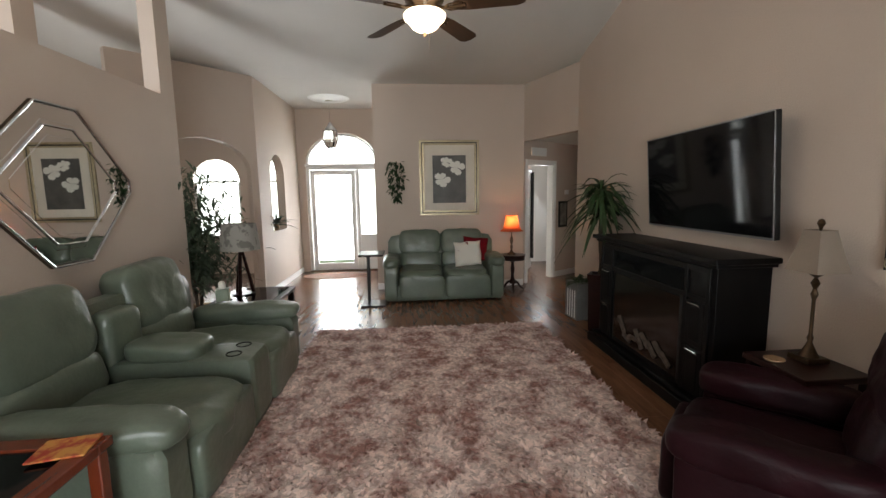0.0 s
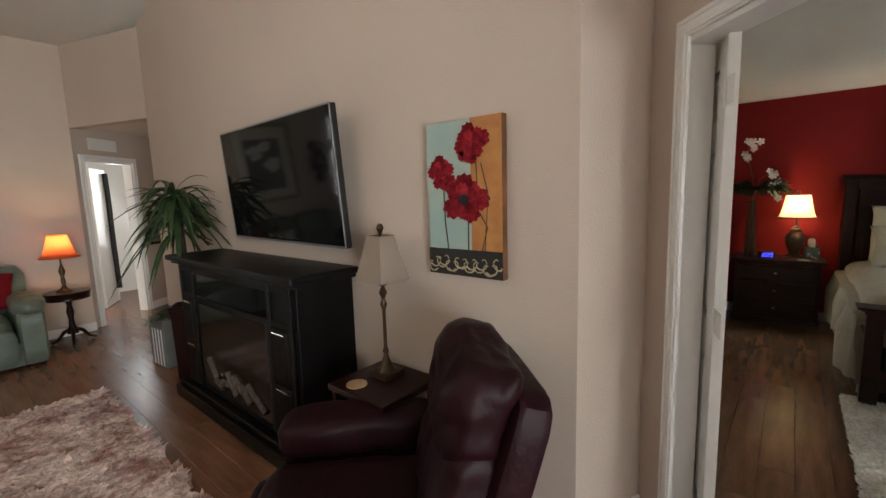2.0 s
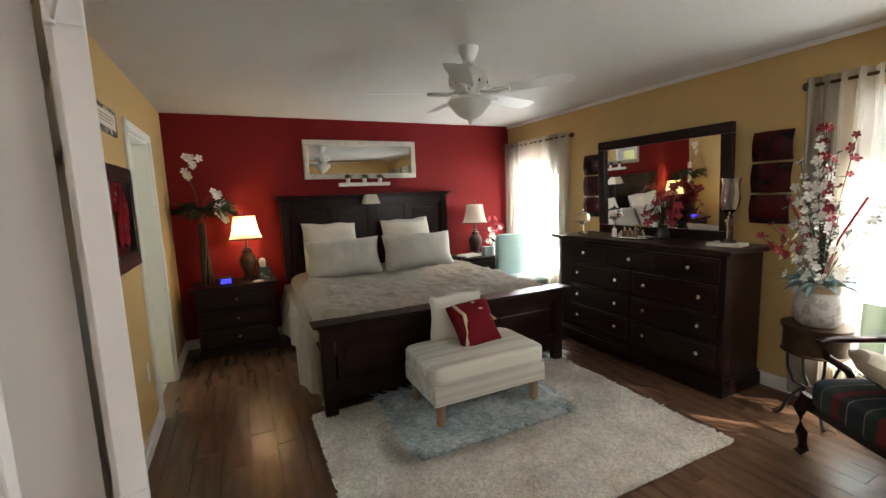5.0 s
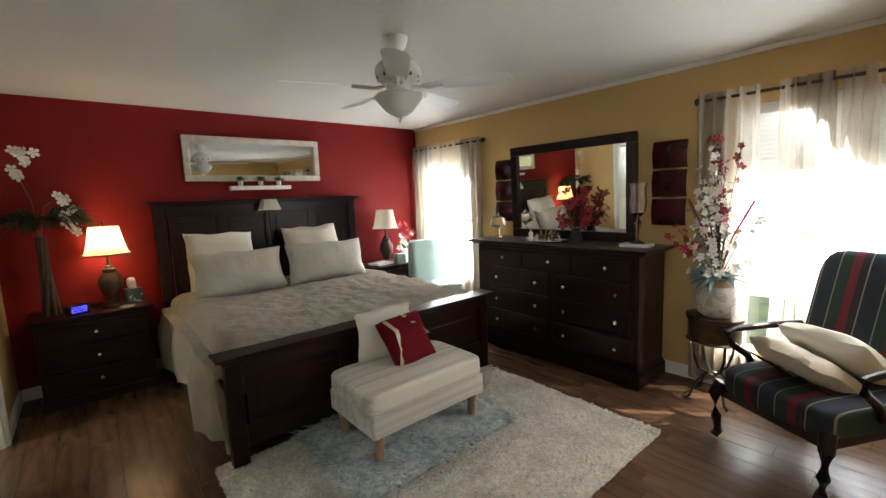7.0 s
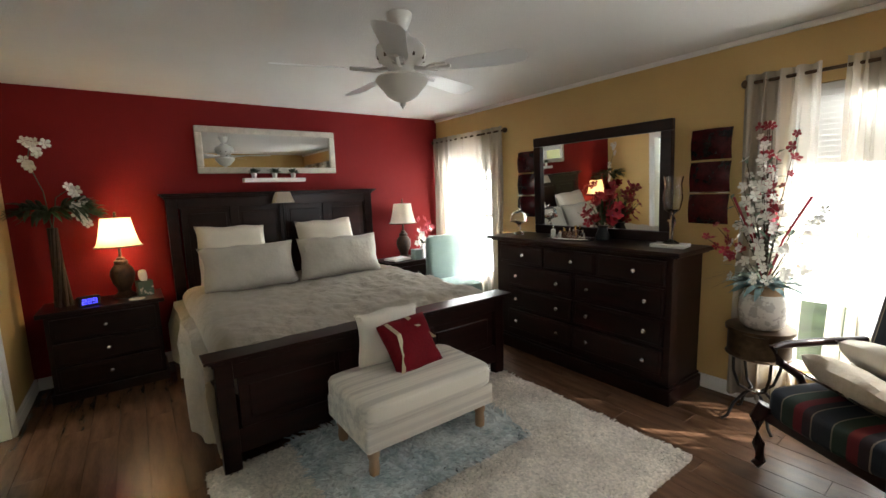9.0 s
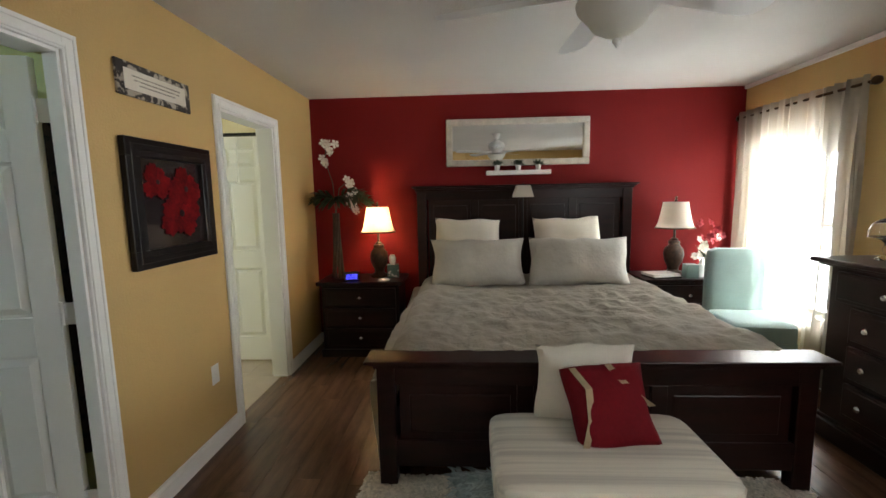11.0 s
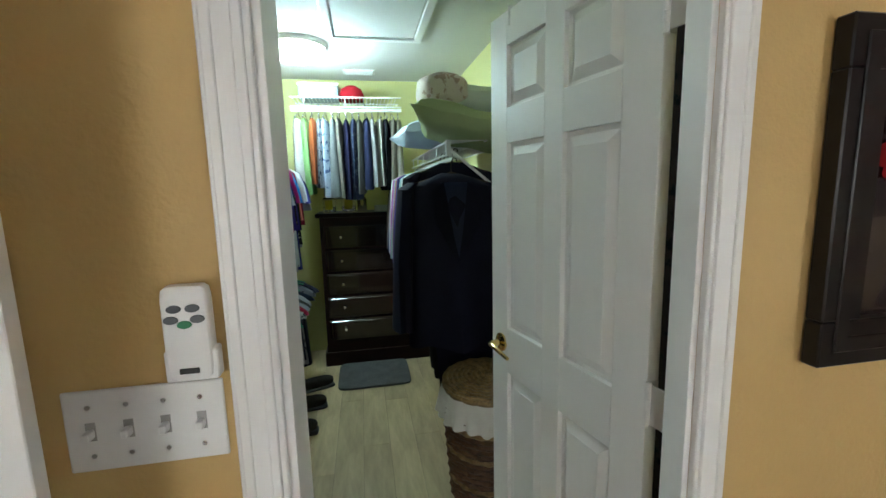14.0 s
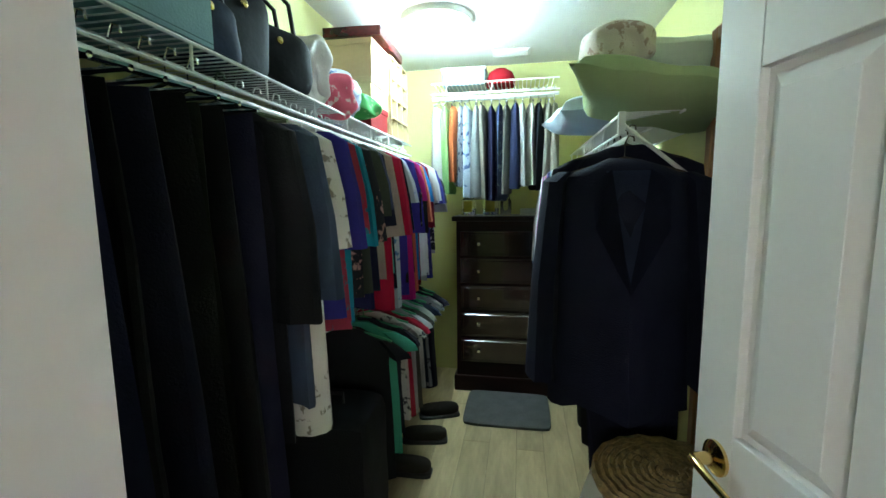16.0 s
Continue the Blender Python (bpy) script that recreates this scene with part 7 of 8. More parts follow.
def fabric(c, pattern=None):
    key = (c, pattern)
    if key not in FAB:
        FAB[key] = mat("garment_fabric", c, 0.85, color2=pattern, var=0.12, scale=26 if pattern else 8, fine=60,
                       contrast=(0.55, 0.6) if pattern else None, bump=0.25, bump_scale=180, spec=0.12)
    return FAB[key]


def hanger(root, material, w=0.2, z=0.0):
    bm = tube([(0, 0, z), (0, 0, z + 0.05), (0.012, 0, z + 0.075), (0.028, 0, z + 0.07), (0.03, 0, z + 0.055)], 0.003, 6)
    tube([(-w, 0, z - 0.055), (0, 0, z), (w, 0, z - 0.055)], 0.006, 6, bm)
    tube([(-w, 0, z - 0.055), (w, 0, z - 0.055)], 0.005, 6, bm)
    part("hanger", bm, material, root, smooth=True)


def shirt(m, c, length, label, seed, pattern=None, sleeve=0.24, group="shirts on the closet rail", hang="plastic_w", t=0.022, w=0.19):
    r = thing("shirt", label, "shirt", m, group=group)
    bm = bmesh.new()
    loft(bm, [(-0.005, 0, 0.055, 0.02), (-0.03, 0, 0.12, t * 0.8), (-0.065, 0, w, t), (-0.16, 0, w * 0.98, t * 1.3), (-0.4 * length - 0.1, 0, w * 1.02, t * 1.4), (-length, 0, w * 1.1, t * 1.5)], 20, 0.35, seed)
    for s in (-1, 1):
        loft(bm, [(-0.05, s * (w - 0.03), 0.03, t * 0.7), (-0.08, s * (w + 0.01), 0.045, t), (-0.08 - sleeve * 0.5, s * (w + 0.04), 0.05, t * 1.2), (-0.08 - sleeve, s * (w + 0.05), 0.055, t * 1.3)], 12, 0.2, seed + s)
    part("fabric", bm, fabric(c, pattern), r, smooth=True)
    hanger(r, M[hang])
    return r


def trousers(m, c, length, label, seed, w=0.17, group="trousers on the closet rail", pattern=None, flare=1.0):
    r = thing("trousers", label, "trousers", m, group=group)
    bm = bmesh.new()
    loft(bm, [(-0.06, 0, w, 0.018), (-0.09, 0, w * 1.02, 0.028), (-length * 0.25, 0.02 * (flare - 1), w * (0.75 + 0.25 * flare), 0.032), (-length * 0.5, 0.05 * (flare - 1), w * 0.98 * (0.5 + 0.5 * flare), 0.034), (-length + 0.02, 0.12 * (flare - 1), w * 0.92 * flare, 0.034), (-length, 0.12 * (flare - 1), w * 0.9 * flare, 0.024)], 22, 0.45, seed)
    part("fabric", bm, fabric(c, pattern), r, smooth=True)
    hanger(r, M["chrome"], 0.18)
    return r


def wire_shelf(name, m, w, d, label, lip=0.07):
    """A white wire shelf; x along, y from the wall outwards (negative), with a hanging rail under its lip."""
    r = thing(name, label, "shelf", m)
    for y, z in ((0, 0), (-d * 0.5, 0), (-d, 0), (-d, -lip)):
        part("rail", tube([(0, y, z), (w, y, z)], 0.005, 6), M["plastic_w"], r)
    part("hanging_rod", tube([(0, -d + 0.03, -lip - 0.02), (w, -d + 0.03, -lip - 0.02)], 0.012, 10), M["plastic_w"], r, smooth=True)
    n = int(w / 0.028)
    me = None
    for k in range(n):
        if me is None:
            ob = part("wire", tube([(0, 0, 0.004), (0, -d, 0.004)], 0.0022, 4), M["plastic_w"], r, at=Matrix.Translation((0.01, 0, 0)))
            me = ob.data
        else:
            ob = new("wire", me)
            ob.parent = r
            ob.matrix_local = Matrix.Translation((0.01 + k * 0.028, 0, 0))
    for k in range(int(w / 0.3)):
        part("lip_strut", tube([(0.1 + k * 0.3, -d, 0), (0.1 + k * 0.3, -d, -lip)], 0.004, 6), M["plastic_w"], r)
    return r


WX = 2.985
wire_shelf("wire_shelf", Matrix.Translation((WX, 1.56, 1.80)) @ Matrix.Rotation(math.pi / 2, 4, "Z"), 2.72, 0.33, "white wire closet shelf loaded with bags and boxes")
RX = WX + 0.30
# long dark garments nearest the door
rng = random.Random(77)
NAVY, BLACK, DGREEN = (0.010, 0.010, 0.024), (0.008, 0.008, 0.009), (0.014, 0.016, 0.010)
shirt(pose(RX, 1.66, 1.69), (0.02, 0.025, 0.045), 1.25, "long dark blue dress with white ornament on a hanger", 1.0, (0.25, 0.28, 0.34), 0.1, "long garments on the closet rail", w=0.14)
y = 1.75
for k, (c, ln) in enumerate(((NAVY, 1.36), (NAVY, 1.40), ((0.016, 0.016, 0.05), 1.30), (BLACK, 1.38), (NAVY, 1.28), (BLACK, 1.33), (DGREEN, 1.25), (BLACK, 1.30), (NAVY, 1.26))):
    trousers(pose(RX, y, 1.70), c, ln, "long dark trousers hung by the waist", k * 1.7, 0.13 + 0.015 * (k % 3), "long garments on the closet rail", flare=1.55 - 0.04 * k)
    y += 0.066
shirt(pose(RX, 2.37, 1.69), (0.012, 0.012, 0.014), 0.92, "black jacket on a green hanger", 4.0, None, 0.5, "long garments on the closet rail", "leaf2", 0.035, 0.165)
shirt(pose(RX, 2.445, 1.69), (0.05, 0.07, 0.11), 0.85, "faded blue denim shirt", 5.0, None, 0.45, "long garments on the closet rail", t=0.03)
shirt(pose(RX, 2.525, 1.69), (0.55, 0.54, 0.48), 0.98, "long white blouse with grey print", 6.0, (0.22, 0.20, 0.16), 0.32, "shirts on the closet rail", t=0.03)
TOPS = [((0.04, 0.035, 0.24), None), ((0.28, 0.03, 0.05), (0.02, 0.10, 0.13)), ((0.01, 0.22, 0.30), None), ((0.02, 0.02, 0.025), (0.30, 0.16, 0.14)), ((0.06, 0.07, 0.05), None), ((0.012, 0.012, 0.05), None), ((0.012, 0.012, 0.03), None), ((0.42, 0.34, 0.28), None), ((0.45, 0.012, 0.05), None), ((0.10, 0.45, 0.36), None), ((0.012, 0.014, 0.03), None), ((0.45, 0.50, 0.55), (0.08, 0.16, 0.28)), ((0.05, 0.035, 0.27), None), ((0.02, 0.018, 0.02), (0.25, 0.22, 0.22)), ((0.46, 0.01, 0.18), None), ((0.03, 0.03, 0.03), None), ((0.50, 0.12, 0.07), None), ((0.015, 0.18, 0.45), None), ((0.22, 0.008, 0.03), None), ((0.60, 0.60, 0.60), None), ((0.58, 0.57, 0.55), (0.06, 0.06, 0.08)), ((0.52, 0.52, 0.55), None), ((0.03, 0.03, 0.20), None), ((0.03, 0.03, 0.04), (0.45, 0.45, 0.45)), ((0.34, 0.32, 0.42), (0.04, 0.04, 0.06))]
y = 2.61
for k, (c, p) in enumerate(TOPS):
    names = "patterned" if p else "plain"
    shirt(pose(RX + rng.uniform(-0.01, 0.015), y, 1.69, 0, 0, rng.uniform(-7, 7)), tuple(0.8 * q for q in c), rng.uniform(0.58, 0.80), names + " coloured short sleeved top on a white hanger", k * 2.3, p, rng.uniform(0.18, 0.36), w=0.205)
    y += 0.065
# lower rail
lr = thing("closet_rod", "white lower closet rod along the wall", "rod", pose(0, 0, 0))
part("bar", tube([(RX, 2.9, 0.90), (RX, 4.3, 0.90)], 0.013, 10), M["plastic_w"], lr, smooth=True)
for yy in (2.95, 4.2):
    part("bracket", tube([(WX - 0.005, yy, 0.95), (RX, yy, 0.90)], 0.008, 6), M["plastic_w"], lr)
M["hgreen"] = mat("green_plastic", (0.04, 0.30, 0.14), 0.4)
LOW = [BLACK, (0.05, 0.30, 0.2), (0.02, 0.02, 0.03), (0.42, 0.40, 0.38), (0.33, 0.015, 0.04), (0.3, 0.3, 0.31), (0.06, 0.06, 0.05), (0.5, 0.5, 0.5), (0.02, 0.03, 0.05), (0.2, 0.2, 0.22), NAVY, (0.03, 0.03, 0.04)]
y = 3.10
for k, c in enumerate(LOW):
    shirt(pose(RX + 0.03, y, 0.86, 0, 0, rng.uniform(-5, 5)), c, rng.uniform(0.55, 0.72), "sleeveless top on a green hanger on the lower rod", 40 + k, (0.05, 0.05, 0.06) if k in (9, 3) else None, 0.05, "tops on the lower rod", "hgreen")
    y += 0.09
sc = thing("suitcase", "black fabric suitcase standing under the long clothes", "suitcase", pose(3.30, 2.86, 0, 0, 0, 4))
part("body", soft((-0.22, -0.17, 0.04), (0.22, 0.17, 0.62), 9, 10, 0.006), fabric(BLACK), sc, smooth=True)
part("handle", tube([(-0.08, 0, 0.61), (-0.08, 0, 0.66), (0.08, 0, 0.66), (0.08, 0, 0.61)], 0.008, 8), M["black"], sc, smooth=True)
for x in (-0.17, 0.17):
    part("wheel", lathe([(0.02, -0.012), (0.025, 0), (0.02, 0.012)], 12), M["black"], sc, at=Matrix.Translation((x, -0.12, 0.024)) @ Matrix.Rotation(math.pi / 2, 4, "X"))
wb = thing("laundry_basket", "small white plastic basket on the closet floor", "basket", pose(3.44, 2.45, 0))
part("tub", lathe([(0.10, 0.0), (0.12, 0.02), (0.15, 0.2), (0.16, 0.21), (0.14, 0.2), (0.11, 0.03), (0.002, 0.02)], 20), M["plastic_w"], wb, smooth=True)
for k in range(3):
    p_ = thing("shoe", "dark shoe on the closet floor", "shoe", pose(3.50 + 0.03 * k, 3.35 + 0.3 * k, 0, 0, 0, 10 * k), group="shoes under the clothes")
    part("upper", soft((-0.13, -0.045, 0.015), (0.13, 0.045, 0.09), 3, 8), fabric((0.03, 0.025, 0.02)), p_, smooth=True)
    part("sole", soft((-0.135, -0.048, 0), (0.135, 0.048, 0.025), 6, 6), M["black"], p_, smooth=True)

# things on the west shelf
SZ = 1.808


def bin_box(y0, y1, h, material, label, x0=WX + 0.01, x1=WX + 0.33, z=SZ, name="storage_bin"):
    r = thing(name, label, "box", pose(0, 0, 0))
    for a, b in (((x0, y0, z), (x1, y1, z + 0.012)), ((x0, y0, z + 0.012), (x0 + 0.012, y1, z + h)), ((x1 - 0.012, y0, z + 0.012), (x1, y1, z + h)), ((x0 + 0.012, y0, z + 0.012), (x1 - 0.012, y0 + 0.012, z + h)), ((x0 + 0.012, y1 - 0.012, z + 0.012), (x1 - 0.012, y1, z + h))):
        part("panel", bx(a, b, 0.002, 1), material, r)
    part("rim", bx((x1 - 0.016, y0, z + h - 0.02), (x1 + 0.003, y1, z + h + 0.001), 0.003, 1), material, r)
    return r


M["tealbin"] = mat("teal_fabric_bin", (0.16, 0.30, 0.32), 0.8, var=0.08, bump=0.2, bump_scale=150)
bin_box(1.60, 2.02, 0.30, M["tealbin"], "teal fabric storage bin on the wire shelf")
bin_box(2.05, 2.34, 0.28, M["tealbin"], "teal fabric storage bin filled with straps")
for yy in (2.12, 2.24):
    b = thing("belt", "coiled black leather belt in the bin", "belt", pose(3.2, yy, SZ + 0.20, 90, 0, 30), group="belts in the bin")
    part("strap", lathe([(0.06, -0.02), (0.08, -0.02), (0.08, 0.02), (0.06, 0.02)], 24, cap=False), M["black"], b)


def handbag(m, w, h, c, label, seed):
    r = thing("handbag", label, "handbag", m, group="handbags on the shelf")
    part("body", soft((-w / 2, -0.07, 0), (w / 2, 0.07, h), 4.5, 10, 0.012, seed=seed), mat("bag_leather", c, 0.6, var=0.3, scale=8, bump=0.12, bump_scale=30, spec=0.05), r, smooth=True)
    for y_ in (-0.04, 0.04):
        part("strap", tube([(-w * 0.28, y_, h * 0.9), (-w * 0.22, y_, h + 0.09), (0, y_, h + 0.13), (w * 0.22, y_, h + 0.09), (w * 0.28, y_, h * 0.9)], 0.008, 8), M["black"], r, smooth=True)
    part("clasp", lathe([(0.014, 0), (0.012, 0.006), (0.002, 0.008)], 12), M["brass"], r, at=Matrix.Translation((0, -0.072, h * 0.75)) @ Matrix.Rotation(math.pi / 2, 4, "X"))


handbag(pose(3.17, 2.44, SZ, 0, 0, 80), 0.26, 0.2, (0.014, 0.022, 0.045), "blue denim handbag on the shelf", 1)
handbag(pose(3.16, 2.60, SZ, 0, 0, 86), 0.30, 0.30, (0.005, 0.005, 0.006), "black leather handbag with straps", 2)
handbag(pose(3.17, 2.80, SZ, 0, 0, 70), 0.34, 0.24, (0.005, 0.005, 0.006), "wide black leather handbag", 3)
for nm, lab, yy, c, p, s in (("shopping_bag", "crumpled white plastic shopping bag", 3.03, (0.65, 0.63, 0.62), None, (0.13, 0.11, 0.26)),
                             ("quilted_bag", "blue and white printed quilted bag", 3.32, (0.55, 0.62, 0.72), (0.10, 0.22, 0.48), (0.15, 0.15, 0.27)),
                             ("soft_toy", "pink printed stuffed cloth bundle", 3.22, (0.62, 0.12, 0.18), (0.65, 0.5, 0.5), (0.09, 0.08, 0.19)),
                             ("soft_toy", "green stuffed cloth bundle", 3.42, (0.06, 0.30, 0.08), (0.2, 0.45, 0.15), (0.08, 0.09, 0.13))):
    xx = 3.14 if nm != "soft_toy" else 3.26
    o = part(nm, soft((xx - s[0], yy - s[1], SZ), (xx + s[0], yy + s[1], SZ + s[2]), 3.6, 16, 0.075, seed=yy * 7), fabric(c, p), None, lab, True, category=nm.replace("_", " "))
M["card"] = mat("brown_cardboard", (0.46, 0.33, 0.17), 0.85, var=0.08, scale=5)
for yy0, yy1, z0, z1, c, lab in ((3.52, 3.80, SZ, SZ + 0.13, "red", "flat red cardboard box on the shelf"), (3.53, 3.82, SZ + 0.131, SZ + 0.26, "card", "brown cardboard box stacked on a red one"), (3.55, 3.84, SZ + 0.261, SZ + 0.46, "card", "tall brown cardboard box on the stack")):
    b = thing("cardboard_box", lab, "box", pose(0, 0, 0), group="boxes on the shelf")
    part("carton", bx((3.02, yy0, z0), (3.30, yy1, z1), 0.003), M[c], b)
    part("lid", bx((3.015, yy0 - 0.005, z1 - 0.03), (3.305, yy1 + 0.005, z1 + 0.0005), 0.002), M[c], b)
cu = thing("cubby_organizer", "tan cardboard cubby organiser with many slots", "organiser", pose(0, 0, 0))
part("back", bx((3.0, 3.88, SZ), (3.03, 4.26, SZ + 0.48)), M["card"], cu)
for k in range(5):
    part("shelf", bx((3.03, 3.88, SZ + 0.117 * k), (3.30, 4.26, SZ + 0.117 * k + 0.01)), M["card"], cu)
for k in range(4):
    part("divider", bx((3.03, 3.88 + 0.123 * k, SZ + 0.01), (3.302, 3.891 + 0.123 * k, SZ + 0.478)), M["card"], cu)
fb = thing("game_box", "flat dark red box lying on top of the boxes", "box", pose(3.16, 3.86, SZ + 0.492, 0, 0, 3))
part("carton", bx((-0.16, -0.26, 0), (0.16, 0.26, 0.05), 0.003), M["tile_red"], fb)

# back wall: shelf, hanging trousers, chest of drawers
wire_shelf("wire_shelf", pose(3.48, 4.745, 2.19), 0.83, 0.52, "white wire shelf high on the closet back wall")
PANTS = [((0.40, 0.39, 0.36), None), ((0.20, 0.36, 0.14), None), ((0.50, 0.14, 0.05), None), ((0.28, 0.30, 0.33), (0.03, 0.04, 0.08)), ((0.33, 0.38, 0.46), (0.08, 0.12, 0.22)), ((0.16, 0.17, 0.17), None), ((0.20, 0.18, 0.15), None), ((0.012, 0.012, 0.035), None), ((0.03, 0.04, 0.08), (0.10, 0.12, 0.16)), ((0.10, 0.10, 0.09), None), ((0.02, 0.025, 0.06), None), ((0.30, 0.30, 0.29), None), ((0.52, 0.52, 0.46), None), ((0.012, 0.014, 0.018), None), ((0.22, 0.20, 0.16), None), ((0.33, 0.30, 0.24), None)]
for k, (c, p) in enumerate(PANTS):
    trousers(pose(3.53 + k * 0.05, 4.25, 2.075, 0, 0, 90 + rng.uniform(-5, 5)), c, rng.uniform(0.50, 0.66), "folded trousers on a wire hanger", k * 1.3, 0.16, "trousers on the back rail", p)
cs = thing("chest_of_drawers", "tall espresso wood chest with five drawers", "dresser", pose(0, 0, 0))
part("body", bx((3.62, 4.36, 0.08), (4.48, 4.74, 1.27), 0.004), M["wood"], cs)
part("top", bx((3.59, 4.33, 1.27), (4.51, 4.745, 1.305), 0.008, 2), M["wood"], cs)
part("plinth", bx((3.60, 4.34, 0), (4.50, 4.742, 0.12), 0.008), M["wood"], cs)
GLOSS = mat("polished_espresso_wood", (0.022, 0.007, 0.006), 0.16, var=0.3, scale=3, spec=0.6, coat=0.5)
for k in range(5):
    z0 = 0.23 + k * 0.197
    d = drawer(cs, (3.65, z0), (4.45, z0 + 0.183), 4.36, GLOSS)
    for x in (3.785, 4.32):
        part("knob", bx((x - 0.011, 4.312, z0 + 0.08), (x + 0.011, 4.337, z0 + 0.102), 0.003), M["chrome"], d, "square chrome knob")
M["yellowlid"] = mat("yellow_plastic_lid", (0.55, 0.45, 0.03), 0.4)
for k, (x, rr, h) in enumerate(((3.70, 0.055, 0.14), (3.86, 0.06, 0.145), (3.97, 0.04, 0.13))):
    j = thing("glass_jar", "clear glass jar of coins with yellow label" if k < 2 else "empty clear glass jar with lid", "jar", pose(x, 4.46, 1.306), group="jars on the chest")
    part("jar", lathe([(rr, 0), (rr, h * 0.8), (rr * 0.75, h * 0.9), (rr * 0.75, h)], 18), M["glass"], j, smooth=True)
    part("lid", lathe([(rr * 0.8, h), (rr * 0.8, h + 0.018), (0.002, h + 0.02)], 18), M["yellowlid"] if k < 2 else M["chrome"], j)
    if k < 2:
        part("label", bx((-rr * 0.55, -rr - 0.003, h * 0.2), (rr * 0.55, -rr + 0.004, h * 0.75), 0.002), M["yellowlid"], j, "yellow paper label")
        part("coins", lathe([(rr * 0.9, 0.004), (rr * 0.9, h * 0.35), (0.002, h * 0.4)], 14), M["chrome"], j)
ff = thing("folded_cloth", "small stack of folded white cloths", "cloth", pose(4.16, 4.47, 1.306))
for k in range(3):
    part("fold", soft((-0.09, -0.06, 0.016 * k), (0.09, 0.06, 0.016 * k + 0.018), 5, 5), M["petal_w"], ff, smooth=True)
cap_ = part("baseball_cap", lathe([(0.10, 0), (0.098, 0.05), (0.08, 0.09), (0.04, 0.115), (0.003, 0.12)], 20), fabric((0.33, 0.012, 0.02)), None, "red baseball cap on the wire shelf", True, category="cap")
put(cap_, pose(3.93, 4.42, 2.20))
bs = thing("storage_box", "pale blue plastic storage box on the shelf", "box", pose(3.68, 4.45, 2.20))
part("tub", bx((-0.15, -0.12, 0), (0.15, 0.12, 0.11), 0.01), mat("pale_blue_plastic", (0.20, 0.27, 0.31), 0.3), bs)
part("lid", bx((-0.155, -0.125, 0.10), (0.155, 0.125, 0.12), 0.006), M["plastic_w"], bs)

# east side: shelf, suit, pillows, hamper, mirror
EXW = 4.858
wire_shelf("wire_shelf", Matrix.Translation((EXW, 4.70, 1.74)) @ Matrix.Rotation(-math.pi / 2, 4, "Z"), 1.66, 0.42, "white wire shelf carrying pillows on the closet wall")
br = thing("shelf_brace", "slanting white metal shelf brace", "bracket", pose(0, 0, 0))
part("strut", tube([(4.44, 3.05, 1.70), (EXW, 3.05, 1.36)], 0.008, 8), M["plastic_w"], br, smooth=True)
part("clip", bx((4.425, 3.04, 1.66), (4.45, 3.06, 1.745), 0.003), M["plastic_w"], br)
su = shirt(pose(4.43, 2.95, 1.57), (0.012, 0.013, 0.028), 0.90, "dark navy suit jacket on a wooden hanger", 91, None, 0.72, "suits on the closet rail", "bark", 0.085, 0.225)
lining = fabric((0.035, 0.045, 0.085))
bm = bmesh.new()
vs = [bm.verts.new(p) for p in ((-0.075, -0.09, -0.05), (0.075, -0.09, -0.05), (0.0, -0.155, -0.42))]
bm.faces.new(vs)
bmesh.ops.solidify(bm, geom=bm.faces[:], thickness=0.006)
part("lining", bm, lining, su, "blue satin lining at the open collar")
for s in (-1, 1):
    bm = bmesh.new()
    vs = [bm.verts.new(p) for p in ((s * 0.06, -0.105, -0.045), (s * 0.12, -0.11, -0.09), (s * 0.115, -0.15, -0.24), (0.0, -0.165, -0.46))]
    bm.faces.new(vs)
    bmesh.ops.solidify(bm, geom=bm.faces[:], thickness=0.008)
    part("lapel", bm, fabric((0.012, 0.013, 0.028)), su)
EAST = [(0.010, 0.010, 0.02), (0.012, 0.012, 0.016), (0.50, 0.52, 0.55), (0.25, 0.42, 0.48), (0.06, 0.05, 0.16), (0.3, 0.12, 0.12), (0.2, 0.3, 0.28), (0.30, 0.10, 0.25), (0.5, 0.5, 0.5), (0.03, 0.05, 0.12), (0.4, 0.35, 0.3), (0.02, 0.02, 0.03)]
for k, c in enumerate(EAST):
    shirt(pose(4.47, 3.10 + k * 0.12, 1.63, 0, 0, rng.uniform(-4, 4)), c, rng.uniform(0.7, 0.95), "long sleeved dress shirt on the closet rail", 60 + k, None, 0.55, "dress shirts on the closet rail", "bark" if k < 4 else "plastic_w", 0.03, 0.21)
for k in range(3):
    trousers(pose(4.50, 2.98 + k * 0.16, 0.98), (NAVY, BLACK, BLACK)[k], 0.62, "dark suit trousers hanging below the jackets", k + 3.0, 0.17, "suits on the closet rail")
GP = mat("pale_green_cotton", (0.36, 0.44, 0.22), 0.9, var=0.06, scale=6, bump=0.25, bump_scale=200)
pillow("bed_pillow", 0.56, 0.46, 0.16, pose(4.57, 3.20, 1.825, 80, 13, -16), GP, "pale green bed pillow hanging over the shelf edge", 41)
pillow("bed_pillow", 0.5, 0.38, 0.17, pose(4.66, 3.45, 1.98, 66, 8, -10), mat("pale_mint_cotton", (0.55, 0.62, 0.52), 0.9, var=0.05, bump=0.2, bump_scale=200), "pale mint bed pillow on the pile", 42)
pillow("bed_pillow", 0.6, 0.42, 0.16, pose(4.52, 3.75, 1.85, 88, 0, 8), mat("pale_blue_cotton", (0.42, 0.50, 0.56), 0.9, var=0.05), "pale blue folded pillow on the shelf", 43)
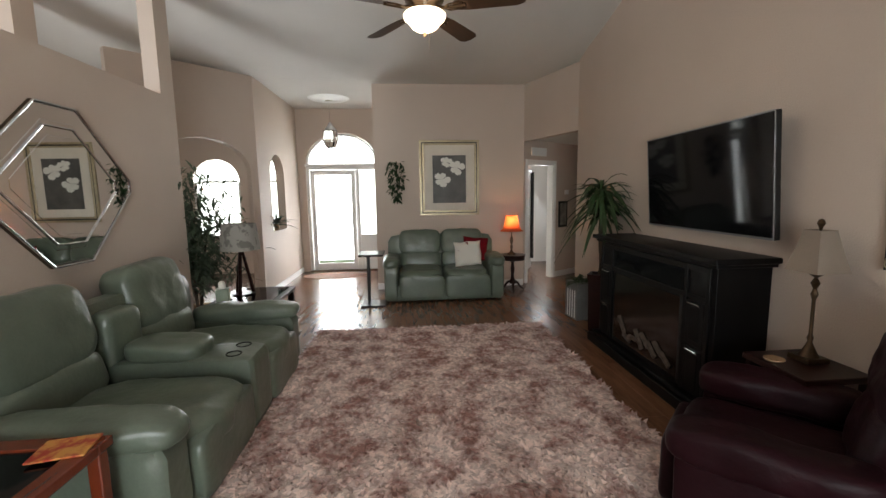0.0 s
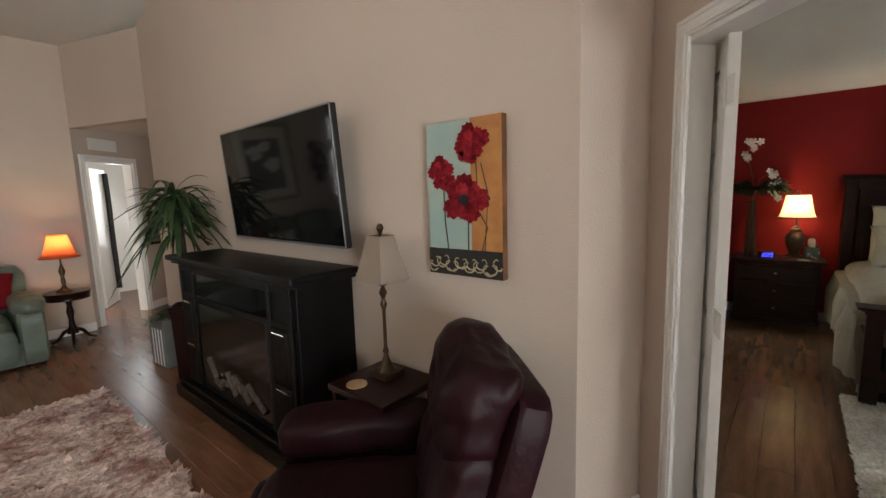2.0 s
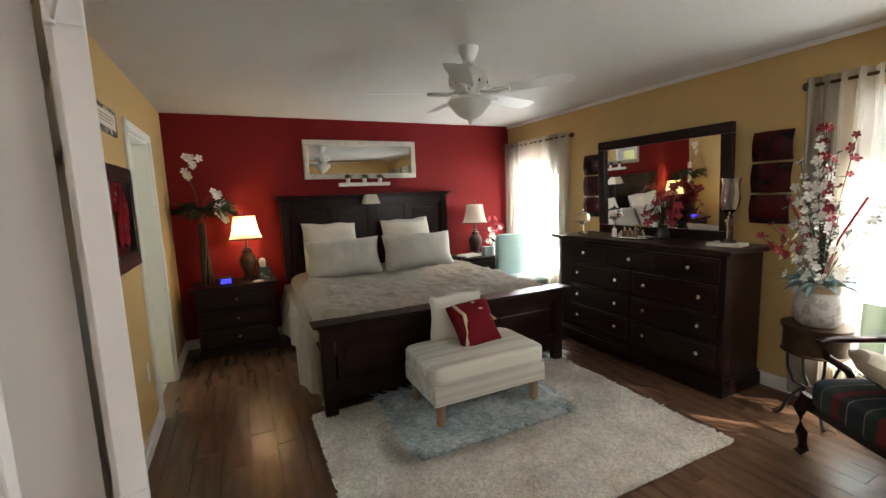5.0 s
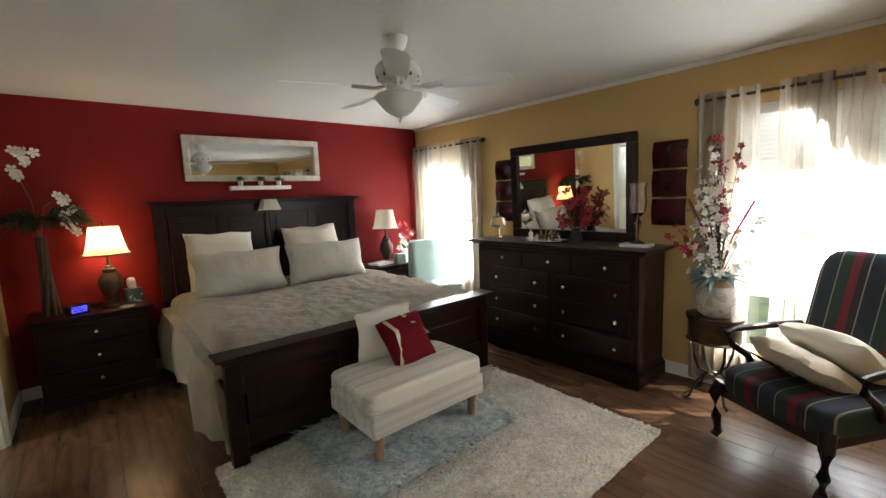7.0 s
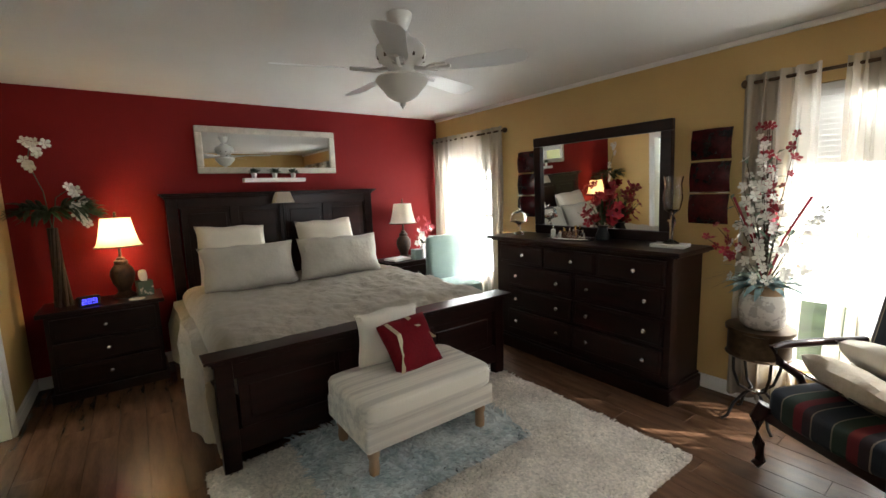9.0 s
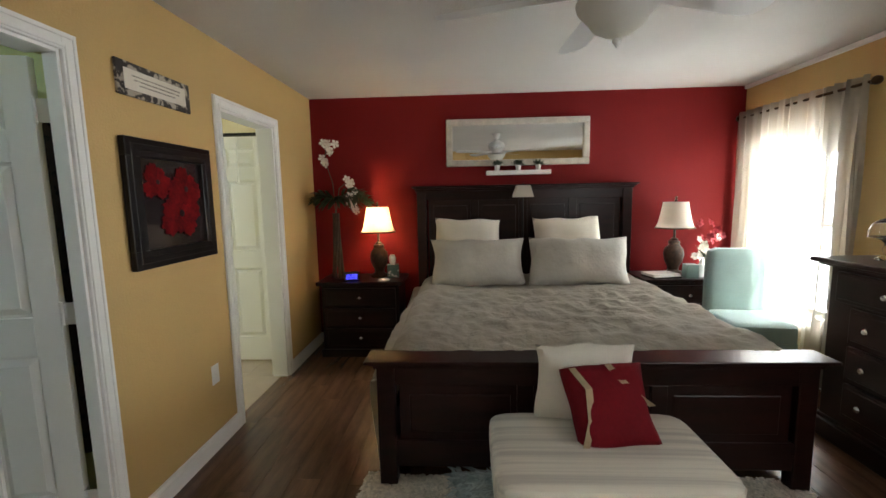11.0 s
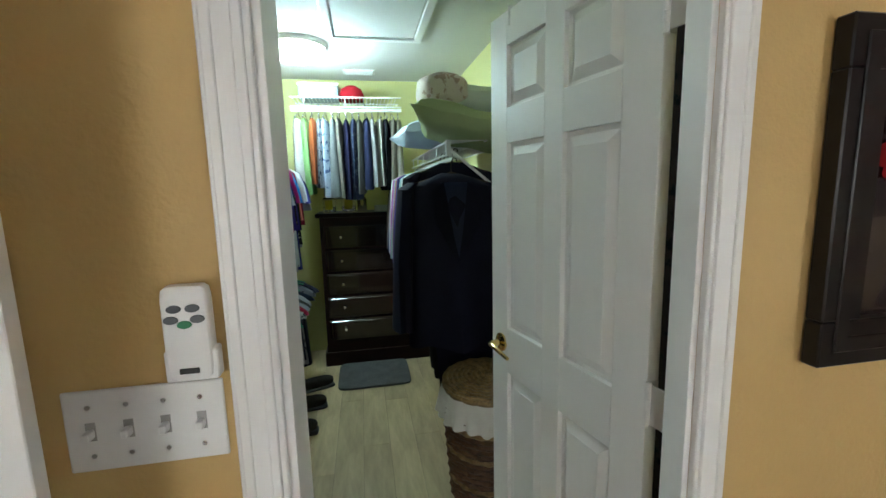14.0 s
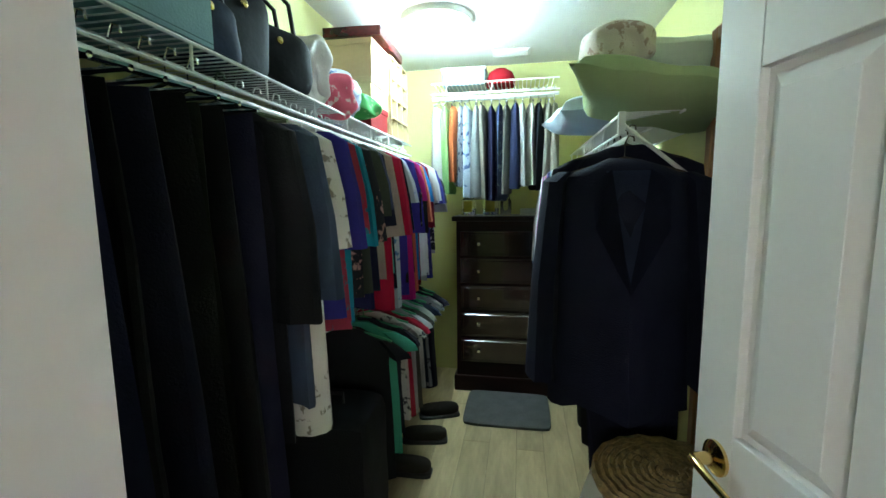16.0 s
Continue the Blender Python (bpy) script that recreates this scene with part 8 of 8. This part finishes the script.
pb = part("plaid_blanket", soft((4.34, 3.22, 1.97), (4.62, 3.55, 2.14), 3, 12, 0.05, seed=5), fabric((0.55, 0.48, 0.42), (0.36, 0.26, 0.22)), None, "folded cream and brown plaid fleece blanket", True, category="blanket")

rb = thing("bathrobe", "dark brown printed robe hanging on the wall behind the door", "robe", pose(4.80, 1.92, 1.95, 0, 0, 90))
bm = bmesh.new()
loft(bm, [(0.0, 0, 0.06, 0.02), (-0.05, 0, 0.18, 0.035), (-0.12, 0, 0.25, 0.045), (-0.7, 0, 0.29, 0.05), (-1.65, 0, 0.31, 0.05)], 28, 0.5, 3.0)
part("fabric", bm, fabric((0.035, 0.02, 0.016), (0.008, 0.007, 0.008)), rb, smooth=True)
part("hook", tube([(0, -0.055, 0.06), (0, -0.02, 0.07), (0, 0.0, 0.02), (0, 0.02, 0.03)], 0.005, 6), M["chrome"], rb, smooth=True)
hm_ = thing("laundry_hamper", "round wicker hamper with lid and white cloth ruffle", "hamper", pose(4.53, 2.64, 0) @ Matrix.Diagonal((1.06, 1.06, 1.0, 1)))
WK = mat("brown_wicker", (0.16, 0.075, 0.03), 0.55, var=0.4, scale=30, fine=120)
WL = mat("tan_wicker", (0.40, 0.26, 0.11), 0.5, var=0.35, scale=30, fine=120)
part("core", lathe([(0.165, 0), (0.19, 0.3), (0.20, 0.5), (0.19, 0.55)], 28), WK, hm_, smooth=True)
for k in range(19):
    z = 0.015 + k * 0.026
    rr = 0.168 + 0.034 * (z / 0.5)
    ring = [(rr + 0.005 + 0.004 * (-1) ** (j + k), 2 * math.pi * j / 40) for j in range(41)]
    bm = tube([(q * math.cos(a), q * math.sin(a), z) for q, a in ring], 0.012, 5)
    part("wicker_band", bm, WL if k in (4, 10, 15) else WK, hm_)
lid = part("lid", lathe([(0.21, 0.555), (0.215, 0.57), (0.205, 0.585), (0.1, 0.60), (0.002, 0.603)], 30), WL, hm_, "tan wicker lid", True)
for k in range(9):
    rr = 0.205 - k * 0.022
    part("weave_ring", tube([Vector((rr * math.cos(2 * math.pi * j / 36), rr * math.sin(2 * math.pi * j / 36), 0.588 + 0.002 * k + 0.003 * (-1) ** j)) for j in range(37)], 0.009, 5), WL, lid)


def ruffle(u, v):
    a = 2 * math.pi * u
    rr = 0.212 + 0.022 * (1 - v) * (1 + 0.5 * math.sin(a * 22)) + 0.006 * math.sin(a * 9)
    return Vector((rr * math.cos(a), rr * math.sin(a), 0.44 + 0.12 * v - 0.012 * (1 - v) * abs(math.sin(a * 11))))


part("ruffle", grid_sheet(ruffle, 132, 5), M["petal_w"], hm_, "white ruffled cloth liner", True)
tm = thing("standing_mirror", "tall mirror in an orange wood frame against the wall", "mirror", pose(EXW - 0.03, 2.95, 0.28, 0, 0, 0))
for a, b in (((0.27, 0), (0.32, 1.8)), ((-0.32, 0), (-0.27, 1.8)), ((-0.27, 1.75), (0.27, 1.8)), ((-0.27, 0), (0.27, 0.05))):
    part("frame_side", bx((-0.02, a[0], a[1]), (0.025, b[0], b[1]), 0.005), mat("orange_oak", (0.33, 0.14, 0.04), 0.4, var=0.2, scale=6, stretch=(4, 4, 0.5)), tm)
part("glass", bx((0.0, -0.27, 0.05), (0.01, 0.27, 1.75)), M["mirror"], tm)
mt_ = part("bath_mat", soft((3.72, 3.86, 0.001), (4.28, 4.33, 0.022), 12, 10, 0.003), mat("grey_bath_mat", (0.10, 0.095, 0.09), 0.95, var=0.2, scale=12, bump=0.6, bump_scale=220), None, "dark grey bath mat before the chest", True, category="mat")
lt = thing("ceiling_light", "round white flush ceiling light, lit", "ceiling light", pose(3.60, 3.82, ZB))
part("pan", lathe([(0.19, -0.03), (0.20, -0.015), (0.20, -0.0005)], 32), M["white"], lt, smooth=True)
part("diffuser", lathe([(0.185, -0.03), (0.18, -0.07), (0.14, -0.095), (0.05, -0.105), (0.002, -0.106)], 32), glow("lit_white_diffuser", (0.88, 1.0, 1.0), 2.4), lt, "glowing white diffuser", True)
lamp("closet_light", "POINT", pose(3.60, 3.82, ZB - 0.22), 12.5, (0.60, 0.91, 1.0), 0.11)
vt = thing("air_vent", "small white louvred vent in the closet ceiling", "vent", pose(4.0, 4.46, ZB))
part("frame", bx((-0.13, -0.07, -0.008), (0.13, 0.07, -0.0005), 0.003), M["plastic_w"], vt)
for k in range(7):
    part("slat", bx((-0.11, -0.055 + k * 0.017, -0.014), (0.11, -0.045 + k * 0.017, -0.006)), M["plastic_w"], vt)
ht = thing("attic_hatch", "white attic hatch panel with moulded trim", "hatch", pose(0, 0, ZB), kind="structure")
for a, b in (((3.80, 2.92), (4.40, 2.97)), ((3.80, 3.63), (4.40, 3.68)), ((3.80, 2.97), (3.85, 3.63)), ((4.35, 2.97), (4.40, 3.63))):
    part("trim_piece", bx((a[0], a[1], -0.018), (b[0], b[1], -0.0005), 0.006), M["white"], ht)
part("panel", bx((3.86, 2.98, -0.006), (4.34, 3.62, -0.0005)), M["white"], ht)

# ---------------------------------------------------------------- laminate planks
def planks(root_name, x0, x1, y0, y1, along, pw, pl, material, label, near, z=0.0, inside=None):
    """A laid floor: boards near the walk are parts, the rest one joined part of kind stuff."""
    rng_ = random.Random(x0 * 7 + y0)
    root = thing(root_name, label, "floor", pose(0, 0, 0), kind="structure")
    unit = {}
    V, F = [], []
    count = 0
    a0, a1, b0, b1 = (x0, x1, y0, y1) if along == "x" else (y0, y1, x0, x1)
    row, b = 0, b0
    while b < b1:
        w = min(pw, b1 - b)
        a = a0 - rng_.uniform(0, pl)
        while a < a1:
            s, e = max(a, a0), min(a + pl, a1)
            a += pl
            if e - s < 0.02:
                continue
            cx, cy = ((s + e) / 2, b + w / 2) if along == "x" else (b + w / 2, (s + e) / 2)
            lx, ly = (e - s, w) if along == "x" else (w, e - s)
            if inside and not inside(cx, cy):
                continue
            g = 0.0007
            if near(cx, cy) and count < 300:
                key = (round(lx, 2), round(ly, 3))
                if key not in unit:
                    unit[key] = mesh_of("plank", bx((-lx / 2 + g, -ly / 2 + g, 0), (lx / 2 - g, ly / 2 - g, 0.006), 0.0012, 1), material)
                ob = new("plank", unit[key])
                ob.parent = root
                ob.location = (cx, cy, z - 0.0055)
                count += 1
            else:
                k = len(V)
                for zz in (-0.002, 0.0005):
                    V += [(cx - lx / 2 + g, cy - ly / 2 + g, z + zz), (cx + lx / 2 - g, cy - ly / 2 + g, z + zz), (cx + lx / 2 - g, cy + ly / 2 - g, z + zz), (cx - lx / 2 + g, cy + ly / 2 - g, z + zz)]
                F += [(k + 4, k + 5, k + 6, k + 7), (k, k + 4, k + 7, k + 3), (k + 1, k + 2, k + 6, k + 5), (k, k + 1, k + 5, k + 4), (k + 2, k + 3, k + 7, k + 6)]
        b += pw
        row += 1
    if V:
        me = bpy.data.meshes.new("plank_rest")
        me.from_pydata(V, [], F)
        me.materials.append(material)
        o = tagged(new("plank_rest", me), kind="stuff")
        o.parent = root
    return root


planks("floor_bedroom", 1.8, 7.16, -2.72, 1.41, "x", 0.155, 1.22, M["floor"], "brown wood laminate bedroom floor", lambda x, y: True, inside=lambda x, y: y < x - 1.9)
planks("floor_living", -2.0, 3.3, -2.2, 9.1, "y", 0.155, 1.22, M["floor_y"], "brown wood laminate living room floor", lambda x, y: x > -0.9 and y > 1.0, inside=lambda x, y: y > x - 1.95)
planks("floor_closet", 2.98, 4.86, 1.41, 4.75, "y", 0.155, 1.22, M["cfloor_y"], "pale grey oak laminate closet floor", lambda x, y: True)
planks("floor_bath", 4.98, 7.28, 1.47, 4.0, "x", 0.3, 0.3, M["bath_tile"], "beige tile bathroom floor", lambda x, y: True)
